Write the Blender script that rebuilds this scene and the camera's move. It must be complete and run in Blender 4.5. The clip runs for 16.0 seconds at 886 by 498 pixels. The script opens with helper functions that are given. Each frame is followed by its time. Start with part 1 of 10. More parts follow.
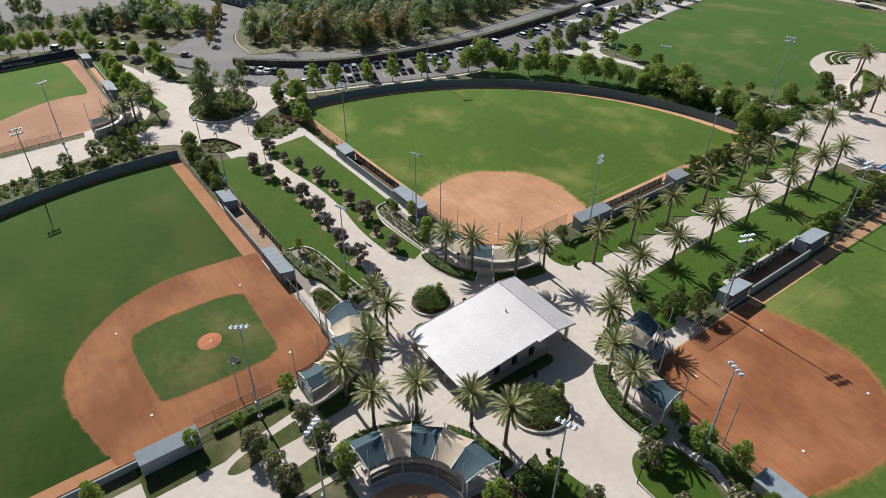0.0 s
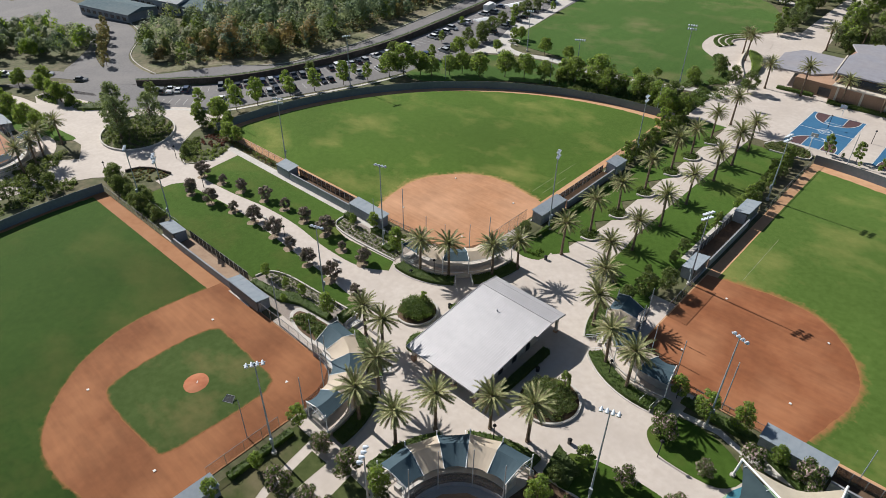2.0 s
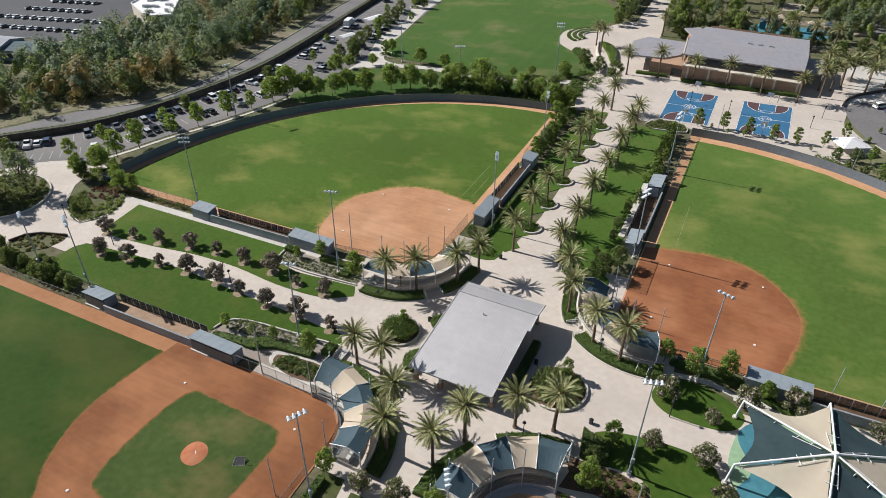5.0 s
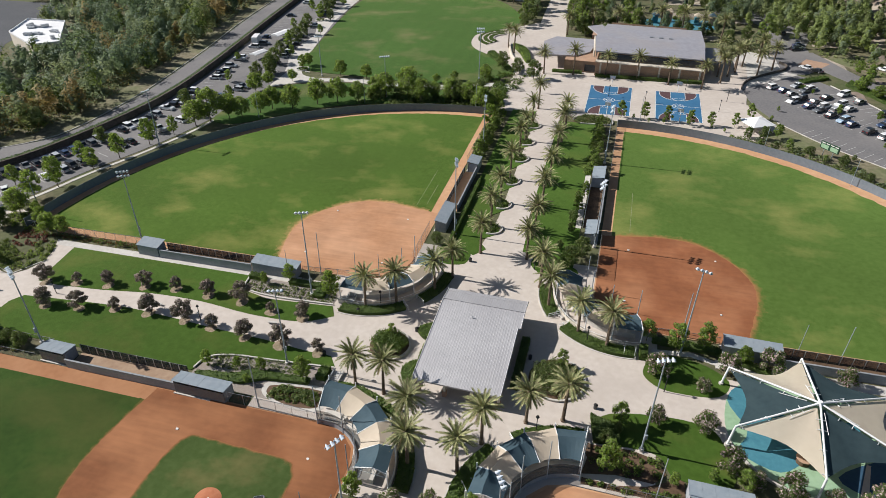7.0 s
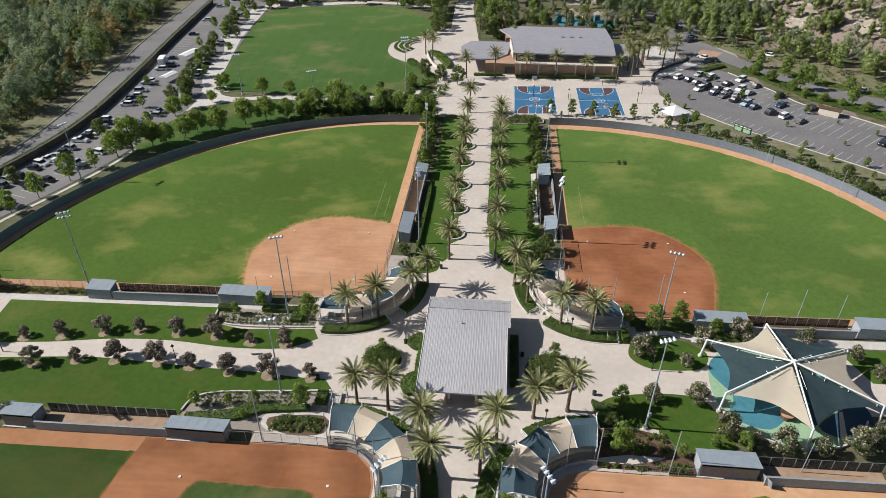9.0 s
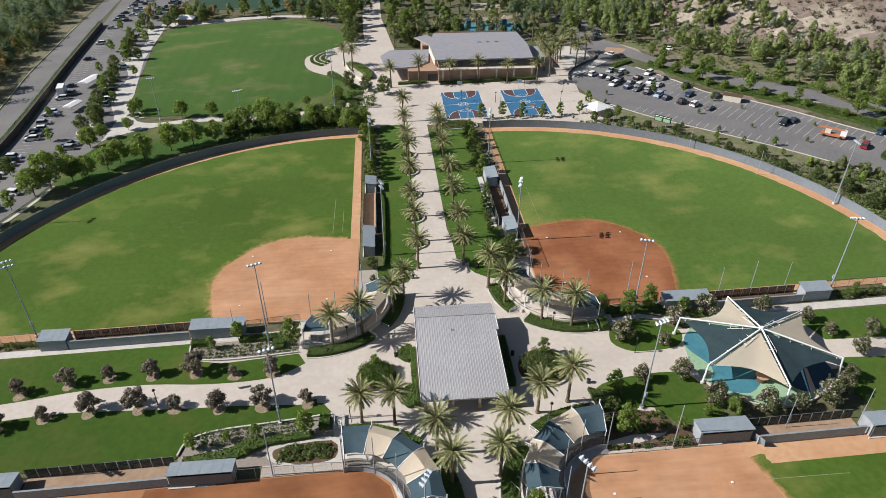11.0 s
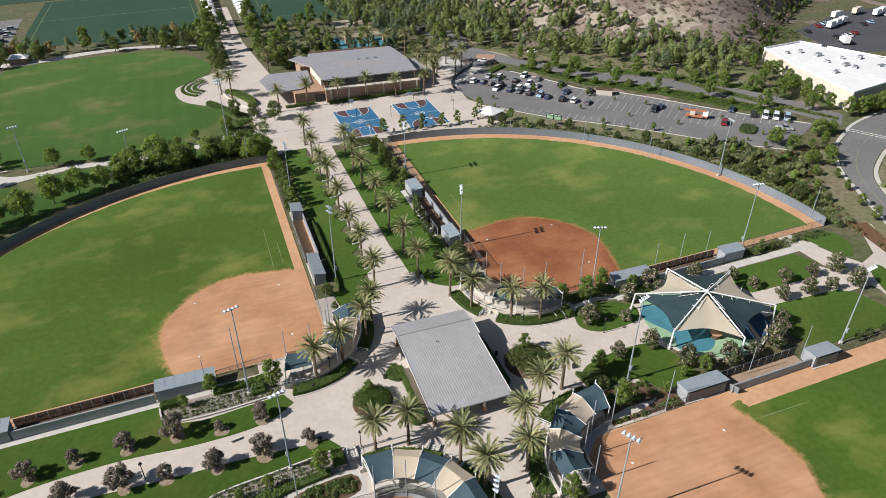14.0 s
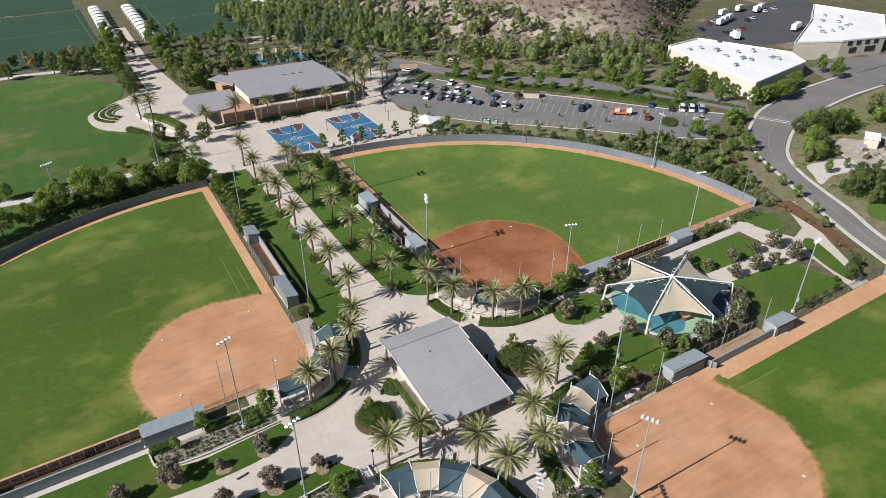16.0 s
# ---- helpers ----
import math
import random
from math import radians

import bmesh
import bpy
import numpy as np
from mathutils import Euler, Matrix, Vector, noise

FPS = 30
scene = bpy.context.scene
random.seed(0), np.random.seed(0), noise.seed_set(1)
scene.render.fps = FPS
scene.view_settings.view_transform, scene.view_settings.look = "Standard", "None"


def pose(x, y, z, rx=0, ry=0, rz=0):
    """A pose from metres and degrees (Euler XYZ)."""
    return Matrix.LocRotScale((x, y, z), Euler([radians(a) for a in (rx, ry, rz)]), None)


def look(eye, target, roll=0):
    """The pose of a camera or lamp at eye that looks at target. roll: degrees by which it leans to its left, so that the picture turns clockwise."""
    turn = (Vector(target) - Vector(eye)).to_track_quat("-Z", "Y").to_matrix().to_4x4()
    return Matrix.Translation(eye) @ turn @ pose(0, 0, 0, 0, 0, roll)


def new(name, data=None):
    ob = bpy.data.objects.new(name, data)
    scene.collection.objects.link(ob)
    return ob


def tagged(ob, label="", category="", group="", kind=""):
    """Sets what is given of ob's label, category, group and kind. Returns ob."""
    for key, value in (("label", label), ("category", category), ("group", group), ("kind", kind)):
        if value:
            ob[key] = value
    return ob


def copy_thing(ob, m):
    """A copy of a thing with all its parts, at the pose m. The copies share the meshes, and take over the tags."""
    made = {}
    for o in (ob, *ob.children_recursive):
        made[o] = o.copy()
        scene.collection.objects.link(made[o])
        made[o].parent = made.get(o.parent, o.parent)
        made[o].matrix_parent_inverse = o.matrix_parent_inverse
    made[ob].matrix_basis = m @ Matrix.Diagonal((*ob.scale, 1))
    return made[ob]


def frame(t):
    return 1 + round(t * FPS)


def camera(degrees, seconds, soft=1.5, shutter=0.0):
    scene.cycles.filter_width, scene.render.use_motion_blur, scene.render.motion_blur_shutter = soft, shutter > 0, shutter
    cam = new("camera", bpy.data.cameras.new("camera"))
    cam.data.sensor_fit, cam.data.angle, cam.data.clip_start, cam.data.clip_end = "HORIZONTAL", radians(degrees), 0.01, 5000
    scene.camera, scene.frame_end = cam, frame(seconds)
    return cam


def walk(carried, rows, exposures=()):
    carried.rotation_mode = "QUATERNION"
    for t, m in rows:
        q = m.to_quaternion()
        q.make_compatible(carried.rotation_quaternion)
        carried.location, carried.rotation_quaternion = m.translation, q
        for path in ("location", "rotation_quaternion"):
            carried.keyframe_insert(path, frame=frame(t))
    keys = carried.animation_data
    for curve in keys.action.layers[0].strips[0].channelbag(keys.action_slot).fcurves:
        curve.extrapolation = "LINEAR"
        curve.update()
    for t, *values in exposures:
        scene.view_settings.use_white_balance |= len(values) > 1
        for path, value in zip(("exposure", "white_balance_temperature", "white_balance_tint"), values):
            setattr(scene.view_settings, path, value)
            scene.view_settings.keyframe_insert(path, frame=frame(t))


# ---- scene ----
cam = camera(69.1, 16.0, 0.6)
PATH = [
    (0.0, (65.802, -57.422, 79.801), (64.487, -56.471, 78.632), 0.63),
    (0.5, (63.236, -60.535, 80.379), (61.972, -59.521, 79.206), 0.73),
    (1.0, (60.548, -63.540, 80.789), (59.337, -62.464, 79.616), 0.80),
    (1.5, (57.751, -66.427, 81.074), (56.595, -65.291, 79.903), 0.85),
    (2.0, (54.859, -69.189, 81.271), (53.760, -67.995, 80.103), 0.88),
    (2.5, (51.882, -71.819, 81.410), (50.840, -70.570, 80.246), 0.89),
    (3.0, (48.827, -74.310, 81.515), (47.846, -73.009, 80.356), 0.88),
    (3.5, (45.702, -76.657, 81.609), (44.783, -75.307, 80.455), 0.85),
    (4.0, (42.513, -78.856, 81.705), (41.658, -77.460, 80.557), 0.82),
    (4.5, (39.265, -80.903, 81.818), (38.475, -79.464, 80.675), 0.78),
    (5.0, (35.961, -82.795, 81.954), (35.238, -81.316, 80.816), 0.73),
    (5.5, (32.604, -84.528, 82.118), (31.950, -83.014, 80.986), 0.67),
    (6.0, (29.196, -86.101, 82.313), (28.612, -84.556, 81.186), 0.61),
    (6.5, (25.741, -87.512, 82.538), (25.227, -85.939, 81.416), 0.55),
    (7.0, (22.238, -88.761, 82.791), (21.797, -87.163, 81.672), 0.49),
    (7.5, (18.691, -89.846, 83.066), (18.322, -88.227, 81.952), 0.43),
    (8.0, (15.101, -90.767, 83.359), (14.806, -89.130, 82.248), 0.37),
    (8.5, (11.471, -91.523, 83.662), (11.249, -89.872, 82.555), 0.32),
    (9.0, (7.802, -92.116, 83.969), (7.655, -90.454, 82.865), 0.27),
    (9.5, (4.099, -92.544, 84.271), (4.027, -90.875, 83.171), 0.22),
    (10.0, (0.366, -92.808, 84.562), (0.370, -91.135, 83.467), 0.17),
    (10.5, (-3.392, -92.909, 84.836), (-3.313, -91.235, 83.744), 0.13),
    (11.0, (-7.169, -92.847, 85.086), (-7.014, -91.176, 83.999), 0.10),
    (11.5, (-10.956, -92.622, 85.309), (-10.725, -90.956, 84.227), 0.07),
    (12.0, (-14.744, -92.234, 85.502), (-14.437, -90.577, 84.425), 0.04),
    (12.5, (-18.521, -91.684, 85.666), (-18.139, -90.039, 84.594), 0.02),
    (13.0, (-22.275, -90.971, 85.801), (-21.819, -89.341, 84.735), -0.01),
    (13.5, (-25.989, -90.094, 85.915), (-25.459, -88.482, 84.855), -0.03),
    (14.0, (-29.646, -89.052, 86.016), (-29.045, -87.463, 84.962), -0.05),
    (14.5, (-33.227, -87.846, 86.116), (-32.555, -86.280, 85.068), -0.07),
    (15.0, (-36.707, -86.471, 86.232), (-35.968, -84.933, 85.189), -0.09),
    (15.5, (-40.062, -84.928, 86.385), (-39.257, -83.419, 85.348), -0.11),
    (16.0, (-43.262, -83.212, 86.601), (-42.396, -81.734, 85.568), -0.14),
]
walk(cam, [(t, look(eye, target, roll)) for t, eye, target, roll in PATH])

# ---- light ----
world = bpy.data.worlds.new("sky")
scene.world = world
world.use_nodes = True
sky = world.node_tree.nodes.new("ShaderNodeTexSky")
sky.sky_type, sky.sun_disc = "NISHITA", False
SUN_ELEVATION, SUN_FROM = 35.0, 180.0        # degrees; the sun stands over -x
sky.sun_elevation, sky.sun_rotation = radians(SUN_ELEVATION), radians(-90)
sky.air_density, sky.dust_density = 1.0, 0.6
background = world.node_tree.nodes["Background"]
background.inputs["Strength"].default_value = 0.046
world.node_tree.links.new(sky.outputs[0], background.inputs[0])
sun = new("sun", bpy.data.lights.new("sun", "SUN"))
sun.data.energy, sun.data.angle, sun.data.color = 5.0, radians(0.5), (1.0, 0.955, 0.90)
sun.matrix_world = look((-100 * math.cos(radians(SUN_ELEVATION)), 2, 100 * math.sin(radians(SUN_ELEVATION))), (0, 0, 0))
scene.view_settings.exposure = 0.40


# ---- the lie of the land ----
def G(x, y):
    """Height of the gently sloping site."""
    return 0.094 + 0.0286 * x + 0.0214 * y


def land(x, y):
    """Height of the ground: the sloping site, a hill to the north-east, and level country beyond."""
    d = max(0.0, (x * 0.80 + y * 0.60) - 212.0)
    site = G(max(-420, min(330, x)), max(-300, min(420, y)))
    side = max(0.0, min(1.0, (y - 112 - 0.68 * (x - 170)) / 36))
    side *= max(0.0, min(1.0, (x - 88) / 42))
    return site - 0.05 + side * (0.009 * d * d if d < 20 else 0.36 * d - 3.6 if d < 130 else 43.2 + 0.1 * (d - 130) * (1 if d < 500 else 0))


# ---- materials ----
def mat(name, dark, light, fine=3.0, coarse=0.15, third=None, third_mix=0.35, rough=0.85, metal=0.0, bump=0.3, bump_scale=None, vary=0.0, island=0.0, spec=0.3):
    m = bpy.data.materials.new(name)
    m.use_nodes = True
    n, l = m.node_tree.nodes, m.node_tree.links
    b = n["Principled BSDF"]
    b.inputs["Roughness"].default_value, b.inputs["Metallic"].default_value = rough, metal
    b.inputs["Specular IOR Level"].default_value = spec
    tex = n.new("ShaderNodeTexCoord")
    n1 = n.new("ShaderNodeTexNoise")
    n1.inputs["Scale"].default_value, n1.inputs["Detail"].default_value = fine, 5
    n2 = n.new("ShaderNodeTexNoise")
    n2.inputs["Scale"].default_value, n2.inputs["Detail"].default_value = coarse, 4
    l.new(tex.outputs["Object"], n1.inputs["Vector"])
    l.new(tex.outputs["Object"], n2.inputs["Vector"])
    r1 = n.new("ShaderNodeMapRange")
    r1.inputs[1].default_value, r1.inputs[2].default_value = 0.3, 0.7
    l.new(n1.outputs["Fac"], r1.inputs[0])
    mix = n.new("ShaderNodeMix")
    mix.data_type = "RGBA"
    mix.inputs[6].default_value, mix.inputs[7].default_value = (*dark, 1), (*light, 1)
    l.new(r1.outputs[0], mix.inputs[0])
    colour = mix.outputs[2]
    if third:
        r2 = n.new("ShaderNodeMapRange")
        r2.inputs[1].default_value, r2.inputs[2].default_value, r2.inputs[4].default_value = 0.42, 0.68, third_mix
        l.new(n2.outputs["Fac"], r2.inputs[0])
        mix2 = n.new("ShaderNodeMix")
        mix2.data_type = "RGBA"
        mix2.inputs[7].default_value = (*third, 1)
        l.new(r2.outputs[0], mix2.inputs[0])
        l.new(colour, mix2.inputs[6])
        colour = mix2.outputs[2]
    for amount, node, out in ((vary, "ShaderNodeObjectInfo", "Random"), (island, "ShaderNodeNewGeometry", "Random Per Island")):
        if amount:
            info = n.new(node)
            r3 = n.new("ShaderNodeMapRange")
            r3.inputs[3].default_value, r3.inputs[4].default_value = 1 - amount, 1 + amount
            l.new(info.outputs[out], r3.inputs[0])
            hsv = n.new("ShaderNodeHueSaturation")
            l.new(r3.outputs[0], hsv.inputs["Value"])
            l.new(colour, hsv.inputs["Color"])
            colour = hsv.outputs[0]
    l.new(colour, b.inputs["Base Color"])
    if bump:
        bp = n.new("ShaderNodeBump")
        bp.inputs["Strength"].default_value = bump
        bp.inputs["Distance"].default_value = 0.05
        if bump_scale:
            n3 = n.new("ShaderNodeTexNoise")
            n3.inputs["Scale"].default_value = bump_scale
            l.new(tex.outputs["Object"], n3.inputs["Vector"])
            l.new(n3.outputs["Fac"], bp.inputs["Height"])
        else:
            l.new(n1.outputs["Fac"], bp.inputs["Height"])
        l.new(bp.outputs[0], b.inputs["Normal"])
    return m


def see_through(m, share):
    """Lets part of the light pass, as a woven wire or net does."""
    n, l = m.node_tree.nodes, m.node_tree.links
    t = n.new("ShaderNodeBsdfTransparent")
    mx = n.new("ShaderNodeMixShader")
    mx.inputs[0].default_value = share
    l.new(n["Principled BSDF"].outputs[0], mx.inputs[1])
    l.new(t.outputs[0], mx.inputs[2])
    l.new(mx.outputs[0], n["Material Output"].inputs[0])
    return m


def leafy(m, colour, weight=0.3):
    """Adds the glow of light that passes through thin leaves or cloth."""
    n, l = m.node_tree.nodes, m.node_tree.links
    t = n.new("ShaderNodeBsdfTranslucent")
    t.inputs[0].default_value = (*colour, 1)
    mx = n.new("ShaderNodeMixShader")
    mx.inputs[0].default_value = weight
    l.new(n["Principled BSDF"].outputs[0], mx.inputs[1])
    l.new(t.outputs[0], mx.inputs[2])
    l.new(mx.outputs[0], n["Material Output"].inputs[0])
    return m


def turf(name, dark, light, worn, worn_mix, shade=0.14, turn=0.0, mown=0.0, nap=0.9):
    """Mown grass: blade grain, soft patches of tone and worn blotches drawn out one way."""
    m = mat(name, dark, light, 0.9, 0.055, None, 0.3, 0.9, bump=0.5, bump_scale=9, spec=0.04)
    n, l = m.node_tree.nodes, m.node_tree.links
    b = n["Principled BSDF"]
    # blade tips catch the light at a low angle, as the nap of a cloth does
    b.inputs["Sheen Weight"].default_value, b.inputs["Sheen Roughness"].default_value = nap, 0.38
    b.inputs["Sheen Tint"].default_value = (0.42, 0.69, 0.20, 1)
    colour = b.inputs["Base Color"].links[0].from_socket
    tex = n.new("ShaderNodeTexCoord")
    mp = n.new("ShaderNodeMapping")
    mp.inputs["Rotation"].default_value, mp.inputs["Scale"].default_value = (0, 0, radians(turn)), (0.85, 1.2, 1)
    l.new(tex.outputs["Object"], mp.inputs[0])
    blot = n.new("ShaderNodeTexNoise")
    blot.inputs["Scale"].default_value, blot.inputs["Detail"].default_value, blot.inputs["Roughness"].default_value = 0.06, 5, 0.6
    l.new(mp.outputs[0], blot.inputs["Vector"])
    r = n.new("ShaderNodeMapRange")
    r.inputs[1].default_value, r.inputs[2].default_value, r.inputs[4].default_value = 0.50, 0.72, worn_mix
    l.new(blot.outputs["Fac"], r.inputs[0])
    mx = n.new("ShaderNodeMix")
    mx.data_type = "RGBA"
    mx.inputs[7].default_value = (*worn, 1)
    l.new(r.outputs[0], mx.inputs[0])
    l.new(colour, mx.inputs[6])
    big = n.new("ShaderNodeTexNoise")
    big.inputs["Scale"].default_value, big.inputs["Detail"].default_value = 0.022, 3
    l.new(tex.outputs["Object"], big.inputs["Vector"])
    rng_ = n.new("ShaderNodeMapRange")
    rng_.inputs[1].default_value, rng_.inputs[2].default_value = 0.3, 0.7
    rng_.inputs[3].default_value, rng_.inputs[4].default_value = 1 - shade, 1 + shade
    l.new(big.outputs["Fac"], rng_.inputs[0])
    tone = rng_.outputs[0]
    if mown:
        # mower bands
        wave = n.new("ShaderNodeTexWave")
        wave.inputs["Scale"].default_value, wave.inputs["Distortion"].default_value = 2 * math.pi / 20 / mown, 1.6
        wave.inputs["Detail"].default_value, wave.inputs["Detail Scale"].default_value = 3, 0.4
        l.new(mp.outputs[0], wave.inputs["Vector"])
        wr = n.new("ShaderNodeMapRange")
        wr.inputs[3].default_value, wr.inputs[4].default_value = 0.96, 1.06
        l.new(wave.outputs["Fac"], wr.inputs[0])
        mul = n.new("ShaderNodeMath")
        mul.operation = "MULTIPLY"
        l.new(tone, mul.inputs[0])
        l.new(wr.outputs[0], mul.inputs[1])
        tone = mul.outputs[0]
    hsv = n.new("ShaderNodeHueSaturation")
    l.new(tone, hsv.inputs["Value"])
    l.new(mx.outputs[2], hsv.inputs["Color"])
    l.new(hsv.outputs[0], b.inputs["Base Color"])
    return m


def raked(m, turn):
    """Long faint drag marks and damp patches over a clay surface."""
    n, l = m.node_tree.nodes, m.node_tree.links
    b = n["Principled BSDF"]
    colour = b.inputs["Base Color"].links[0].from_socket
    tex = n.new("ShaderNodeTexCoord")
    tone = None
    for scale, size, low, high in (((0.35, 2.6, 1), 0.45, 0.92, 1.08), ((1, 1, 1), 0.16, 0.88, 1.08)):
        mp = n.new("ShaderNodeMapping")
        mp.inputs["Rotation"].default_value, mp.inputs["Scale"].default_value = (0, 0, radians(turn)), scale
        l.new(tex.outputs["Object"], mp.inputs[0])
        streak = n.new("ShaderNodeTexNoise")
        streak.inputs["Scale"].default_value, streak.inputs["Detail"].default_value = size, 5
        l.new(mp.outputs[0], streak.inputs["Vector"])
        r = n.new("ShaderNodeMapRange")
        r.inputs[1].default_value, r.inputs[2].default_value = 0.32, 0.68
        r.inputs[3].default_value, r.inputs[4].default_value = low, high
        l.new(streak.outputs["Fac"], r.inputs[0])
        if tone:
            mul = n.new("ShaderNodeMath")
            mul.operation = "MULTIPLY"
            l.new(tone, mul.inputs[0])
            l.new(r.outputs[0], mul.inputs[1])
            tone = mul.outputs[0]
        else:
            tone = r.outputs[0]
    hsv = n.new("ShaderNodeHueSaturation")
    l.new(tone, hsv.inputs["Value"])
    l.new(colour, hsv.inputs["Color"])
    l.new(hsv.outputs[0], b.inputs["Base Color"])
    return m


def fringe(name, grass, clay):
    """Turf that thins out into clay as the mesh's fade goes from 0 to 1."""
    m = grass.copy()
    m.name = name
    n, l = m.node_tree.nodes, m.node_tree.links
    b = n["Principled BSDF"]
    colour = b.inputs["Base Color"].links[0].from_socket
    fade = n.new("ShaderNodeAttribute")
    fade.attribute_name = "fade"
    tex = n.new("ShaderNodeTexCoord")
    speck = n.new("ShaderNodeTexNoise")
    speck.inputs["Scale"].default_value, speck.inputs["Detail"].default_value, speck.inputs["Roughness"].default_value = 0.9, 6, 0.65
    l.new(tex.outputs["Object"], speck.inputs["Vector"])
    add = n.new("ShaderNodeMath")
    add.operation = "ADD"
    l.new(fade.outputs["Fac"], add.inputs[0])
    l.new(speck.outputs["Fac"], add.inputs[1])
    r = n.new("ShaderNodeMapRange")
    r.inputs[1].default_value, r.inputs[2].default_value = 0.68, 1.32
    l.new(add.outputs[0], r.inputs[0])
    mx = n.new("ShaderNodeMix")
    mx.data_type = "RGBA"
    mx.inputs[7].default_value = (*clay, 1)
    l.new(r.outputs[0], mx.inputs[0])
    l.new(colour, mx.inputs[6])
    l.new(mx.outputs[2], b.inputs["Base Color"])
    return m


M_EARTH = mat("mulch and dry earth", (0.065, 0.066, 0.034), (0.160, 0.140, 0.085), 0.6, 0.08, (0.070, 0.095, 0.034), 0.75, 0.95, bump=0.8)
M_SCRUB = mat("dry hill scrub", (0.125, 0.096, 0.080), (0.235, 0.185, 0.155), 0.5, 0.03, (0.33, 0.27, 0.23), 0.55, 0.95, bump=1.0)
M_PALEROCK = mat("pale rocky hillside", (0.24, 0.205, 0.165), (0.44, 0.385, 0.32), 0.4, 0.05, (0.18, 0.15, 0.115), 0.7, 0.95, bump=1.0)
M_BANK = mat("dry bank soil and ground cover", (0.115, 0.105, 0.062), (0.23, 0.200, 0.135), 0.7, 0.09, (0.11, 0.150, 0.055), 0.6, 0.95, bump=0.6)
M_TURF = turf("outfield turf", (0.044, 0.081, 0.012), (0.059, 0.104, 0.017), (0.239, 0.218, 0.070), 0.62, 0.30)
# turf tones by field: paler northeast, darker southwest
M_PALETURF = turf("pale outfield turf", (0.056, 0.098, 0.019), (0.076, 0.125, 0.028), (0.265, 0.246, 0.084), 0.62, 0.2)
M_NWTURF = turf("northwest outfield turf", (0.044, 0.078, 0.012), (0.058, 0.100, 0.017), (0.252, 0.225, 0.075), 0.62, 0.26)
M_DARKTURF = turf("dark outfield turf", (0.024, 0.050, 0.011), (0.034, 0.064, 0.014), (0.085, 0.085, 0.027), 0.6, 0.28)
M_LAWN = turf("bright lawn", (0.038, 0.074, 0.012), (0.052, 0.097, 0.017), (0.115, 0.110, 0.033), 0.65, 0.18)
M_WEEDY = turf("weedy dry lawn", (0.050, 0.066, 0.024), (0.076, 0.092, 0.036), (0.20, 0.160, 0.105), 0.95, 0.25, nap=0.2)
M_MEADOW = turf("park lawn", (0.024, 0.054, 0.014), (0.035, 0.071, 0.018), (0.130, 0.109, 0.059), 0.9, 0.16, 0, 5.0, 0.65)
M_INFGRASS = turf("infield turf", (0.044, 0.070, 0.020), (0.061, 0.090, 0.029), (0.17, 0.135, 0.06), 0.9, 0.2, nap=0.6)
M_SYNTH = mat("synthetic turf", (0.018, 0.052, 0.032), (0.024, 0.062, 0.038), 0.5, 0.04, (0.03, 0.07, 0.042), 0.5, 0.95, bump=0.2)
M_CLAY = raked(mat("pale infield clay", (0.385, 0.198, 0.105), (0.425, 0.224, 0.122), 0.9, 0.07, (0.52, 0.30, 0.18), 0.75, 0.95, bump=0.25), 40)
M_FARCLAY = mat("dull pink clay", (0.31, 0.165, 0.10), (0.35, 0.19, 0.12), 0.9, 0.07, (0.42, 0.25, 0.165), 0.7, 0.95, bump=0.25)
M_DAMPCLAY = raked(mat("damp red infield clay", (0.176, 0.068, 0.028), (0.205, 0.080, 0.034), 0.9, 0.07, (0.33, 0.145, 0.066), 0.9, 0.95, bump=0.25), 30)
M_REDCLAY = raked(mat("red infield clay", (0.215, 0.078, 0.034), (0.250, 0.094, 0.040), 0.9, 0.07, (0.40, 0.185, 0.092), 0.8, 0.95, bump=0.25), -35)
M_TRACK = mat("warning track grit", (0.46, 0.265, 0.145), (0.54, 0.335, 0.20), 0.8, 0.08, (0.42, 0.215, 0.11), 0.5, 0.95, bump=0.3)
M_DAMPTRACK = mat("damp warning track grit", (0.29, 0.135, 0.064), (0.34, 0.165, 0.08), 0.8, 0.08, (0.40, 0.215, 0.115), 0.6, 0.95, bump=0.3)
# dark blue that stands in for play surface in shade
M_PLAYSHADE = mat("shaded play surface blue", (0.020, 0.055, 0.105), (0.028, 0.070, 0.130), 1.5, 0.3, (0.035, 0.09, 0.15), 0.6, 0.9, bump=0.2)
M_PENCLAY = mat("dry bullpen clay", (0.29, 0.20, 0.14), (0.37, 0.27, 0.19), 1.2, 0.2, (0.24, 0.155, 0.10), 0.6, 0.95, bump=0.3)
M_MOUND = mat("mound clay", (0.36, 0.125, 0.062), (0.42, 0.16, 0.082), 2.0, 0.4, (0.48, 0.23, 0.13), 0.5, 0.95, bump=0.3)
M_CONCRETE = mat("pale plaza concrete", (0.470, 0.418, 0.372), (0.535, 0.485, 0.440), 0.9, 0.10, (0.42, 0.37, 0.33), 0.6, 0.85, bump=0.15)
M_WHITECONC = mat("light grey concrete", (0.46, 0.44, 0.41), (0.55, 0.53, 0.50), 1.5, 0.3, (0.38, 0.36, 0.33), 0.5, 0.85, bump=0.2)
M_ASPHALT = mat("weathered asphalt", (0.130, 0.128, 0.132), (0.180, 0.175, 0.178), 1.4, 0.07, (0.215, 0.205, 0.20), 0.6, 0.9, bump=0.3)
M_DARKASPHALT = mat("dark asphalt", (0.05, 0.055, 0.065), (0.075, 0.08, 0.09), 1.2, 0.07, (0.09, 0.09, 0.10), 0.5, 0.9, bump=0.3)
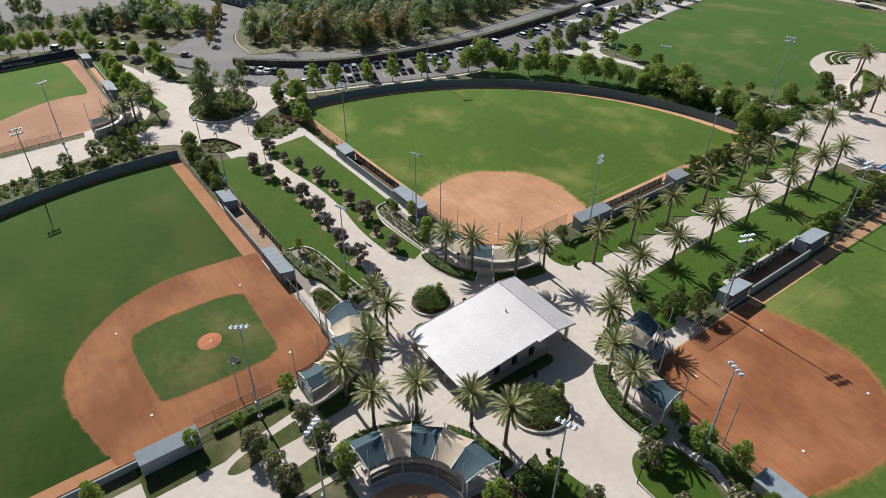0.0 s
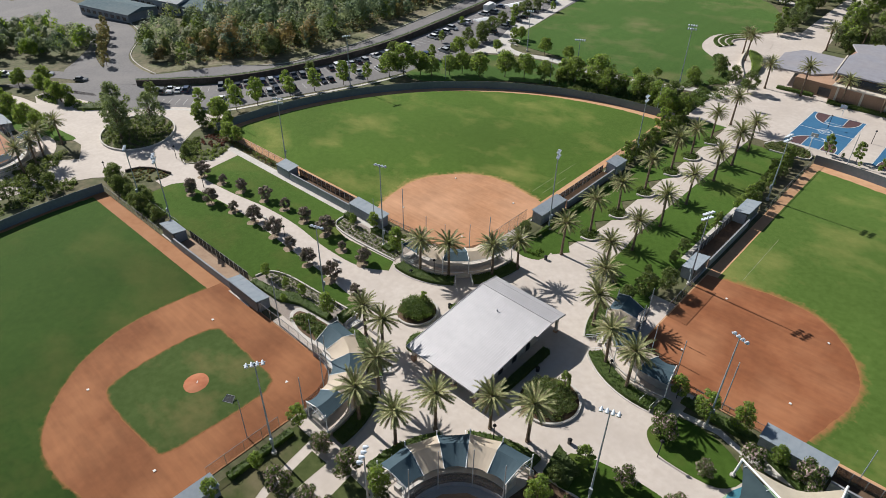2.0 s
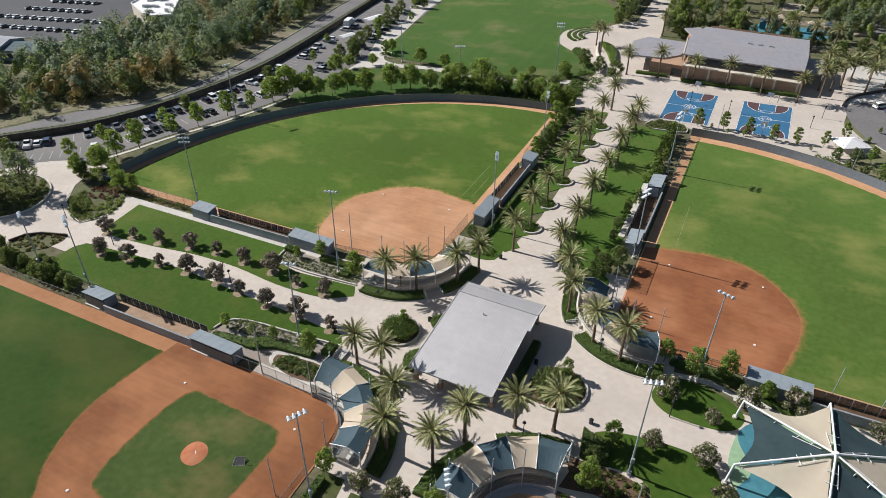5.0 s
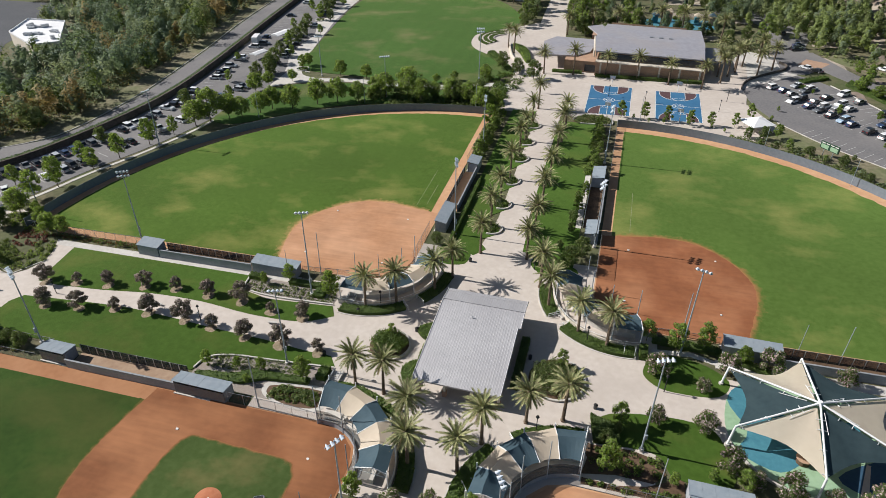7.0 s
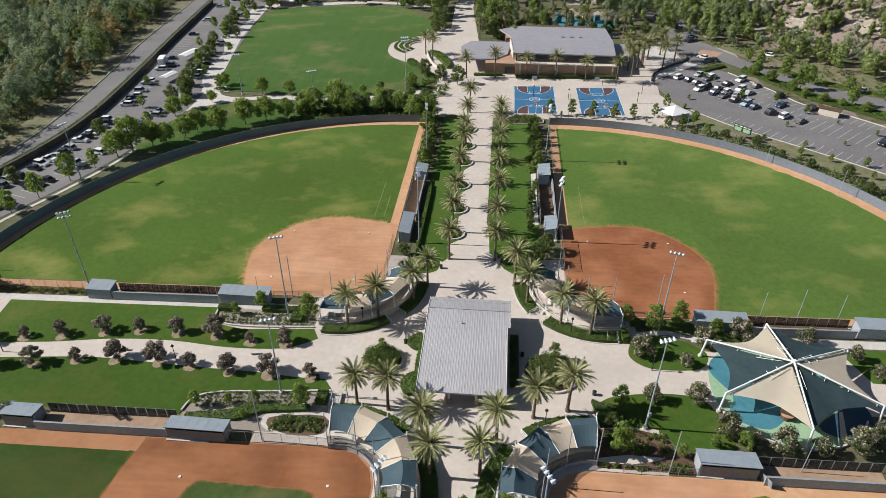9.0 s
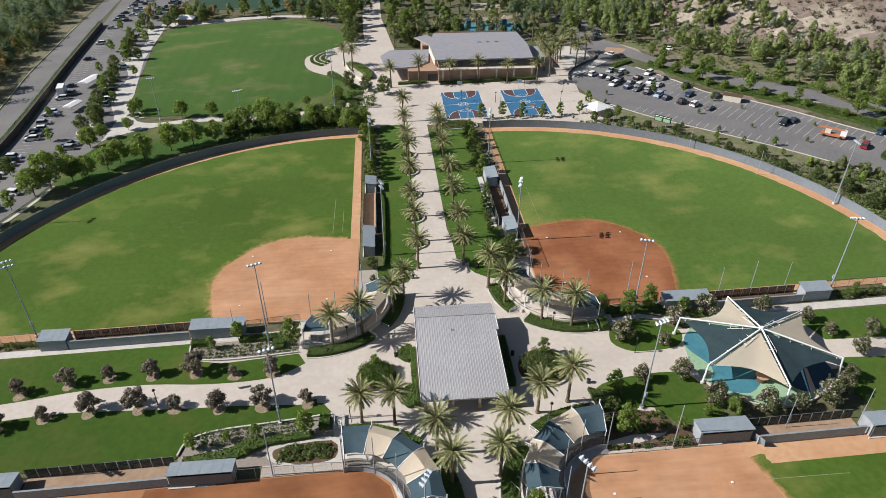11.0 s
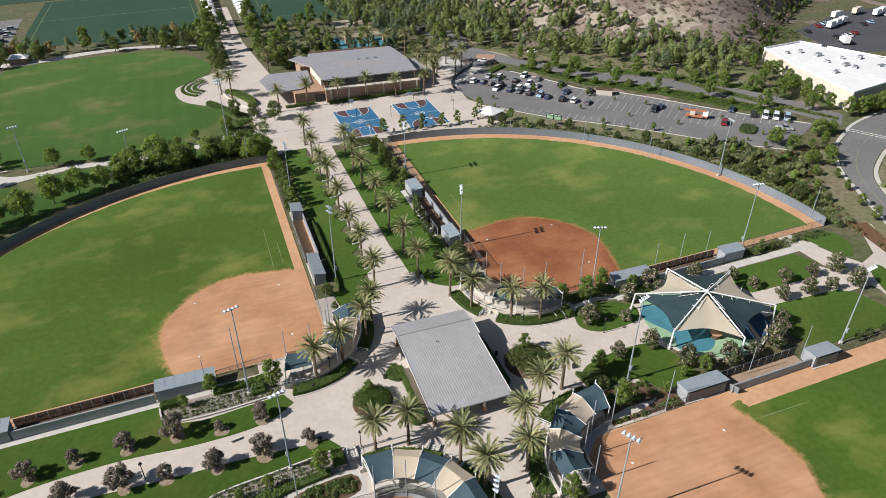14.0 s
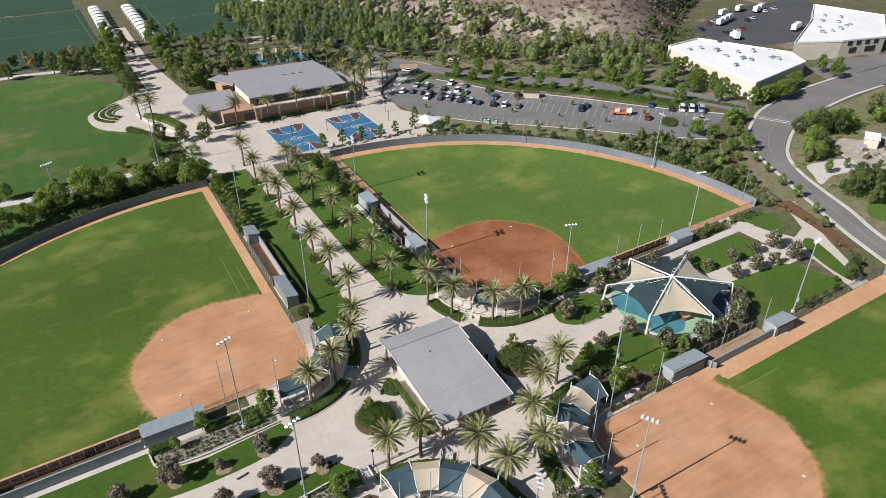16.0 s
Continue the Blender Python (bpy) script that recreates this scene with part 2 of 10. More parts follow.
M_LINE = mat("chalk and paint white", (0.62, 0.62, 0.60), (0.75, 0.75, 0.73), 4, 0.5, (0.5, 0.5, 0.47), 0.5, 0.8, bump=0.0)
M_WORNPAINT = mat("worn road paint", (0.21, 0.19, 0.14), (0.30, 0.27, 0.19), 3, 0.5, (0.17, 0.165, 0.16), 0.6, 0.9, bump=0.0)
M_STALL = mat("worn stall paint", (0.36, 0.36, 0.35), (0.50, 0.50, 0.49), 3, 0.5, (0.24, 0.24, 0.24), 0.6, 0.9, bump=0.0)
M_FADED = mat("faded chalk", (0.17, 0.20, 0.09), (0.28, 0.30, 0.18), 3, 0.5, (0.10, 0.14, 0.04), 0.7, 0.9, bump=0.0)
M_ROOF = mat("weathered grey metal roof", (0.469, 0.465, 0.478), (0.534, 0.529, 0.543), 0.8, 0.15, (0.414, 0.405, 0.423), 0.6, 0.67, metal=0.55, bump=0.05)
M_HALLROOF = mat("hall roof sheet", (0.30, 0.30, 0.335), (0.36, 0.36, 0.40), 0.6, 0.1, (0.37, 0.345, 0.345), 0.6, 0.6, metal=0.2, bump=0.05)
M_WHITEROOF = mat("white membrane roof", (0.72, 0.73, 0.75), (0.80, 0.81, 0.82), 0.5, 0.08, (0.62, 0.63, 0.65), 0.5, 0.7, bump=0.1)
M_DUGROOF = mat("blue-grey dugout roof metal", (0.209, 0.252, 0.291), (0.252, 0.296, 0.335), 1.2, 0.3, (0.296, 0.326, 0.357), 0.6, 0.72, bump=0.1, spec=0.25)
M_BLOCK = mat("grey block wall", (0.27, 0.29, 0.32), (0.34, 0.36, 0.39), 2.0, 0.3, (0.22, 0.24, 0.27), 0.5, 0.85, bump=0.3)
M_SCREEN = mat("slate windscreen cloth", (0.13, 0.155, 0.19), (0.17, 0.195, 0.23), 1.5, 0.12, (0.20, 0.23, 0.26), 0.6, 0.85, bump=0.2)
M_CHAIN = see_through(mat("woven wire", (0.10, 0.11, 0.12), (0.16, 0.17, 0.18), 3, 0.4, None, 0.3, 0.6, metal=0.3, bump=0), 0.87)
M_RAILMESH = see_through(mat("slate woven screen", (0.058, 0.060, 0.064), (0.088, 0.090, 0.096), 3, 0.4, None, 0.3, 0.8, bump=0), 0.25)
M_BACKNET = see_through(mat("dark backstop netting", (0.05, 0.055, 0.06), (0.08, 0.085, 0.09), 3, 0.4, None, 0.3, 0.7, bump=0), 0.6)
M_STEEL = mat("galvanised steel", (0.36, 0.38, 0.40), (0.46, 0.48, 0.50), 2, 0.3, None, 0.3, 0.45, metal=0.6, bump=0.0)
M_NAVY = mat("navy windscreen cloth", (0.030, 0.038, 0.058), (0.045, 0.055, 0.078), 1.5, 0.2, (0.06, 0.07, 0.09), 0.5, 0.85, bump=0.2)
M_RAIL = mat("dull fence rail", (0.13, 0.14, 0.15), (0.19, 0.20, 0.21), 2, 0.3, None, 0.3, 0.7, metal=0.2, bump=0.0)
M_COPING = mat("worn grey wall coping", (0.22, 0.235, 0.255), (0.29, 0.305, 0.325), 2, 0.3, (0.17, 0.18, 0.19), 0.5, 0.9, bump=0.2)
M_DUGMESH = see_through(mat("grey dugout screen", (0.21, 0.215, 0.22), (0.28, 0.285, 0.29), 3, 0.4, None, 0.3, 0.8, bump=0), 0.3)
M_POLE = mat("grey-blue painted pole", (0.30, 0.35, 0.40), (0.36, 0.41, 0.46), 1, 0.2, None, 0.3, 0.5, metal=0.2, bump=0.0)
M_LAMP = mat("pale lamp housing", (0.55, 0.62, 0.70), (0.66, 0.72, 0.78), 3, 0.5, None, 0.3, 0.35, bump=0.0)
M_WHITE = mat("white painted steel", (0.70, 0.71, 0.72), (0.80, 0.81, 0.82), 2, 0.4, (0.62, 0.62, 0.60), 0.3, 0.45, bump=0.0)
M_TEAL = leafy(mat("dark teal shade cloth", (0.042, 0.078, 0.102), (0.055, 0.096, 0.124), 1.0, 0.3, (0.074, 0.115, 0.14), 0.5, 0.8, bump=0.15), (0.05, 0.10, 0.13), 0.15)
M_BEIGE = leafy(mat("beige shade cloth", (0.68, 0.585, 0.47), (0.74, 0.645, 0.525), 1.0, 0.3, (0.62, 0.53, 0.42), 0.5, 0.8, bump=0.15), (0.74, 0.63, 0.50), 0.42)
M_BLUE = mat("blue court paint", (0.028, 0.115, 0.23), (0.04, 0.14, 0.265), 1.2, 0.2, (0.05, 0.165, 0.29), 0.5, 0.75, bump=0.05)
M_MAROON = mat("maroon court paint", (0.075, 0.042, 0.048), (0.105, 0.06, 0.062), 1.2, 0.2, None, 0.3, 0.75, bump=0.05)
M_PLAYGREEN = mat("green rubber surface", (0.22, 0.35, 0.22), (0.27, 0.41, 0.27), 1.5, 0.3, (0.31, 0.43, 0.31), 0.5, 0.9, bump=0.2)
M_PLAYBLUE = mat("turquoise rubber surface", (0.048, 0.176, 0.232), (0.064, 0.216, 0.272), 1.5, 0.3, (0.032, 0.128, 0.192), 0.6, 0.9, bump=0.2)
M_STUCCO = mat("tan masonry wall", (0.34, 0.22, 0.15), (0.42, 0.28, 0.20), 2.5, 0.3, (0.30, 0.19, 0.13), 0.5, 0.9, bump=0.3)
M_CREAM = mat("cream plaster", (0.55, 0.50, 0.43), (0.63, 0.58, 0.50), 1.5, 0.3, (0.48, 0.43, 0.36), 0.5, 0.9, bump=0.2)
M_DARK = mat("shaded dark glass and recess", (0.015, 0.02, 0.025), (0.03, 0.035, 0.045), 1.5, 0.3, None, 0.3, 0.25, bump=0.0, spec=0.5)
M_RUBBER = mat("black rubber", (0.015, 0.015, 0.016), (0.025, 0.025, 0.026), 5, 1, None, 0.3, 0.8, bump=0.1)
M_ROCK = mat("pale boulders", (0.30, 0.27, 0.23), (0.44, 0.41, 0.36), 2.0, 0.4, (0.22, 0.19, 0.16), 0.6, 0.9, bump=0.6, island=0.3)
M_GRAVEL = mat("pale grey gravel", (0.187, 0.162, 0.145), (0.340, 0.315, 0.289), 4.0, 0.4, (0.255, 0.204, 0.170), 0.5, 0.95, bump=0.6)
M_DARKSTONE = mat("dark rubble masonry", (0.055, 0.045, 0.038), (0.12, 0.10, 0.085), 2.5, 0.4, (0.17, 0.15, 0.13), 0.4, 0.95, bump=0.8)
M_BROWN = mat("brown timber and bark mulch", (0.070, 0.042, 0.025), (0.119, 0.077, 0.049), 2.0, 0.3, (0.154, 0.105, 0.070), 0.6, 0.95, bump=0.5)
M_REDMULCH = mat("reddish bark mulch", (0.10, 0.05, 0.03), (0.19, 0.095, 0.06), 2.0, 0.3, (0.09, 0.085, 0.04), 0.5, 0.95, bump=0.5)
M_BARK = mat("grey-brown bark", (0.10, 0.075, 0.055), (0.19, 0.15, 0.115), 3.0, 0.8, (0.07, 0.05, 0.04), 0.5, 0.95, bump=0.8)
M_PALMBARK = mat("palm trunk", (0.13, 0.095, 0.065), (0.25, 0.19, 0.14), 5.0, 1.2, (0.08, 0.06, 0.04), 0.6, 0.95, bump=1.0)


def leaves(name, dark, light, through_colour, weight=0.28, vary=0.18, island=0.3):
    return leafy(mat(name, dark, light, 1.2, 0.5, None, 0.3, 0.6, bump=0, vary=vary, island=island, spec=0.2), through_colour, weight)


M_PALM = leaves("palm frond", (0.085, 0.115, 0.045), (0.43, 0.44, 0.22), (0.30, 0.34, 0.11), 0.28, 0.15, 0.5)
M_PALMDRY = leaves("older palm frond", (0.24, 0.20, 0.11), (0.42, 0.36, 0.22), (0.30, 0.25, 0.13))
M_LEAF = leaves("fresh green leaves", (0.112, 0.175, 0.036), (0.245, 0.335, 0.080), (0.36, 0.50, 0.075), 0.46)
M_LEAFDARK = leaves("dark green leaves", (0.044, 0.075, 0.024), (0.115, 0.160, 0.054), (0.19, 0.26, 0.055), 0.42)
M_LEAFOLIVE = leaves("olive green leaves", (0.090, 0.114, 0.048), (0.200, 0.232, 0.100), (0.26, 0.31, 0.10), 0.42)
M_NIGHTCLOTH = leafy(mat("near-black teal shade cloth", (0.022, 0.042, 0.050), (0.030, 0.054, 0.063), 1.0, 0.3, (0.042, 0.070, 0.078), 0.5, 0.8, bump=0.15), (0.02, 0.05, 0.06), 0.1)
# both greens are greyed and blued in colour to stand in for distance haze
M_HAZEGREY = leaves("woodland leaves greyed for haze", (0.110, 0.152, 0.095), (0.237, 0.292, 0.176), (0.319, 0.374, 0.176), 0.42, 0.18, 0.12)
M_HAZEDARK = leaves("deep woodland leaves blued for haze", (0.073, 0.114, 0.077), (0.165, 0.226, 0.145), (0.242, 0.319, 0.154), 0.42, 0.18, 0.12)
M_LEAFGOLD = leaves("turning leaves", (0.19, 0.15, 0.06), (0.34, 0.26, 0.12), (0.36, 0.28, 0.10), 0.35)
M_MYRTLE = leaves("dusky crepe myrtle leaves", (0.125, 0.112, 0.082), (0.27, 0.235, 0.185), (0.22, 0.19, 0.14))
M_BLOSSOM = leaves("faded pink blossom", (0.38, 0.27, 0.27), (0.52, 0.40, 0.39), (0.42, 0.28, 0.28))
M_HILLLEAF = leaves("pale hillside leaves", (0.148, 0.190, 0.070), (0.300, 0.355, 0.145), (0.38, 0.46, 0.12), 0.42)
M_HEDGE = leaves("clipped hedge leaves", (0.050, 0.095, 0.016), (0.115, 0.18, 0.032), (0.16, 0.25, 0.04))
M_RED = leaves("reddish shrub leaves", (0.16, 0.05, 0.035), (0.26, 0.10, 0.06), (0.2, 0.06, 0.04))


# ---- builders ----
class Shape:
    """A mesh put together from simple solids."""

    def __init__(self):
        self.v, self.f, self.m, self.k = [], [], [], 0

    def add(self, v, f):
        n = len(self.v)
        self.v += [tuple(p) for p in v]
        self.f += [tuple(i + n for i in q) for q in f]
        self.m += [self.k] * len(f)
        return self

    def box(self, x, y, z, sx, sy, sz, turn=0.0):
        c, s = math.cos(turn), math.sin(turn)
        pts = []
        for dz in (0, sz):
            for dx, dy in ((-sx / 2, -sy / 2), (sx / 2, -sy / 2), (sx / 2, sy / 2), (-sx / 2, sy / 2)):
                pts.append((x + c * dx - s * dy, y + s * dx + c * dy, z + dz))
        return self.add(pts, [(3, 2, 1, 0), (4, 5, 6, 7), (0, 1, 5, 4), (1, 2, 6, 5), (2, 3, 7, 6), (3, 0, 4, 7)])

    def tube(self, p, q, r0, r1=None, n=8):
        p, q = Vector(p), Vector(q)
        r1 = r0 if r1 is None else r1
        w = (q - p).normalized()
        a = w.orthogonal().normalized()
        b = w.cross(a)
        pts = [p + r0 * (math.cos(2 * math.pi * i / n) * a + math.sin(2 * math.pi * i / n) * b) for i in range(n)]
        pts += [q + r1 * (math.cos(2 * math.pi * i / n) * a + math.sin(2 * math.pi * i / n) * b) for i in range(n)]
        f = [(i, (i + 1) % n, n + (i + 1) % n, n + i) for i in range(n)] + [tuple(range(n - 1, -1, -1)), tuple(range(n, 2 * n))]
        return self.add(pts, f)

    def prism(self, outline, low, high):
        """A solid over an outline; low and high are numbers or functions of x, y."""
        lo = low if callable(low) else (lambda x, y: low)
        hi = high if callable(high) else (lambda x, y: high)
        n = len(outline)
        pts = [(x, y, lo(x, y)) for x, y in outline] + [(x, y, hi(x, y)) for x, y in outline]
        return self.add(pts, [tuple(range(n - 1, -1, -1)), tuple(range(n, 2 * n))] + [(i, (i + 1) % n, n + (i + 1) % n, n + i) for i in range(n)])

    def strip(self, pts, width, low, high, closed=False):
        """A wall or kerb of given width along a line."""
        n = len(pts)
        left, right = [], []
        for i, (x, y) in enumerate(pts):
            ax, ay = pts[(i - 1) % n] if closed or i else pts[i]
            bx, by = pts[(i + 1) % n] if closed or i < n - 1 else pts[i]
            d = math.hypot(bx - ax, by - ay) or 1
            nx, ny = -(by - ay) / d * width / 2, (bx - ax) / d * width / 2
            left.append((x + nx, y + ny))
            right.append((x - nx, y - ny))
        lo = low if callable(low) else (lambda x, y: low)
        hi = high if callable(high) else (lambda x, y: high)
        v = []
        for a, b in zip(left, right):
            v += [(*a, lo(*a)), (*a, hi(*a)), (*b, hi(*b)), (*b, lo(*b))]
        f = []
        for i in range(n if closed else n - 1):
            j = (i + 1) % n
            for k in range(4):
                f.append((4 * i + k, 4 * i + (k + 1) % 4, 4 * j + (k + 1) % 4, 4 * j + k))
        if not closed:
            f += [(3, 2, 1, 0), (4 * n - 4, 4 * n - 3, 4 * n - 2, 4 * n - 1)]
        return self.add(v, f)

    def mesh(self, name, *materials, smooth=False):
        me = bpy.data.meshes.new(name)
        me.from_pydata(self.v, [], self.f)
        for m in materials:
            me.materials.append(m)
        me.polygons.foreach_set("material_index", [min(k, len(materials) - 1) for k in self.m])
        if smooth:
            me.polygons.foreach_set("use_smooth", [True] * len(me.polygons))
        bm = bmesh.new()
        bm.from_mesh(me)
        bmesh.ops.recalc_face_normals(bm, faces=bm.faces)
        bm.to_mesh(me)
        bm.free()
        me.update()
        return me


def part(name, shape, material, parent, label="", smooth=False, at=None):
    me = shape if isinstance(shape, bpy.types.Mesh) else shape.mesh(name, *(material if isinstance(material, (tuple, list)) else (material,)), smooth=smooth)
    ob = new(name, me)
    ob.parent = parent
    if at is not None:
        ob.matrix_basis = at
    return tagged(ob, label) if label else ob


def thing(name, label, category, m=None, group="", kind=""):
    ob = new(name)
    ob.empty_display_size = 0.3
    if m is not None:
        ob.matrix_basis = m
    return tagged(ob, label, category, group, kind)


def at(x, y, turn=0.0, size=1.0, lift=0.0):
    return Matrix.Translation((x, y, G(x, y) + lift)) @ Matrix.Rotation(radians(turn), 4, "Z") @ Matrix.Scale(size, 4)


def rounded(pts, steps=5, closed=True):
    """A smooth line through a few points."""
    n, out = len(pts), []
    for i in range(n if closed else n - 1):
        if closed:
            p = [pts[(i + k) % n] for k in (-1, 0, 1, 2)]
        else:
            p = [pts[max(0, min(n - 1, i + k))] for k in (-1, 0, 1, 2)]
        for s in range(steps):
            t = s / steps
            out.append(tuple(0.5 * (2 * p[1][k] + (p[2][k] - p[0][k]) * t + (2 * p[0][k] - 5 * p[1][k] + 4 * p[2][k] - p[3][k]) * t * t + (3 * p[1][k] - p[0][k] - 3 * p[2][k] + p[3][k]) * t ** 3) for k in (0, 1)))
    if not closed:
        out.append(tuple(pts[-1]))
    return out


def arc(cx, cy, r, a0, a1, n=24, wobble=0.0):
    """Points on an arc, angles in degrees; wobble roughens it."""
    out = []
    for i in range(n + 1):
        a = radians(a0 + (a1 - a0) * i / n)
        rr = r + wobble * noise.noise((cx + 9 * math.cos(a) * r / 20, cy + 9 * math.sin(a) * r / 20, 3.1))
        out.append((cx + rr * math.cos(a), cy + rr * math.sin(a)))
    return out


def sheet(name, outline, lift, material, label, category, kind="structure", thick=0.12, parent=None):
    """A flat layer of the ground."""
    s = Shape().prism(outline, lambda x, y: G(x, y) + lift - thick, lambda x, y: G(x, y) + lift)
    ob = new(name, s.mesh(name, material))
    return tagged(ob, label, category, "", kind)


def area(cx, cy, sx, sy):
    return [(cx - sx / 2, cy - sy / 2), (cx + sx / 2, cy - sy / 2), (cx + sx / 2, cy + sy / 2), (cx - sx / 2, cy + sy / 2)]


def rect(x0, y0, x1, y1):
    return [(x0, y0), (x1, y0), (x1, y1), (x0, y1)]


# ---- ground ----
def build_ground():
    xs = [-2600, -1500, -900, -600] + list(range(-440, 60, 20)) + list(range(60, 340, 7)) + list(range(340, 460, 20)) + [600, 900, 1500, 2600]
    v = [(x, y, land(x, y) + (0 if abs(x) < 200 and y < 120 else 1.2 * noise.noise((x / 30, y / 30, 0)) * (1 if land(x, y) > G(x, y) + 3 else 0))) for y in xs for x in xs]
    n = len(xs)
    s = Shape()
    for j in range(n - 1):
        for i in range(n - 1):
            x, y = xs[i], xs[j]
            s.k = 1 if land(x, y) > G(x, y) + 0.15 + 0.8 * noise.noise((x / 11, y / 11, 5)) and x > 20 and y > 60 else 0
            if s.k and x < 190 and noise.noise((x / 24, y / 24, 9)) + 0.5 * noise.noise((x / 9, y / 9, 2)) > 0.02:
                s.k = 2
            s.f.append((j * n + i, j * n + i + 1, (j + 1) * n + i + 1, (j + 1) * n + i))
            s.m.append(s.k)
    s.v = v
    ob = new("ground", s.mesh("ground", M_EARTH, M_SCRUB, M_PALEROCK, smooth=True))
    tagged(ob, "sloping mulch and dry earth rising to a scrubby hill", "ground", "", "structure")


build_ground()

# paved areas
sheet("pavement", rect(-30, -36, 37, 30), 0.03, M_CONCRETE, "pale concrete plaza paving round the pavilion", "pavement")
sheet("pavement", [(-3, 24), (9.5, 26), (6.6, 45), (6.3, 112), (-1.5, 112), (-0.6, 45)], 0.034, M_CONCRETE, "pale concrete promenade between rows of palms", "pavement")
sheet("pavement", [(-14, 111), (23, 110), (62, 101), (72, 114), (64, 132), (66, 150), (68, 176), (-12, 176), (-24, 200), (-15, 140)], 0.03, M_CONCRETE, "pale concrete plaza beside the basketball courts", "pavement")
sheet("pavement", [(-40, 188), (-36, 198), (-27, 203), (-17, 214), (-12, 214), (-12, 140), (-17, 150), (-24, 160), (-30, 168)], 0.022, M_CONCRETE, "pale concrete paving behind the terraced seat", "pavement")
sheet("pavement", [(-14.5, 172), (0, 172), (-7.5, 250), (-8, 330), (-17, 330), (-17, 250)], 0.034, M_CONCRETE, "pale concrete promenade running on behind the hall", "pavement")
sheet("pavement", rect(-101, -13, -29, 11), 0.026, M_CONCRETE, "pale concrete path between two lawns", "pavement")
sheet("pavement", rounded([(-117, -25), (-136, -17), (-150, -19), (-186, -12), (-178, -4), (-160, 0), (-146, 14), (-133, 22), (-119, 20), (-112, 12), (-98, 8), (-98, -12), (-106, -12)], 3), 0.022, M_CONCRETE, "pale concrete forecourt round a planted circle", "pavement")
sheet("driveway", [(-208, -18), (-203, -11), (-190, -9), (-174, -4), (-158, 1), (-149, 3), (-148, 13), (-166, 17.5), (-182, 7), (-196, -5)], 0.03, M_ASPHALT, "grey asphalt drop-off lane beside the forecourt", "road")
sheet("pavement", [(36, 2), (36, -13), (50, -12), (104, -12), (95, 2)], 0.036, M_CONCRETE, "pale concrete path past the play canopy", "pavement")
sheet("pavement", [(98, 11.5), (102, 11.5), (105, 1), (108, -5), (114, -3), (122, 9), (125, 7), (113, -12), (103, -30), (99, -27), (103, -14), (99, -2)], 0.036, M_CONCRETE, "pale concrete path forking across a lawn", "pavement")
sheet("pavement", rect(-3.4, -80, 12.6, -34.5), 0.038, M_CONCRETE, "pale concrete walk running down to the dugouts", "pavement")
sheet("pavement", [(-134.5, -80), (-117.5, -80), (-117, -60.6), (-117.6, -52), (-119.7, -42), (-118, -32.4), (-113, -23), (-104, -14), (-118, -18), (-126.6, -20.7), (-133, -28), (-134.5, -38)], 0.018, M_CONCRETE, "pale concrete walk behind the outfield fence", "pavement")
sheet("pavement", rounded([(-109, 84), (-106.5, 98), (-103.2, 110), (-96, 117.6), (-86, 122.6), (-72, 125.2), (-59, 123.6), (-47, 124.8), (-35, 125.8), (-22, 131), (-10, 128), (-10, 132.5), (-22, 134.6), (-35, 129.2), (-47, 128.2), (-59, 127), (-72, 128.8), (-86, 126.4), (-94, 129), (-99, 137), (-108, 137), (-105, 122), (-108.5, 110), (-113, 92)], 3), 0.03, M_WHITECONC, "pale footpath winding behind the outfield trees", "path")
_in = [(-98 - 0.20 * (y - 131) + (y > 200) * 0.12 * (y - 200), y) for y in range(131, 254, 5)]
_out = [(x - 6.4 - 1.8 * math.sin(y / 7.5), y) for x, y in _in]
sheet("pavement", rounded(_in, 2, False) + rounded(_out, 3, False)[::-1], 0.04, M_WHITECONC, "pale scalloped footpath between car park and lawn", "path")
sheet("pavement", rounded([(-116, 252), (-100, 254), (-70, 260), (-48, 258), (-30, 250), (-30, 254), (-48, 262), (-72, 265), (-104, 260), (-124, 258)], 3), 0.026, M_WHITECONC, "pale footpath along the far edge of the park lawn", "path")
sheet("pavement", rect(-104, 9.2, -37, 11.2), 0.04, M_WHITECONC, "narrow concrete walk behind the dugouts", "path")
sheet("pavement", rect(47, 4.4, 110, 6.6), 0.04, M_WHITECONC, "narrow concrete walk behind the dugouts", "path")

# lawns
sheet("lawn", rounded([(-95, 9.2), (-48.5, 9.2)], 2, False) + [(-46, 4), (-41, 2.8), (-26.5, 3.8)] + rounded([(-25, 1.0), (-31, -2.1), (-42, -2.5), (-54, -1.3), (-66, -1.5), (-77, -3.0), (-88, -3.9)], 4, False) + [(-93.5, -3.6)], 0.06, M_LAWN, "bright mown lawn with a row of crepe myrtles", "lawn")
sheet("lawn", [(-94, -11), (-92.3, -8.6)] + rounded([(-85.6, -8), (-69, -6.8), (-57, -7.3), (-46, -8.1), (-35, -8.6), (-26, -9.5)], 4, False) + [(-21, -9.6), (-19.2, -12.0), (-39, -13.8), (-43, -15.2), (-44.5, -19.2), (-94, -19.2)], 0.06, M_LAWN, "bright mown lawn beside the concrete path", "lawn")
PLANTERS = (40.5, 52.2, 64.8, 78.3, 89.3, 101.5)
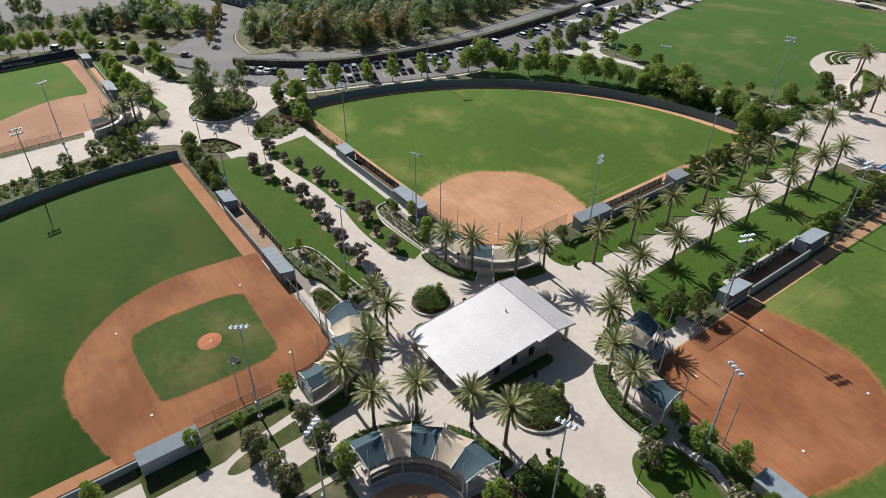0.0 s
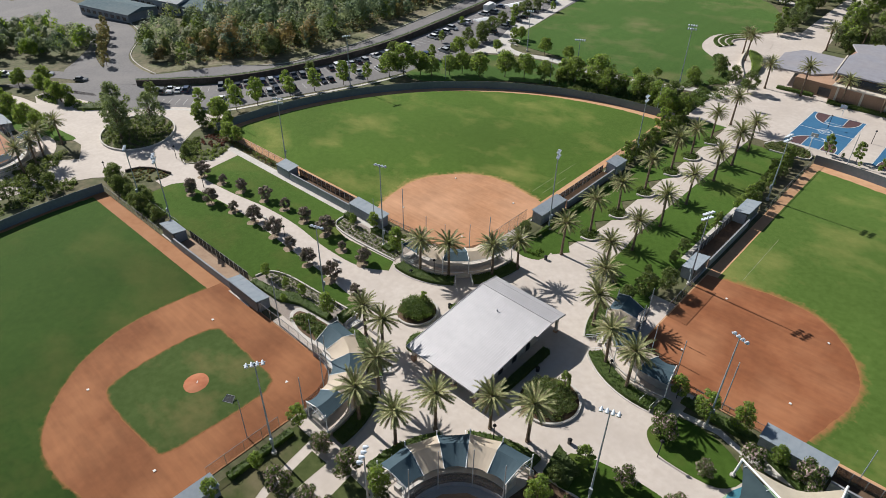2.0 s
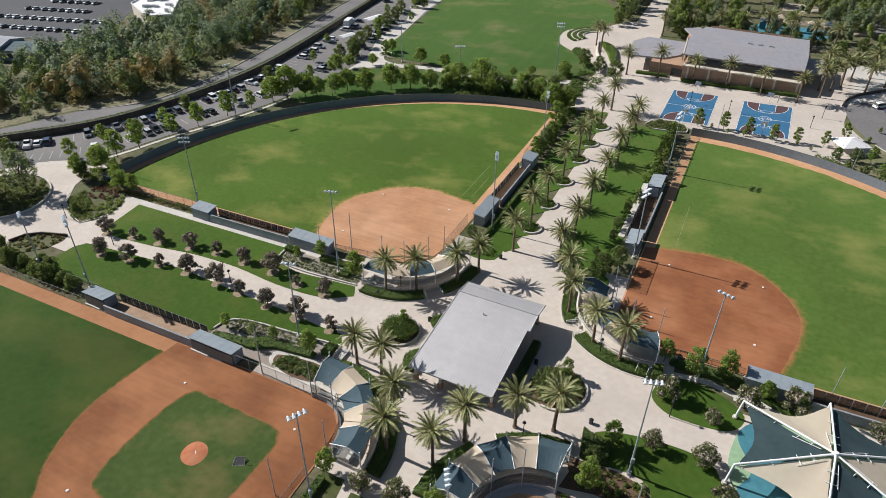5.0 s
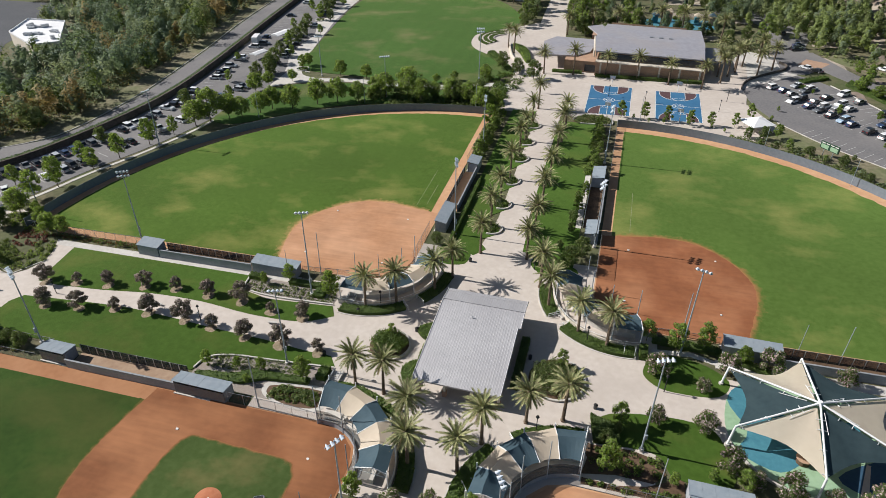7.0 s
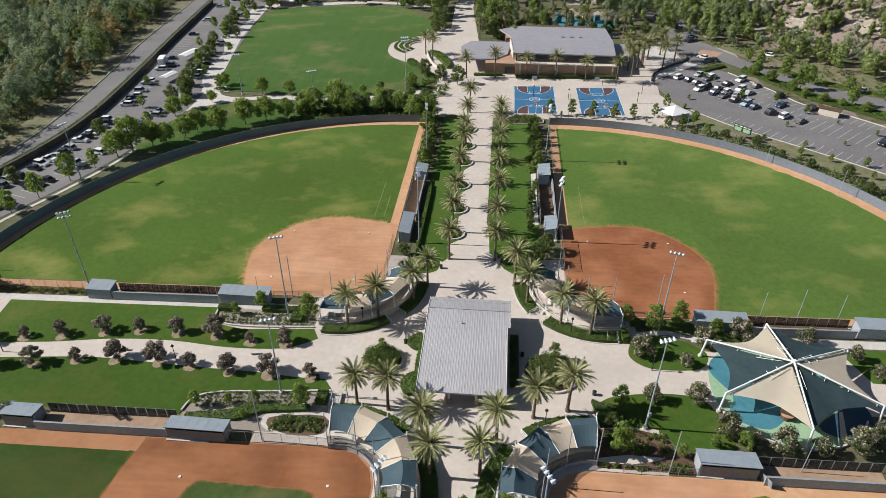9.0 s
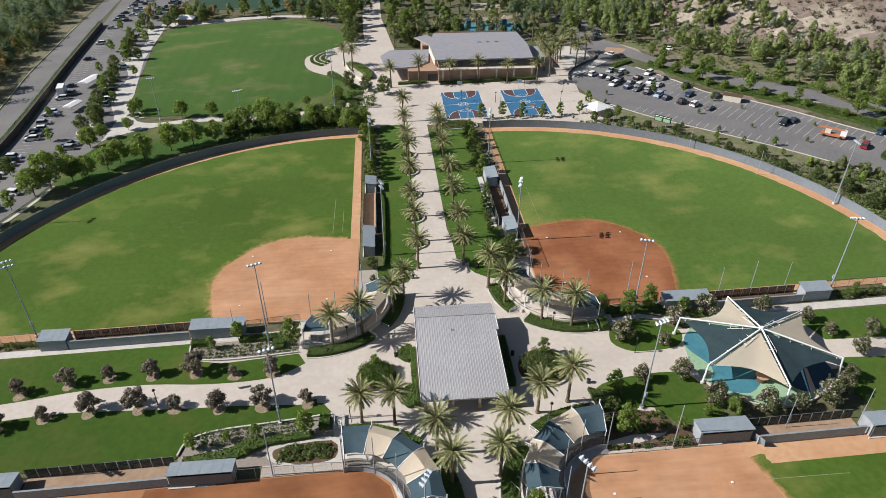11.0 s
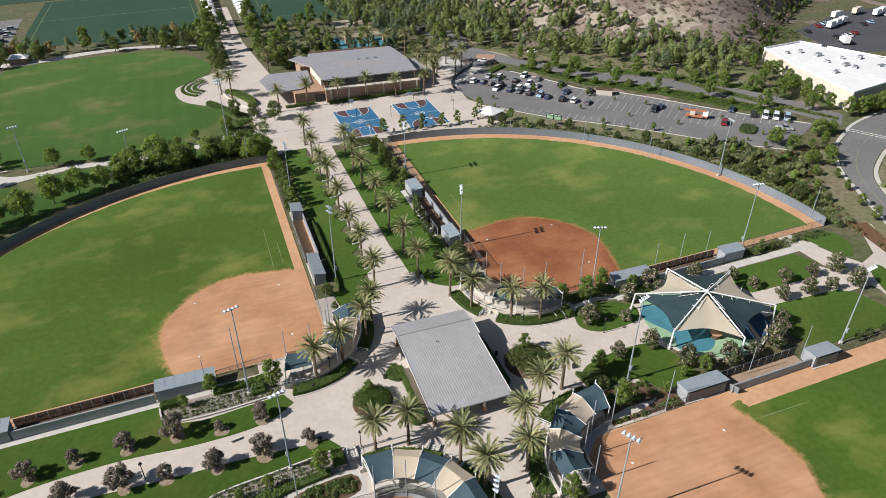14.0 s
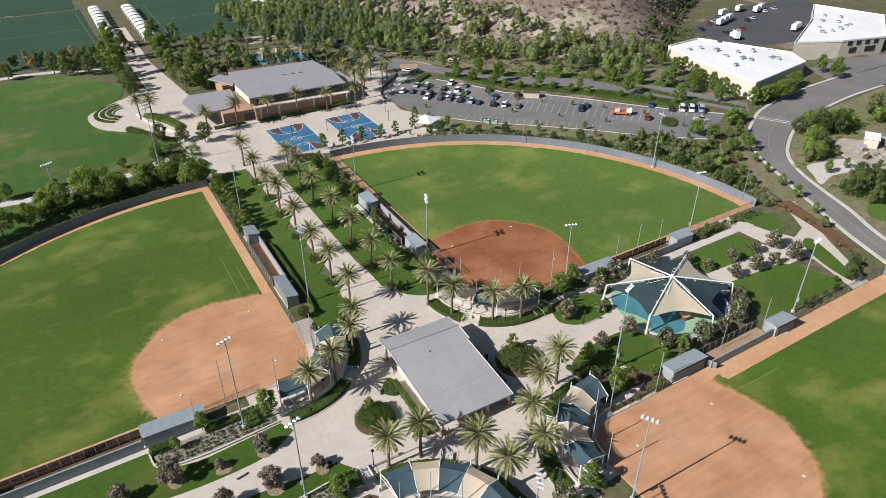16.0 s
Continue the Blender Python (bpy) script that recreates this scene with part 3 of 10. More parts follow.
sheet("lawn", [(-9.6, 33), (-3.0, 28), (-0.6, 31.0), (-3.2, 34.2)] + [p for y in PLANTERS for p in ((1.0, y - 2.6), (0.5, y - 0.8), (-0.2, y + 0.6), (-3.2, y + 4.4))] + [(-1.6, 112), (-9.6, 112)], 0.06, M_LAWN, "mown lawn strip with scalloped planters", "lawn")
sheet("lawn", [(7.6, 32), (19.2, 28), (19.2, 106), (6.6, 106), (6.5, 60)], 0.06, M_LAWN, "mown lawn strip beneath a row of palms", "lawn")
sheet("lawn", rounded([(34.6, 0.5), (36.5, -2.4), (40, -3.4), (47, -2.7), (49, 1.5), (44, 5.0), (37, 5.2)], 4), 0.06, M_LAWN, "small mown lawn with flowering shrubs", "lawn")
sheet("lawn", rounded([(28.4, -11.6), (36.5, -9.4), (45, -9.8), (47.5, -14), (48, -20.5), (40, -21), (37.6, -17.6), (33, -17.0), (29.6, -17.2)], 4), 0.06, M_LAWN, "small mown lawn beneath a floodlight", "lawn")
sheet("lawn", [(73, 4.0), (96, 4.0), (98.5, -1), (94, -5.2), (76, -4.4)], 0.06, M_LAWN, "mown lawn beside the play canopy", "lawn")
sheet("lawn", [(76, -9.4), (94, -10.6), (97, -13), (100, -23.4), (74, -23.4), (73, -16)], 0.06, M_LAWN, "mown lawn beside the play canopy", "lawn")
sheet("lawn", rounded([(104, 9), (111, 9), (113, 4), (109, -1.5), (106, 0)], 4), 0.06, M_LAWN, "patch of lawn between forking paths", "lawn")
sheet("lawn", rounded([(107, -8), (111, -8), (106, -20), (102, -24), (103, -16)], 4), 0.06, M_LAWN, "patch of lawn between forking paths", "lawn")
sheet("park_lawn", rounded([(-98, 136), (-104, 164), (-111, 210), (-112, 245), (-96, 253), (-64, 253), (-42, 249), (-26, 222), (-27, 206), (-36, 196), (-41, 186), (-38, 176), (-30, 166), (-19, 154), (-17, 144), (-28, 133.5), (-50, 130), (-72, 131.5)], 4), 0.06, M_MEADOW, "broad park lawn with worn tan blotches", "lawn")
# the darker park turf puts the trees' shade into the bank's colour
sheet("lawn", rounded([(-102.5, 104), (-95, 116.4), (-84, 121.4), (-72, 123.8), (-59, 122.4), (-47, 123.4), (-33, 124), (-18, 119), (-18, 111), (-46, 110), (-66, 104), (-82, 93), (-95, 82), (-105, 84)], 3), 0.045, M_MEADOW, "grassy bank behind the fence, darker turf painted for tree shade", "lawn")
sheet("lawn", rounded([(-141, -16.4), (-152, -17.2), (-170, -18), (-193, -21), (-204, -24.6), (-200, -27.2), (-176, -26.4), (-158, -25.5), (-145, -21)], 3), 0.05, M_LAWN, "grassy strip planted with trees behind a dugout", "lawn")
sheet("lawn", [(6.9, -36.2), (11.5, -36.4), (11.8, -44.6), (9.2, -44.8), (7.6, -41.6)], 0.06, M_WEEDY, "patch of lawn beside the lower walk", "lawn")
sheet("lawn", [(-0.7, -37.4), (2.7, -37.3), (2.8, -42.6)] + rounded([(3.5, -46.6), (3.3, -48.6), (2.4, -49.4), (1.4, -48.2), (0.6, -46.0)], 3, False) + [(-0.1, -41.3)], 0.06, M_WEEDY, "strip of lawn between two walks", "lawn")
sheet("lawn", [(-6.4, -36.2), (-2.6, -36.0), (-1.8, -41.1), (-0.9, -46.1), (0.2, -49), (0.2, -60), (-6.4, -60)], 0.06, M_WEEDY, "dry strip of grass beside the fence", "lawn")


# ---- ball fields ----
class Field:
    """A ball field: a home corner, and the ways in which its two foul lines run."""

    def __init__(self, hx, hy, sx, sy, uf, vf, cu, cv, r, base):
        self.hx, self.hy, self.sx, self.sy, self.uf, self.vf, self.cu, self.cv, self.r, self.base = hx, hy, sx, sy, uf, vf, cu, cv, r, base

    def w(self, u, v):
        return (self.hx + self.sx * u, self.hy + self.sy * v)

    def outfield(self, inset, du, dv, n=48, wobble=0.0):
        """The line of the outfield in its own axes, from the v side round to the u side."""
        r = self.r - inset
        a0 = math.degrees(math.acos(max(-1, min(1, (self.uf + du - self.cu) / r))))
        a1 = math.degrees(math.asin(max(-1, min(1, (self.vf + dv - self.cv) / r))))
        return arc(self.cu, self.cv, r, a0, a1, n, wobble)


def fade_band(name, f, rows, lift, material, label):
    """A thin worn band over the turf; rows are lines of equal length, each with its share of clay."""
    n = len(rows[0][0])
    pts = [(*f.w(x, y), 0.0) for line, _ in rows for x, y in line]
    me = bpy.data.meshes.new(name)
    me.from_pydata([(x, y, G(x, y) + lift) for x, y, _ in pts], [], [(k * n + i, k * n + i + 1, (k + 1) * n + i + 1, (k + 1) * n + i) for k in range(len(rows) - 1) for i in range(n - 1)])
    me.materials.append(material)
    fade = me.attributes.new("fade", "FLOAT", "POINT")
    fade.data.foreach_set("value", [share for line, share in rows for _ in line])
    tagged(new(name, me), label, "infield", "", "structure")


def build_field(f, name, clay, skinned, label, turf_mat=M_TURF, clay_colour=(0.46, 0.245, 0.125), lines=()):
    u, v = f.uf, f.vf
    corner = [(u + 6.5, v), (u + 3.4, v + 0.9), (u + 0.9, v + 3.4), (u, v + 6.5)]
    base = f.outfield(0, 0, 0) + [(u + 12, v)] + corner
    sheet(name + "_track", [f.w(*p) for p in base], 0.05, M_TRACK if skinned else M_DAMPTRACK, "orange grit warning track of a ball field", "ball field")
    grass = f.outfield(f.track, 2.3, f.vstrip, 90, 0.5) + [(u + 4, v + f.vstrip), (u + 2.3, v + f.vstrip + 2)]
    sheet(name + "_turf", [f.w(*p) for p in grass], 0.062, turf_mat, label, "ball field")
    # the fan of clay: a near-straight edge off each foul strip, swinging round behind second base
    if skinned:
        fan = [(-9, 22.6), (-4.6, 23.4), (0, 24.1), (6.5, 25.2), (13, 24.7), (18.6, 21.6), (23, 16.6), (25.2, 12), (25.7, 7.5), (24.8, 1.5), (23.4, -3.8), (22.4, -9)]
    else:
        fan = [(-9, 29.6), (-5, 30.7), (4, 32.8), (10, 33.8), (15.8, 33.5), (20.4, 31.9), (26, 27.6), (31, 21.4), (33.7, 14.8), (34.4, 8.4), (33.9, 1.6), (33, -3.8), (32.2, -9)]
    line = rounded(fan, 14, False)

    def edge(push, rough, seed):
        """The fan's edge pushed outwards by an uneven width."""
        out = []
        for k, (x, y) in enumerate(line):
            ax, ay = line[max(0, k - 1)]
            bx, by = line[min(len(line) - 1, k + 1)]
            d = math.hypot(bx - ax, by - ay)
            w = push + rough * (noise.noise((x / 2.2, y / 2.2, seed)) + 0.6 * noise.noise((x / 0.8, y / 0.8, seed)))
            out.append((x - (by - ay) / d * w, y + (bx - ax) / d * w))
        return out

    def keep(pts, m):
        return [p for p in pts if p[0] > u + m and p[1] > v + m]
    seed = abs(f.hx) * 0.37
    soft = 1.0 if skinned else 0.4
    worn = fringe(name + " worn turf", turf_mat, clay_colour)
    lo = [k for k, p in enumerate(line) if p[0] > u + 3.0 and p[1] > v + 3.0]
    rows = [([row[k] for k in lo], share) for row, share in ((edge(-0.5, 0.1, seed), 1.0), (edge(0.15 * soft, 0.25 * soft, seed), 0.72), (edge(0.8 * soft, 0.6 * soft, seed + 2), 0.32), (edge(2.4 * soft, 1.2 * soft, seed + 4), 0.0))]
    fade_band(name + "_lip", f, rows, 0.069, worn, "worn edge of grass thinning into clay")
    rim = keep(edge(0.0, 0.22, seed + 9), 0.3)
    clay_line = rim + [(rim[-1][0], v + 0.3), (u + 7, v + 0.3), (u + 3.8, v + 1.2), (u + 1.2, v + 3.8), (u + 0.3, v + 7), (u + 0.3, rim[0][1])]
    sheet(name + "_infield", [f.w(*p) for p in clay_line], 0.074, clay, "raked orange clay infield", "infield")
    if not skinned:
        b = f.base
        diamond = rounded([(3.6, 0.9), (9.2, 0.7), (18.6, 0.4), (21.2, 1.0), (22.2, 3.6), (22.8, 10), (22.6, 16), (22.0, 20.2), (20.0, 22.0), (14.6, 22.5), (4.6, 22.0), (1.6, 20.8), (0.9, 13), (0.6, 5.6), (1.4, 2.2)], 6)
        diamond = [(x + 0.22 * noise.noise((x, y, 2.0)), y + 0.22 * noise.noise((x, y, 7.0))) for x, y in diamond]
        sheet(name + "_infield_grass", [f.w(*p) for p in diamond], 0.086, M_INFGRASS, "worn grass diamond inside the base paths", "lawn")
        ring = diamond + diamond[:1]
        rows = [([(11.3 + (x - 11.3) * k, 11.3 + (y - 11.3) * k) for x, y in ring], share) for k, share in ((1.006, 1.0), (0.988, 0.5), (0.965, 0.2), (0.91, 0.0))]
        fade_band(name + "_diamond_edge", f, rows, 0.091, fringe("worn infield turf", M_INFGRASS, clay_colour), "worn edge of the grass diamond")
        mx, my = f.w(f.mu, f.mv)
        s = Shape()
        rings = [(2.3, 0.08), (1.9, 0.14), (1.3, 0.26), (0.6, 0.30)]
        vv = [(r * math.cos(i * math.pi / 14) , r * math.sin(i * math.pi / 14), z) for r, z in rings for i in range(28)] + [(0, 0, 0.30)]
        ff = [(k * 28 + i, k * 28 + (i + 1) % 28, (k + 1) * 28 + (i + 1) % 28, (k + 1) * 28 + i) for k in range(3) for i in range(28)] + [(84 + i, 84 + (i + 1) % 28, 112) for i in range(28)]
        s.add(vv, ff)
        mound = thing("pitching_mound", "low red clay pitching mound in the grass diamond", "pitching mound", at(mx, my))
        part("mound", s, M_MOUND, mound, smooth=True)
        part("pitching_rubber", Shape().box(0, 0, 0.29, 0.15, 0.6, 0.04, 0.8), M_LINE, mound, "white rubber slab")
    for uu, vv in ((f.base, 0), (f.base, f.base), (0, f.base)):
        bag = tagged(new("base_bag", Shape().prism([(-0.2, -0.2), (0.2, -0.2), (0.2, 0.2), (-0.2, 0.2)], 0, 0.1).mesh("base_bag", M_LINE)), "square white canvas base bag on clay", "base", "bases of the ball fields")
        x, y = f.w(uu, vv)
        bag.matrix_basis = at(x, y, 0, 1, 0.075)
    x, y = f.w(0, 0)
    plate = tagged(new("home_plate", Shape().prism([(0, -0.25), (0.22, 0), (0.22, 0.24), (-0.22, 0.24), (-0.22, 0)], 0, 0.03).mesh("home_plate", M_LINE)), "white five-sided home plate on clay", "home plate")
    plate.matrix_basis = at(x, y, 0, 1, 0.076)
    for a, b in lines:
        x0, y0 = f.w(*a)
        x1, y1 = f.w(*b)
        s = Shape().strip([(x0, y0), (x1, y1)], 0.12, lambda x, y: G(x, y) + 0.05, lambda x, y: G(x, y) + 0.070)
        tagged(new("foul_line", s.mesh("foul_line", M_FADED)), "faded chalk foul line on grass", "foul line", "", "structure")


def build_outfield_fence(f, name, height, label):
    line = [f.w(*p) for p in f.outfield(0, 0, 0, 64)]
    fence = thing(name, label, "fence")
    part("windscreen", Shape().strip(line, 0.06, lambda x, y: G(x, y) + 0.05, lambda x, y: G(x, y) + height), M_SCREEN, fence, "slate blue windscreen cloth")
    part("top_rail", Shape().strip(line, 0.07, lambda x, y: G(x, y) + height, lambda x, y: G(x, y) + height + 0.07), M_RAIL, fence, "dull grey top rail")
    post = Shape().tube((0, 0, 0), (0, 0, height + 0.05), 0.05, n=6).mesh("fence_post", M_STEEL)
    for i, p in enumerate(f.outfield(-0.08, 0, 0, 44)):
        x, y = f.w(*p)
        part("post", post, None, fence, at=at(x, y))


NW = Field(-22.0, 20.3, -1, 1, -6.8, -6.3, 0.0, -5.3, 91.4, 18.6)
NE = Field(30.5, 19.6, 1, 1, -6.3, -8.6, -6.5, -3.6, 89.2, 18.4)
SW = Field(-15.2, -31.7, -1, -1, -7.0, -7.4, -1.7, 6.3, 91.0, 23.6)
SE = Field(24.8, -33.3, 1, -1, -6.8, -7.2, -4.8, 1.7, 91.0, 18.6)
for f, track, vstrip in ((NW, 2.5, 2.3), (NE, 3.2, 2.0), (SW, 1.2, 3.2), (SE, 2.0, 4.5)):
    f.track, f.vstrip = track, vstrip
SW.mu, SW.mv = 11.1, 10.3
build_field(NW, "northwest_field", M_CLAY, True, "mown green outfield with yellowed blotches", M_NWTURF, lines=(((0, 26), (0, 45)), ((-2.4, 27), (-2.4, 37))))
build_field(NE, "northeast_field", M_REDCLAY, True, "mown green outfield with yellowed blotches", M_PALETURF, (0.30, 0.13, 0.06), (((0, 26), (0, 45)),))
build_field(SW, "southwest_field", M_DAMPCLAY, False, "mown green outfield of the mound field", M_DARKTURF, (0.25, 0.11, 0.05))
build_field(SE, "southeast_field", M_CLAY, True, "mown green outfield with worn foul line", lines=(((24, 0), (37.5, 0.3)),))
build_outfield_fence(NW, "outfield_fence", 2.4, "long curved outfield fence with slate windscreen")
build_outfield_fence(NE, "outfield_fence", 2.4, "long curved outfield fence with slate windscreen")
build_outfield_fence(SW, "outfield_fence", 2.4, "curved outfield fence with slate windscreen")
build_outfield_fence(SE, "outfield_fence", 2.4, "curved outfield fence with slate windscreen")

# the corner of a fifth field beyond the forecourt
sheet("far_field_infield", [(-216.6, -31), (-204, -30.2), (-154, -30.4), (-146, -31.4), (-140.5, -35.5), (-138, -42), (-137.6, -84), (-216.6, -84)], 0.05, M_FARCLAY, "dull pink-orange clay infield of a far ball field", "infield")
sheet("far_field_turf", [(-215.8, -36), (-204, -34.4)] + rounded([(-190, -34.2), (-172.6, -34.2), (-172.8, -40), (-172.2, -46), (-170.3, -51.6), (-167.0, -57), (-163.4, -62), (-158, -66.6), (-150, -69.4), (-143, -70)], 5, False) + [(-143, -84), (-215.8, -84)], 0.064, M_LAWN, "grass outfield of a far ball field", "ball field")


# ---- fences, dugouts and stands ----
def fence_line(name, pts, height, mesh_mat, label, gap=3.0, post_r=0.04):
    """A wire fence on steel posts along a line."""
    fence = thing(name, label, "fence")
    part("wire_mesh", Shape().strip(pts, 0.03, lambda x, y: G(x, y) + 0.05, lambda x, y: G(x, y) + height), mesh_mat, fence)
    part("top_rail", Shape().strip(pts, 0.06, lambda x, y: G(x, y) + height, lambda x, y: G(x, y) + height + 0.06), M_RAIL, fence)
    post = Shape().tube((0, 0, 0), (0, 0, height + 0.05), post_r, n=6).mesh("fence_post", M_STEEL)
    for (x0, y0), (x1, y1) in zip(pts, pts[1:]):
        n = max(1, round(math.hypot(x1 - x0, y1 - y0) / gap))
        for i in range(n):
            x, y = x0 + (x1 - x0) * i / n, y0 + (y1 - y0) * i / n
            part("post", post, None, fence, at=at(x, y))
    return fence


def low_wall(name, pts, width, height, material, label, category="wall", cap=None):
    ob = thing(name, label, category)
    part("wall_body", Shape().strip(pts, width, lambda x, y: G(x, y) - 0.1, lambda x, y: G(x, y) + height), material, ob)
    if cap:
        part("coping", Shape().strip(pts, width + 0.08, lambda x, y: G(x, y) + height, lambda x, y: G(x, y) + height + 0.07), cap, ob)
    return ob


def dugout(x, y, length, depth, turn, label):
    """A roofed dugout; its open side faces local +y."""
    d = thing("dugout", label, "dugout", at(x, y, turn), "dugouts of the ball fields")
    l2, d2 = length / 2, depth / 2
    roof = Shape()
    n = max(4, round(length / 1.8))
    back, front = 2.45, 2.9
    roof.add([(-l2, -d2, back), (l2, -d2, back), (l2, d2, front), (-l2, d2, front), (-l2, -d2, back + 0.1), (l2, -d2, back + 0.1), (l2, d2, front + 0.1), (-l2, d2, front + 0.1)],
             [(3, 2, 1, 0), (4, 5, 6, 7), (0, 1, 5, 4), (1, 2, 6, 5), (2, 3, 7, 6), (3, 0, 4, 7)])
    part("roof", roof, M_DUGROOF, d, "blue-grey sheet metal roof")
    for i in range(n + 1):
        s = Shape().add([(-0.03, -d2, back + 0.1), (0.03, -d2, back + 0.1), (0.03, d2, front + 0.1), (-0.03, d2, front + 0.1), (-0.03, -d2, back + 0.118), (0.03, -d2, back + 0.118), (0.03, d2, front + 0.118), (-0.03, d2, front + 0.118)],
                        [(4, 5, 6, 7), (0, 1, 5, 4), (1, 2, 6, 5), (2, 3, 7, 6), (3, 0, 4, 7)])
        part("seam", s, M_DUGROOF, d, at=Matrix.Translation((-l2 + length * i / n * 0.998 + 0.02, 0, 0)))
    part("back_wall", Shape().box(0, -d2 + 0.2, -0.1, length - 0.3, 0.2, 2.5), M_BLOCK, d)
    for sgn in (-1, 1):
        part("side_wall", Shape().box(sgn * (l2 - 0.25), -0.1, -0.1, 0.2, depth - 0.7, 2.55), M_BLOCK, d)
    for i in range(max(2, round(length / 3)) + 1):
        k = -l2 + 0.25 + (length - 0.5) * i / max(2, round(length / 3))
        part("post", Shape().tube((k, d2 - 0.25, 0), (k, d2 - 0.25, 2.85), 0.06, n=6), M_RAIL, d)
    part("bench", Shape().box(0, -d2 + 0.65, 0.4, length - 1.2, 0.4, 0.06), M_STEEL, d, "aluminium bench")
    part("front_mesh", Shape().box(0, d2 - 0.2, 0.05, length - 0.5, 0.03, 2.3), M_DUGMESH, d, "grey woven wire front")
    part("front_kerb", Shape().box(0, d2 - 0.02, -0.05, length + 0.2, 0.28, 0.15), M_WHITECONC, d, "pale concrete kerb")
    return d


def bullpen(x0, y0, x1, y1, wall_side, label, floor=M_TRACK, high=1.9):
    """A fenced clay practice strip between two dugouts; wall_side names the edge with the solid wall."""
    sheet("bullpen_floor", rect(x0, y0, x1, y1), 0.07, floor, "clay floor of a fenced bullpen strip", "bullpen")
    edges = {"s": [(x0, y0), (x1, y0)], "n": [(x0, y1), (x1, y1)], "w": [(x0, y0), (x0, y1)], "e": [(x1, y0), (x1, y1)]}
    opposite = {"s": "n", "n": "s", "w": "e", "e": "w"}
    low_wall("bullpen_wall", edges[wall_side], 0.25, high, M_BLOCK, "low grey-blue block wall of the bullpen", "wall", M_COPING)
    fence_line("bullpen_fence", edges[opposite[wall_side]], 2.0, M_RAILMESH, label, 1.85, 0.085)


# northwest field, west side and north side
dugout(-75.3, 12.0, 5.6, 3.2, 0, "small roofed dugout with blue-grey metal roof")
dugout(-43.2, 11.8, 10.8, 3.0, 0, "long roofed dugout with blue-grey metal roof")
bullpen(-72.3, 10.6, -48.8, 13.6, "s", "dark screened fence along the bullpen", M_BROWN, 2.0)
dugout(-12.4, 69.0, 5.2, 3.2, 90, "small roofed dugout with blue-grey metal roof")
dugout(-12.8, 40.3, 9.8, 2.9, 90, "long roofed dugout with blue-grey metal roof")
bullpen(-14.4, 45.4, -11.2, 66.2, "e", "dark screened fence along the bullpen")
# northeast field
dugout(21.3, 69.0, 7.2, 3.3, -90, "small roofed dugout with blue-grey metal roof")
dugout(21.9, 41.8, 6.4, 3.0, -90, "roofed dugout with blue-grey metal roof")
bullpen(19.7, 45.2, 23.4, 65.2, "e", "dark screened fence along the bullpen", M_BROWN)
dugout(53.0, 9.0, 10.0, 3.0, 0, "long roofed dugout with blue-grey metal roof")
dugout(80.8, 8.6, 6.0, 3.0, 0, "small roofed dugout with blue-grey metal roof")
bullpen(58.2, 7.2, 77.6, 10.4, "s", "dark screened fence along the bullpen", M_BROWN)
sheet("pavement", rect(17.9, 44.6, 19.3, 71.6), 0.07, M_WHITECONC, "narrow pale walk behind the bullpen fence", "path")
# southwest field
dugout(-70.6, -22.4, 6.0, 3.2, 180, "small roofed dugout with blue-grey metal roof")
dugout(-38.9, -23.4, 10.2, 3.0, 180, "long roofed dugout with blue-grey metal roof")
bullpen(-67.4, -24.2, -44.2, -20.2, "s", "grey screened fence along the bullpen", M_PENCLAY)
dugout(-5.4, -55.0, 8.8, 2.5, 90, "long roofed dugout with blue-grey metal roof")
low_wall("bullpen_wall", [(-6.6, -59.4), (-6.6, -80)], 0.25, 1.25, M_BLOCK, "low grey-blue block wall of the bullpen", "wall", M_COPING)
# southeast field
dugout(45.6, -24.4, 9.0, 3.4, 180, "long roofed dugout with blue-grey metal roof")
dugout(72.3, -26.0, 6.0, 3.4, 180, "small roofed dugout with blue-grey metal roof")
bullpen(50.6, -26.7, 69.0, -23.2, "s", "grey screened fence along the bullpen", M_PENCLAY)
gate = thing("dugout_gate", "blue-grey sheet gate leaning open at the dugout end", "gate", at(51.2, -26.6, 118))
part("gate_panel", Shape().add([(-0.85, 0, 0.05), (0.85, 0, 0.05), (0.85, 0.45, 1.75), (-0.85, 0.45, 1.75), (-0.85, 0.06, 0.05), (0.85, 0.06, 0.05), (0.85, 0.51, 1.75), (-0.85, 0.51, 1.75)], [(0, 1, 2, 3), (7, 6, 5, 4), (0, 4, 5, 1), (1, 5, 6, 2), (2, 6, 7, 3), (3, 7, 4, 0)]), M_DUGROOF, gate, "blue-grey sheet panel")
for a, b in (((-0.85, 0, 0), (-0.85, 0.48, 1.8)), ((0.85, 0, 0), (0.85, 0.48, 1.8)), ((-0.85, 0.48, 1.8), (0.85, 0.48, 1.8)), ((-0.85, 0, 0.05), (0.85, 0, 0.05))):
    part("gate_rail", Shape().tube(a, b, 0.045, n=6), M_STEEL, gate, "pale steel rail")

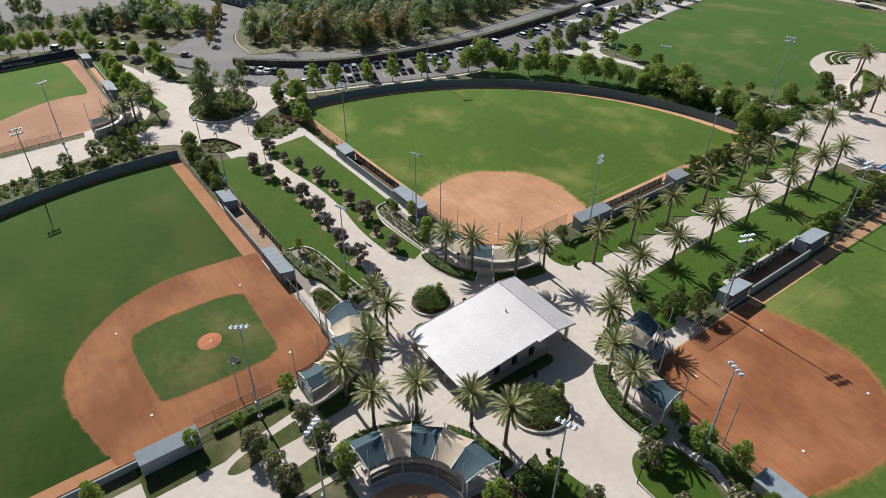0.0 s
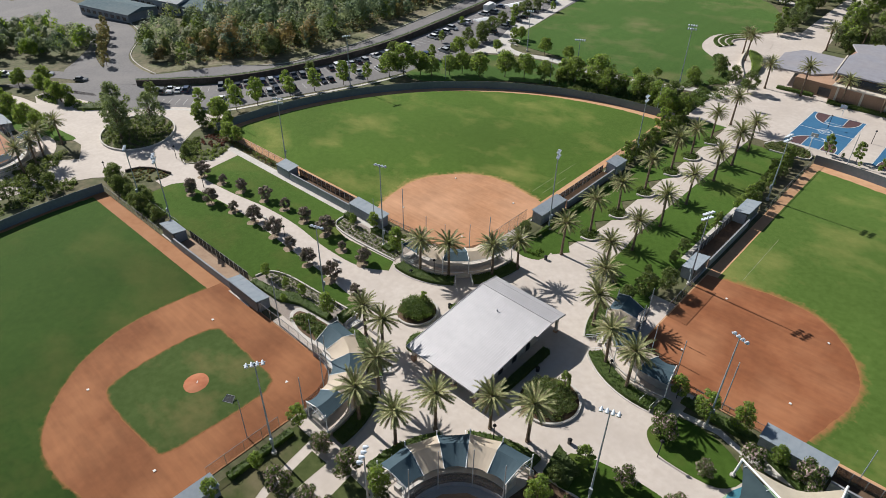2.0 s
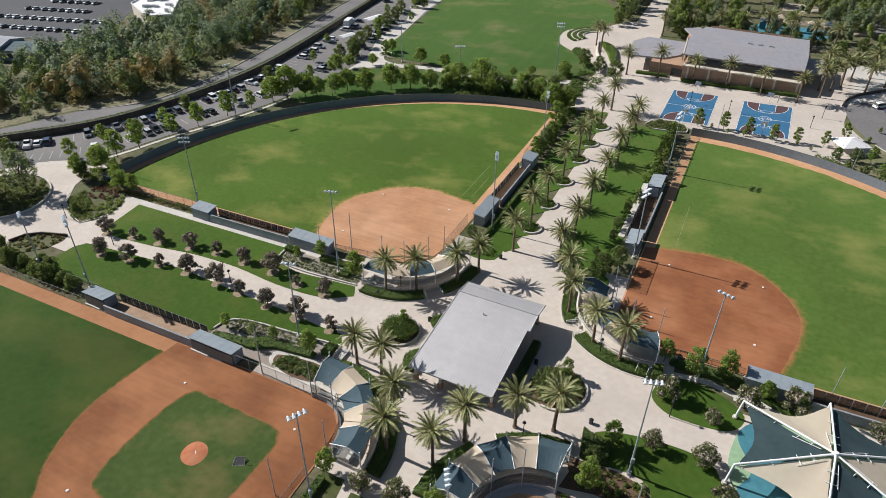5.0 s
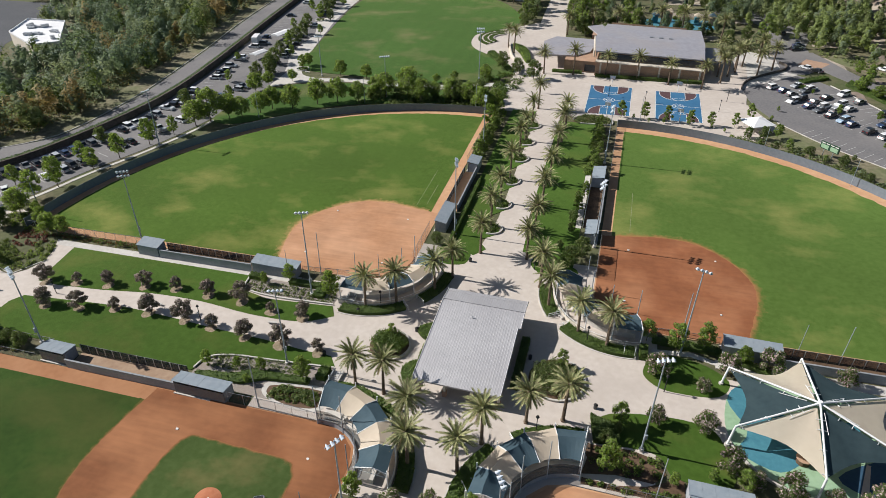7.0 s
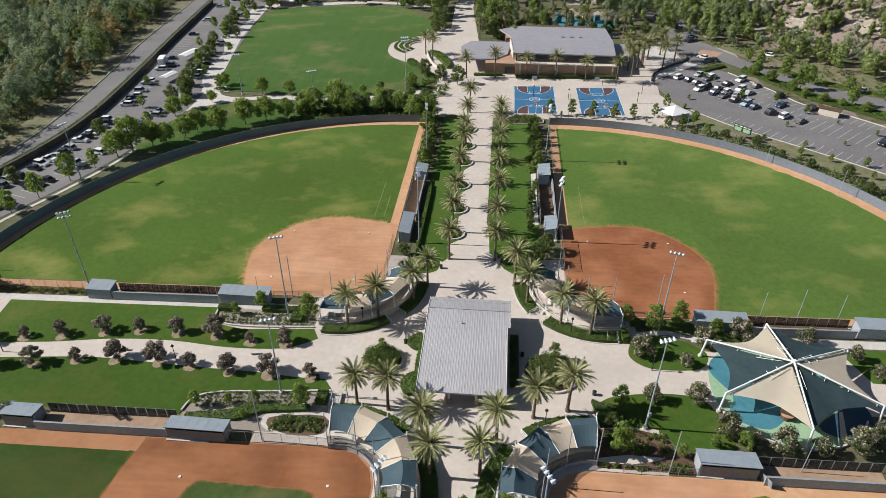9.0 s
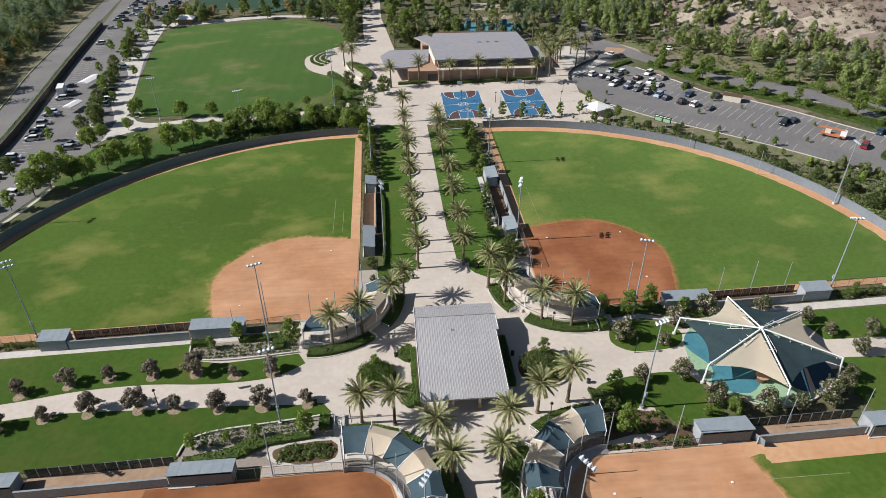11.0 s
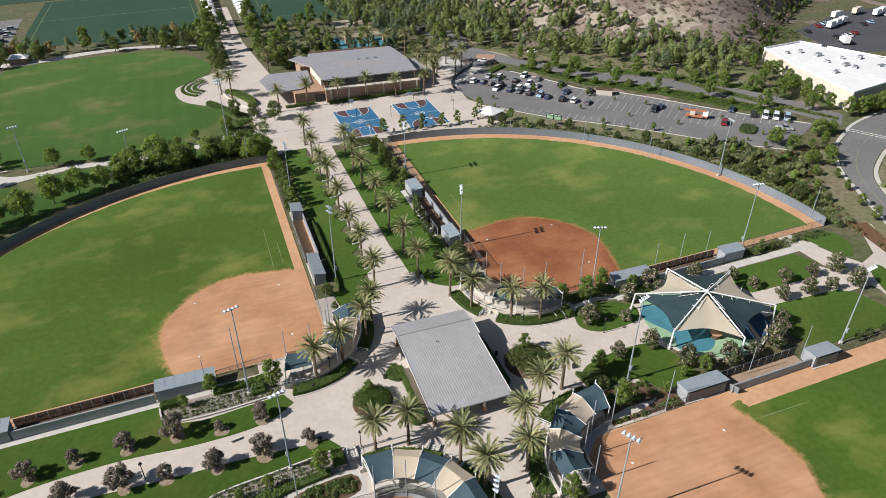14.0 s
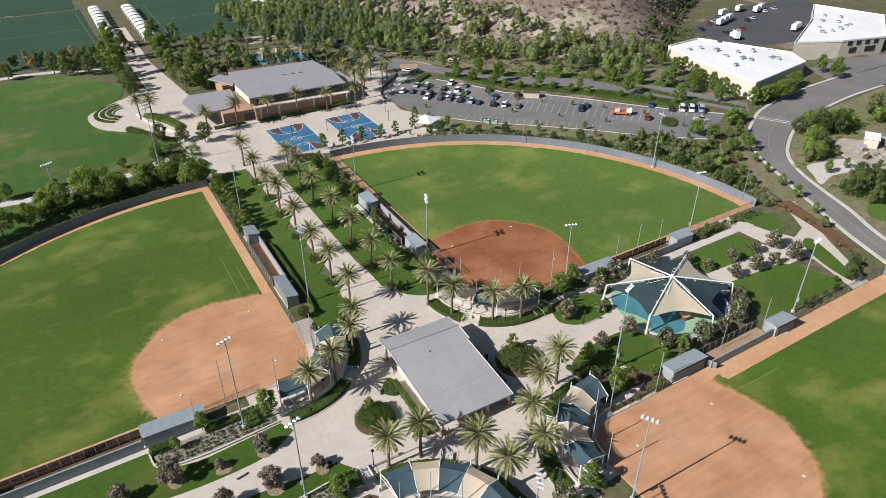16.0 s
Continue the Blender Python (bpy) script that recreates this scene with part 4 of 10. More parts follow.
# pitching screen lying tipped on the infield grass
net = thing("pitching_screen", "dark netted pitching screen tipped over on the grass", "screen", at(-18.9, -40.4, 25, 0.8))
part("netting", Shape().add([(-1.2, -0.7, 0.12), (1.1, -0.6, 0.12), (0.9, 0.8, 0.75), (-0.9, 0.7, 0.75), (-1.2, -0.7, 0.09), (1.1, -0.6, 0.09), (0.9, 0.8, 0.72), (-0.9, 0.7, 0.72)], [(0, 1, 2, 3), (7, 6, 5, 4), (0, 4, 5, 1), (1, 5, 6, 2), (2, 6, 7, 3), (3, 7, 4, 0)]), M_RAILMESH, net, "dark netting")
for a, b in (((-1.2, -0.7, 0.12), (1.1, -0.6, 0.12)), ((1.1, -0.6, 0.12), (0.9, 0.8, 0.75)), ((0.9, 0.8, 0.75), (-0.9, 0.7, 0.75)), ((-0.9, 0.7, 0.75), (-1.2, -0.7, 0.12)), ((1.1, -0.6, 0.12), (1.2, 0.1, 1.35)), ((0.9, 0.8, 0.75), (0.9, 0.9, 0.0)), ((-0.9, 0.7, 0.75), (-0.9, 0.8, 0.0))):
    part("frame_tube", Shape().tube(a, b, 0.05, n=6), M_STEEL, net, "galvanised tube")

# wire fences along the foul sides
fence_line("wire_fence", [(-113.3, 14.0), (-78.3, 14.0)], 2.0, M_CHAIN, "galvanised wire fence beside the warning track")
fence_line("wire_fence", [(-37.8, 13.2), (-27, 14.0)], 1.6, M_CHAIN, "galvanised wire fence beside the infield")
fence_line("wire_fence", [(-15.2, 71.8), (-15.2, 106)], 2.0, M_CHAIN, "galvanised wire fence beside the warning track")
fence_line("wire_fence", [(-15.2, 22), (-15.2, 35)], 3.0, M_CHAIN, "tall galvanised wire fence beside the infield")
fence_line("wire_fence", [(24.2, 26), (24.2, 38.4)], 3.0, M_CHAIN, "tall galvanised wire fence beside the infield")
fence_line("wire_fence", [(24.2, 72.8), (24.2, 105)], 2.0, M_CHAIN, "galvanised wire fence beside the warning track")
fence_line("wire_fence", [(37, 11.0), (48, 11.0)], 1.6, M_CHAIN, "galvanised wire fence beside the infield")
fence_line("wire_fence", [(84, 11.0), (112, 11.0)], 2.0, M_CHAIN, "galvanised wire fence beside the warning track")
fence_line("wire_fence", [(-103, -24.3), (-73.8, -24.3)], 2.0, M_CHAIN, "galvanised wire fence beside the warning track")
fence_line("wire_fence", [(-33.6, -24.3), (-21.5, -24.3), (-15.5, -24.8)], 2.4, M_CHAIN, "galvanised wire fence behind the infield")
fence_line("wire_fence", [(-8.2, -38), (-8.2, -50.6)], 2.4, M_CHAIN, "galvanised wire fence beside the infield")
fence_line("wire_fence", [(30, -26.1), (41, -26.1)], 2.0, M_CHAIN, "galvanised wire fence beside the infield")
fence_line("wire_fence", [(75.6, -26.1), (112, -26.1)], 2.0, M_CHAIN, "galvanised wire fence beside the warning track")
fence_line("wire_fence", [(-94, -19.6), (-74, -19.6)], 1.4, M_CHAIN, "low wire fence at the edge of the lawn")


def stand(cx, cy, a0, a1, label):
    """Curved stepped seating behind home under five cloth canopies."""
    st = thing("bleacher_stand", label, "bleachers", at(cx, cy), "stands behind home plates")

    def g(x, y):
        return G(cx + x, cy + y) - G(cx, cy)
    for i, (r0, r1, h) in enumerate(((8.9, 9.9, 0.35), (9.9, 10.9, 0.7), (10.9, 11.9, 1.05))):
        ring = arc(0, 0, r0, a0 + 4, a1 - 4, 20) + arc(0, 0, r1, a1 - 4, a0 + 4, 20)
        part("seat_tier", Shape().prism(ring, lambda x, y: g(x, y) - 0.2, lambda x, y, h=h: g(x, y) + h), M_WHITECONC, st)
    part("seat_rail", Shape().strip(arc(0, 0, 9.35, a0 + 6, a1 - 6, 20), 0.35, lambda x, y: g(x, y) + 0.36, lambda x, y: g(x, y) + 0.44), M_STEEL, st, "aluminium bench strip")
    part("retaining_wall", Shape().strip(arc(0, 0, 14.6, a0, a1, 28), 0.25, lambda x, y: g(x, y) - 0.1, lambda x, y: g(x, y) + 0.9), M_CREAM, st, "cream retaining wall")
    part("handrail", Shape().strip(arc(0, 0, 14.6, a0, a1, 28), 0.07, lambda x, y: g(x, y) + 1.35, lambda x, y: g(x, y) + 1.42), M_WHITE, st, "white steel handrail")
    part("front_wall", Shape().strip(arc(0, 0, 8.4, a0, a1, 24), 0.2, lambda x, y: g(x, y) - 0.1, lambda x, y: g(x, y) + 1.0), M_BLOCK, st)
    part("backstop_mesh", Shape().strip(arc(0, 0, 8.3, a0, a1, 24), 0.03, lambda x, y: g(x, y) + 1.0, lambda x, y: g(x, y) + 3.2), M_BACKNET, st, "dark woven wire backstop")
    for i in range(5):
        b0, b1 = a0 + 2 + (a1 - a0 - 4) * i / 5, a0 + 2 + (a1 - a0 - 4) * (i + 1) / 5
        dark = i % 2 == 0
        s = Shape()
        rows = [(9.0, 3.45), (10.6, 4.12), (12.2, 4.78), (13.3, 4.42), (14.4, 4.0)]
        v = []
        for j in range(7):
            b = radians(b0 + (b1 - b0) * j / 6)
            pull = 0.25 * math.sin(math.pi * j / 6)
            for k, (r, z) in enumerate(rows):
                rr = r + (pull if k == 0 else -pull if k == 4 else 0)
                x, y = rr * math.cos(b), rr * math.sin(b)
                v.append((x, y, g(x, y) + z - 0.10 * math.sin(math.pi * j / 6) - (0.10 * math.sin(math.pi * j / 6) if k in (1, 3) else 0)))
        s.add(v, [(j * 5 + k, j * 5 + k + 1, j * 5 + k + 6, j * 5 + k + 5) for j in range(6) for k in range(4)])
        me = s.mesh("canopy", M_TEAL if dark else M_BEIGE)
        part("canopy", me, None, st, "dark teal shade cloth" if dark else "beige shade cloth")
    for i in range(6):
        b = radians(a0 + 2 + (a1 - a0 - 4) * i / 5)
        c, s_ = math.cos(b), math.sin(b)
        p = Shape().tube((14.5 * c, 14.5 * s_, g(14.5 * c, 14.5 * s_)), (14.5 * c, 14.5 * s_, 4.9 + g(14.5 * c, 14.5 * s_)), 0.10, n=8)
        part("canopy_post", p, M_WHITE, st, "white steel post")
        p = Shape().tube((14.5 * c, 14.5 * s_, 4.15 + g(14.5 * c, 14.5 * s_)), (12.2 * c, 12.2 * s_, 4.70 + g(12.2 * c, 12.2 * s_)), 0.07, n=6).tube((12.2 * c, 12.2 * s_, 4.70 + g(12.2 * c, 12.2 * s_)), (8.9 * c, 8.9 * s_, 3.45 + g(8.9 * c, 8.9 * s_)), 0.07, n=6)
        part("rafter", p, M_WHITE, st)
        if i in (0, 5):
            p = Shape().tube((9.2 * c, 9.2 * s_, g(9.2 * c, 9.2 * s_)), (9.2 * c, 9.2 * s_, 3.5 + g(9.2 * c, 9.2 * s_)), 0.10, n=8)
            part("canopy_post", p, M_WHITE, st, "white steel post")
            chord = [(9.2, 3.42), (10.4, 3.30), (11.6, 3.30), (12.8, 3.30), (14.5, 3.30)]
            for k, ((ra, za), (rb, zb)) in enumerate(zip(chord, chord[1:])):
                part("truss_chord", Shape().tube((ra * c, ra * s_, za + g(ra * c, ra * s_)), (rb * c, rb * s_, zb + g(rb * c, rb * s_)), 0.055, n=6), M_WHITE, st)
                rm, zm = (ra + rb) / 2, (3.72, 4.2, 4.6, 4.45)[k]
                part("truss_web", Shape().tube((ra * c, ra * s_, za + g(ra * c, ra * s_)), (rm * c, rm * s_, zm + g(rm * c, rm * s_)), 0.04, n=6).tube((rm * c, rm * s_, zm + g(rm * c, rm * s_)), (rb * c, rb * s_, zb + g(rb * c, rb * s_)), 0.04, n=6), M_WHITE, st)
    tall = Shape().tube((0, 0, 0), (0, 0, 8.6), 0.09, 0.07, n=8).mesh("backstop_pole", M_POLE)
    for i in range(4):
        b = radians(a0 + (a1 - a0) * (i + 0.0) / 3)
        x, y = 8.3 * math.cos(b), 8.3 * math.sin(b)
        part("backstop_pole", tall, None, st, "tall slim netting pole", at=Matrix.Translation((x, y, g(x, y))))
    return st


stand(-22.4, 19.6, -104, 4, "curved concrete seating under teal and beige canopies")
stand(30.8, 20.6, 176, 284, "curved concrete seating under teal and beige canopies")
stand(-15.5, -33.0, -6, 98, "curved concrete seating under teal and beige canopies")
stand(25.2, -33.2, 84, 186, "curved concrete seating under teal and beige canopies")


# ---- pavilion ----
def pavilion():
    """A shed-roofed pavilion with standing-seam metal."""
    x0, x1, ys, yr, yn = -3.6, 12.3, -14.6, 5.4, 9.6
    cx, cy = (x0 + x1) / 2, (ys + yn) / 2
    p = thing("pavilion", "open pavilion with a ribbed grey metal roof", "pavilion", Matrix.Translation((cx, cy, G(cx, cy))))
    a, b = x0 - cx, x1 - cx
    s, r, n = ys - cy, yr - cy, yn - cy
    zs, zr, zn = 3.1, 5.3, 4.7
    t = 0.28
    q = r - 4.2
    zq, c = zs + (zr - zs) * (q - s) / (r - s), b - 0.5
    slab = Shape().add([(a, s, zs), (c, s, zs), (c, q, zq), (b, q, zq), (b, r, zr), (a, r, zr), (a, s, zs - t), (c, s, zs - t), (c, q, zq - t), (b, q, zq - t), (b, r, zr - t), (a, r, zr - t)], [(0, 1, 2, 3, 4, 5), (11, 10, 9, 8, 7, 6)] + [(i, 6 + i, 6 + (i + 1) % 6, (i + 1) % 6) for i in range(6)])
    part("main_roof", slab, M_ROOF, p, "long ribbed grey metal roof slope")
    slab = Shape()
    slab.add([(a, r, zr), (b, r, zr), (b + 0.1, n, zn), (a, n, zn), (a, r, zr - t), (b, r, zr - t), (b + 0.1, n, zn - t), (a, n, zn - t)], [(0, 1, 2, 3), (7, 6, 5, 4), (0, 4, 5, 1), (1, 5, 6, 2), (3, 2, 6, 7), (0, 3, 7, 4)])
    part("rear_roof", slab, M_ROOF, p, "short ribbed grey metal roof slope")
    k = 33
    for ya, za, yb, zb in ((s, zs, r, zr), (r, zr, n, zn)):
        rib = Shape().add([(-0.08, ya, za), (0.08, ya, za), (0.08, yb, zb), (-0.08, yb, zb), (-0.04, ya, za + 0.011), (0.04, ya, za + 0.011), (0.04, yb, zb + 0.011), (-0.04, yb, zb + 0.011)], [(4, 5, 6, 7), (0, 1, 5, 4), (1, 2, 6, 5), (2, 3, 7, 6), (3, 0, 4, 7)]).mesh("roof_rib", M_ROOF)
        for i in range(k):
            part("roof_rib", rib, None, p, at=Matrix.Translation((a + 0.25 + (c - a - 0.5) * i / (k - 1), 0, 0)))
    part("sheet_lap", Shape().box(0, n - 1.1, zn + 0.14, b - a, 0.09, 0.06), M_ROOF, p)
    part("roof_vent", Shape().tube((-1.2, q + 0.4, zq), (-1.2, q + 0.4, zq + 0.5), 0.12, n=8), M_STEEL, p, "short vent pipe")
    part("ridge_flashing", Shape().tube((a, r, zr + 0.08), (b, r, zr + 0.08), 0.1, n=6), M_ROOF, p)
    part("verge_trim", Shape().tube((a, s, zs), (a, r, zr), 0.1, n=6).tube((a, r, zr), (a, n, zn), 0.1, n=6), M_ROOF, p)
    part("verge_trim", Shape().tube((c, s, zs), (c, q, zq), 0.1, n=6).tube((b, q, zq), (b, r, zr), 0.1, n=6).tube((b, r, zr), (b, n, zn), 0.1, n=6), M_ROOF, p)
    part("kiosk_wall", Shape().box(-0.2, 1.0, -0.3, 12.6, 13.0, 3.3), M_CREAM, p, "cream plaster core")
    part("upper_wall", Shape().box(-0.2, 4.4, 3.0, 12.4, 6.2, 1.2), M_CREAM, p)
    for y in (-3.6, 0.2, 4.0):
        part("side_door", Shape().box(6.13, y, -0.1, 0.08, 1.1, 2.1), M_DARK, p, "dark steel door")
    part("serving_hatch", Shape().box(-0.2, -5.54, 0.9, 6.0, 0.08, 1.3), M_DARK, p, "dark serving hatch")
    for i in range(4):
        for y in (s + 0.9, n - 0.9):
            k = a + 0.9 + (b - a - 1.8) * i / 3
            z = zs - t + (zr - zs) * (y - s) / (r - s) if y < r else zn - 0.2
            part("column", Shape().box(k, y, -0.3, 0.45, 0.45, z + 0.32), M_CREAM, p, "square plaster column")
            part("column_base", Shape().box(k, y, -0.3, 0.75, 0.75, 1.2), M_STUCCO, p, "masonry column base")
    for y in (s + 0.9, n - 0.9):
        z = zs - t + (zr - zs) * (y - s) / (r - s) if y < r else zn - 0.25
        part("beam", Shape().box(0, y, z - 0.28, b - a - 0.6, 0.3, 0.3), M_BROWN, p, "timber beam")


pavilion()


def steps(x, y, turn, wide, count, label):
    """A short flight of concrete steps along local y with a handrail at each side."""
    st = thing("steps", label, "steps", at(x, y, turn), "plaza steps")
    run = count * 0.42
    for k in range(count):
        part("tread", Shape().box(0, -run / 2 + 0.42 * (k + 0.5), -0.2, wide, 0.42, 0.27 + 0.055 * k), M_WHITECONC, st)
        part("nosing", Shape().box(0, -run / 2 + 0.42 * k + 0.05, 0.07 + 0.055 * k, wide, 0.10, 0.012), M_BLOCK, st, "dark grip strip")
    for sx in (-1, 1):
        part("side_kerb", Shape().box(sx * (wide / 2 + 0.12), 0, -0.2, 0.24, run + 0.5, 0.75), M_WHITECONC, st)
        part("handrail", Shape().tube((sx * (wide / 2 - 0.05), -run / 2, 0.95), (sx * (wide / 2 - 0.05), run / 2, 1.2), 0.035, n=8), M_WHITE, st, "white steel handrail")
        for e in (-1, 1):
            part("rail_post", Shape().tube((sx * (wide / 2 - 0.05), e * run / 2, 0), (sx * (wide / 2 - 0.05), e * run / 2, 1.08 + 0.125 * e), 0.03, n=6), M_WHITE, st)


for sx_, sy_, turn_, wide_, count_ in ((-17.9, -14.4, 0, 1.5, 6), (-4.7, -18.5, -38, 1.6, 4), (32.1, 4.7, 176, 2.0, 6), (18.9, 12.2, 140, 1.6, 4), (14.8, -32.4, 60, 1.5, 6), (-23.7, 6.7, 186, 1.5, 6), (10.4, -30.4, 40, 1.6, 4)):
    steps(sx_, sy_, turn_, wide_, count_, "short flight of concrete steps between hedges")


# ---- plants ----
def leaf_faces(name, centres, normals, sizes, ratio, materials, index=None, up=None):
    """Many small leaf faces in one mesh."""
    c, nn = np.asarray(centres, float), np.asarray(normals, float)
    nn /= np.linalg.norm(nn, axis=1)[:, None] + 1e-9
    ref = np.random.normal(size=c.shape) if up is None else np.asarray(up, float)
    a = np.cross(nn, ref)
    a /= np.linalg.norm(a, axis=1)[:, None] + 1e-9
    b = np.cross(nn, a)
    s = np.asarray(sizes, float)[:, None]
    v = np.stack([c - a * s * ratio * 1.2 - b * s * 0.8, c + a * s * ratio * 1.2 - b * s * 0.8, c + b * s * 1.15], 1).reshape(-1, 3)
    f = np.arange(len(v)).reshape(-1, 3)
    me = bpy.data.meshes.new(name)
    me.from_pydata(v.tolist(), [], f.tolist())
    for m in materials:
        me.materials.append(m)
    if index is not None:
        me.polygons.foreach_set("material_index", np.asarray(index, dtype=np.int32))
    me.update()
    return me


def clumps(rng, centres, radii, per, squash=0.8, stray=0.45):
    """Leaf places and directions on the outside of round clumps."""
    c, n = [], []
    for p, r in zip(centres, radii):
        d = rng.normal(size=(per, 3))
        d /= np.linalg.norm(d, axis=1)[:, None]
        k = rng.uniform(0.55, 1.05, size=(per, 1))
        c.append(np.asarray(p) + d * k * r * np.array([1, 1, squash]))
        n.append(d + rng.normal(scale=stray * 0.8, size=(per, 3)))
    return np.concatenate(c), np.concatenate(n)


def tree_meshes(seed, height, radius, base, clump_n, per, leaf, materials, mix=0.0, trunk_r=0.13, lean=0.3, top=0.75, stems=1, puff=1.0):
    """A trunk with limbs, and a crown of leaf clumps."""
    rng = np.random.default_rng(seed)
    per, leaf = int(per * 1.7), leaf * 0.76
    centres, radii = [], []
    for i in range(clump_n):
        t = (i + 0.5) / clump_n
        z = base + (height - base) * (0.1 + 0.85 * t)
        w = radius * math.sin(math.pi * min(1, 0.18 + 0.82 * t * (0.5 + 0.5 * top)) ** 0.9) if top < 0.9 else radius * (1.0 - 0.8 * t)
        a = i * 2.4 + rng.uniform(-0.5, 0.5)
        d = w * math.sqrt(rng.uniform(0.15, 1.0))
        centres.append((d * math.cos(a), d * math.sin(a), z))
        radii.append(radius * puff * rng.uniform(0.30, 0.48))
    c, n = clumps(rng, centres, radii, per)
    idx = (rng.uniform(size=len(c)) < mix).astype(int)
    crown = leaf_faces("crown", c, n, leaf * rng.uniform(0.6, 1.3, len(c)), 0.7, materials, idx)
    s = Shape()
    for k in range(stems):
        ox, oy = (0, 0) if stems == 1 else (0.18 * math.cos(k * 2.1), 0.18 * math.sin(k * 2.1))
        p, r = Vector((ox, oy, -0.2)), trunk_r / (1 if stems == 1 else 1.6)
        for j in range(4):
            q = Vector((ox * (1 + j) + rng.uniform(-lean, lean) * 0.4, oy * (1 + j) + rng.uniform(-lean, lean) * 0.4, base * 0.3 + (height * 0.72 - base * 0.3) * (j + 1) / 4))
            s.tube(p, q, r, r * 0.75, 7)
            p, r = q, r * 0.75
    for i in range(0, clump_n, 2):
        x, y, z = centres[i]
        z0 = max(base * 0.5, z * 0.6 - 0.2)
        s.tube((0, 0, z0), (x * 0.85, y * 0.85, z), trunk_r * 0.35, trunk_r * 0.12, 5)
    return s.mesh("trunk", M_BARK, smooth=True), crown


class Plant:
    """A kind of tree, built a few times over and then copied."""

    def __init__(self, name, category, group, variants, bark_label=""):
        self.name, self.category, self.group, self.variants, self.made = name, category, group, variants, {}

    def put(self, x, y, k, size, turn, label, lift=0.0, z=None):
        trunk, crown = self.variants[k % len(self.variants)]
        m = at(x, y, turn, size, lift)
        if z is not None:
            m.translation.z = z
        key = (k % len(self.variants), label)
        if key in self.made:
            return copy_thing(self.made[key], m)
        ob = thing(self.name, label, self.category, m, self.group)
        part("trunk", trunk, None, ob)
        part("crown", crown, None, ob)
        self.made[key] = ob
        return ob


def palm_meshes(seed, height, fronds=52):
    rng = np.random.default_rng(seed)
    s = Shape()
    bx, by = rng.uniform(-0.25, 0.25, 2)
    n = 15
    for i in range(n):
        z0, z1 = -0.2 + (height + 0.2) * i / n, -0.2 + (height + 0.2) * (i + 1) / n
        t0, t1 = (i / n) ** 2, ((i + 1) / n) ** 2
        r = 0.30 - 0.09 * i / n + (0.08 if i == 0 else 0)
        s.tube((bx * t0, by * t0, z0), (bx * t1, by * t1, z1 + 0.03), r * 0.86, r * 1.04, 9)
    s.tube((bx, by, height - 0.7), (bx, by, height + 0.35), 0.28, 0.38, 9)
    trunk = s.mesh("trunk", M_PALMBARK)
    c, nrm, size, up, idx = [], [], [], [], []
    ribs = Shape()
    for i in range(fronds):
        t = (i + 0.5) / fronds
        az = i * 2.39996 + rng.uniform(-0.2, 0.2)
        el = math.radians(80 - 112 * t ** 0.85 + rng.uniform(-9, 9))
        length = (2.72 + 0.72 * math.sin(math.pi * min(1, t * 1.2))) * rng.uniform(0.9, 1.1)
        h = np.array([math.cos(az), math.sin(az), 0])
        side = np.array([-math.sin(az), math.cos(az), 0])
        p = np.array([bx, by, height + 0.2])
        k, old = 26, t > 0.84
        for j in range(k):
            e = el - (0.1 + 0.72 * (j / k) ** 1.6) * (0.9 if el > 0 else 0.5)
            d = h * math.cos(e) + np.array([0, 0, math.sin(e)])
            q = p + d * length / k
            if j % 5 == 0:
                ribs.tube(p, p + d * length / k * 5, 0.04 * (1 - j / k) + 0.008, 0.03 * (1 - j / k) + 0.006, 3)
            if j > 1:
                ln = 0.58 * math.sin(math.pi * (0.25 + 0.6 * j / k)) + 0.06
                for sg in (-1, 1):
                    ld = side * sg * 0.50 + d * 0.86 + np.array([0, 0, 0.25 - 0.2 * rng.uniform()])
                    ld /= np.linalg.norm(ld)
                    c.append(p + ld * ln * 0.5 + d * rng.uniform(-0.05, 0.05))
                    fn = np.cross(ld, d)
                    nrm.append(fn)
                    up.append(ld)
                    size.append(ln * 0.5)
                    idx.append(1 if old or rng.uniform() < 0.10 else 0)
            p = q
    c, nrm, up, size = map(np.array, (c, nrm, up, size))
    nrm = nrm / np.linalg.norm(nrm, axis=1)[:, None]
    a = np.cross(nrm, up)
    a /= np.linalg.norm(a, axis=1)[:, None]
    v = np.stack([c - up * size[:, None] - a * 0.05, c - up * size[:, None] + a * 0.05, c + up * size[:, None]], 1).reshape(-1, 3)
    me = bpy.data.meshes.new("crown")
    nr = len(ribs.v)
    me.from_pydata(ribs.v + v.tolist(), [], ribs.f + (np.arange(len(v)).reshape(-1, 3) + nr).tolist())
    me.materials.append(M_PALM)
    me.materials.append(M_PALMDRY)
    me.polygons.foreach_set("material_index", np.array([1] * len(ribs.f) + idx, dtype=np.int32))
    me.update()
    return trunk, me


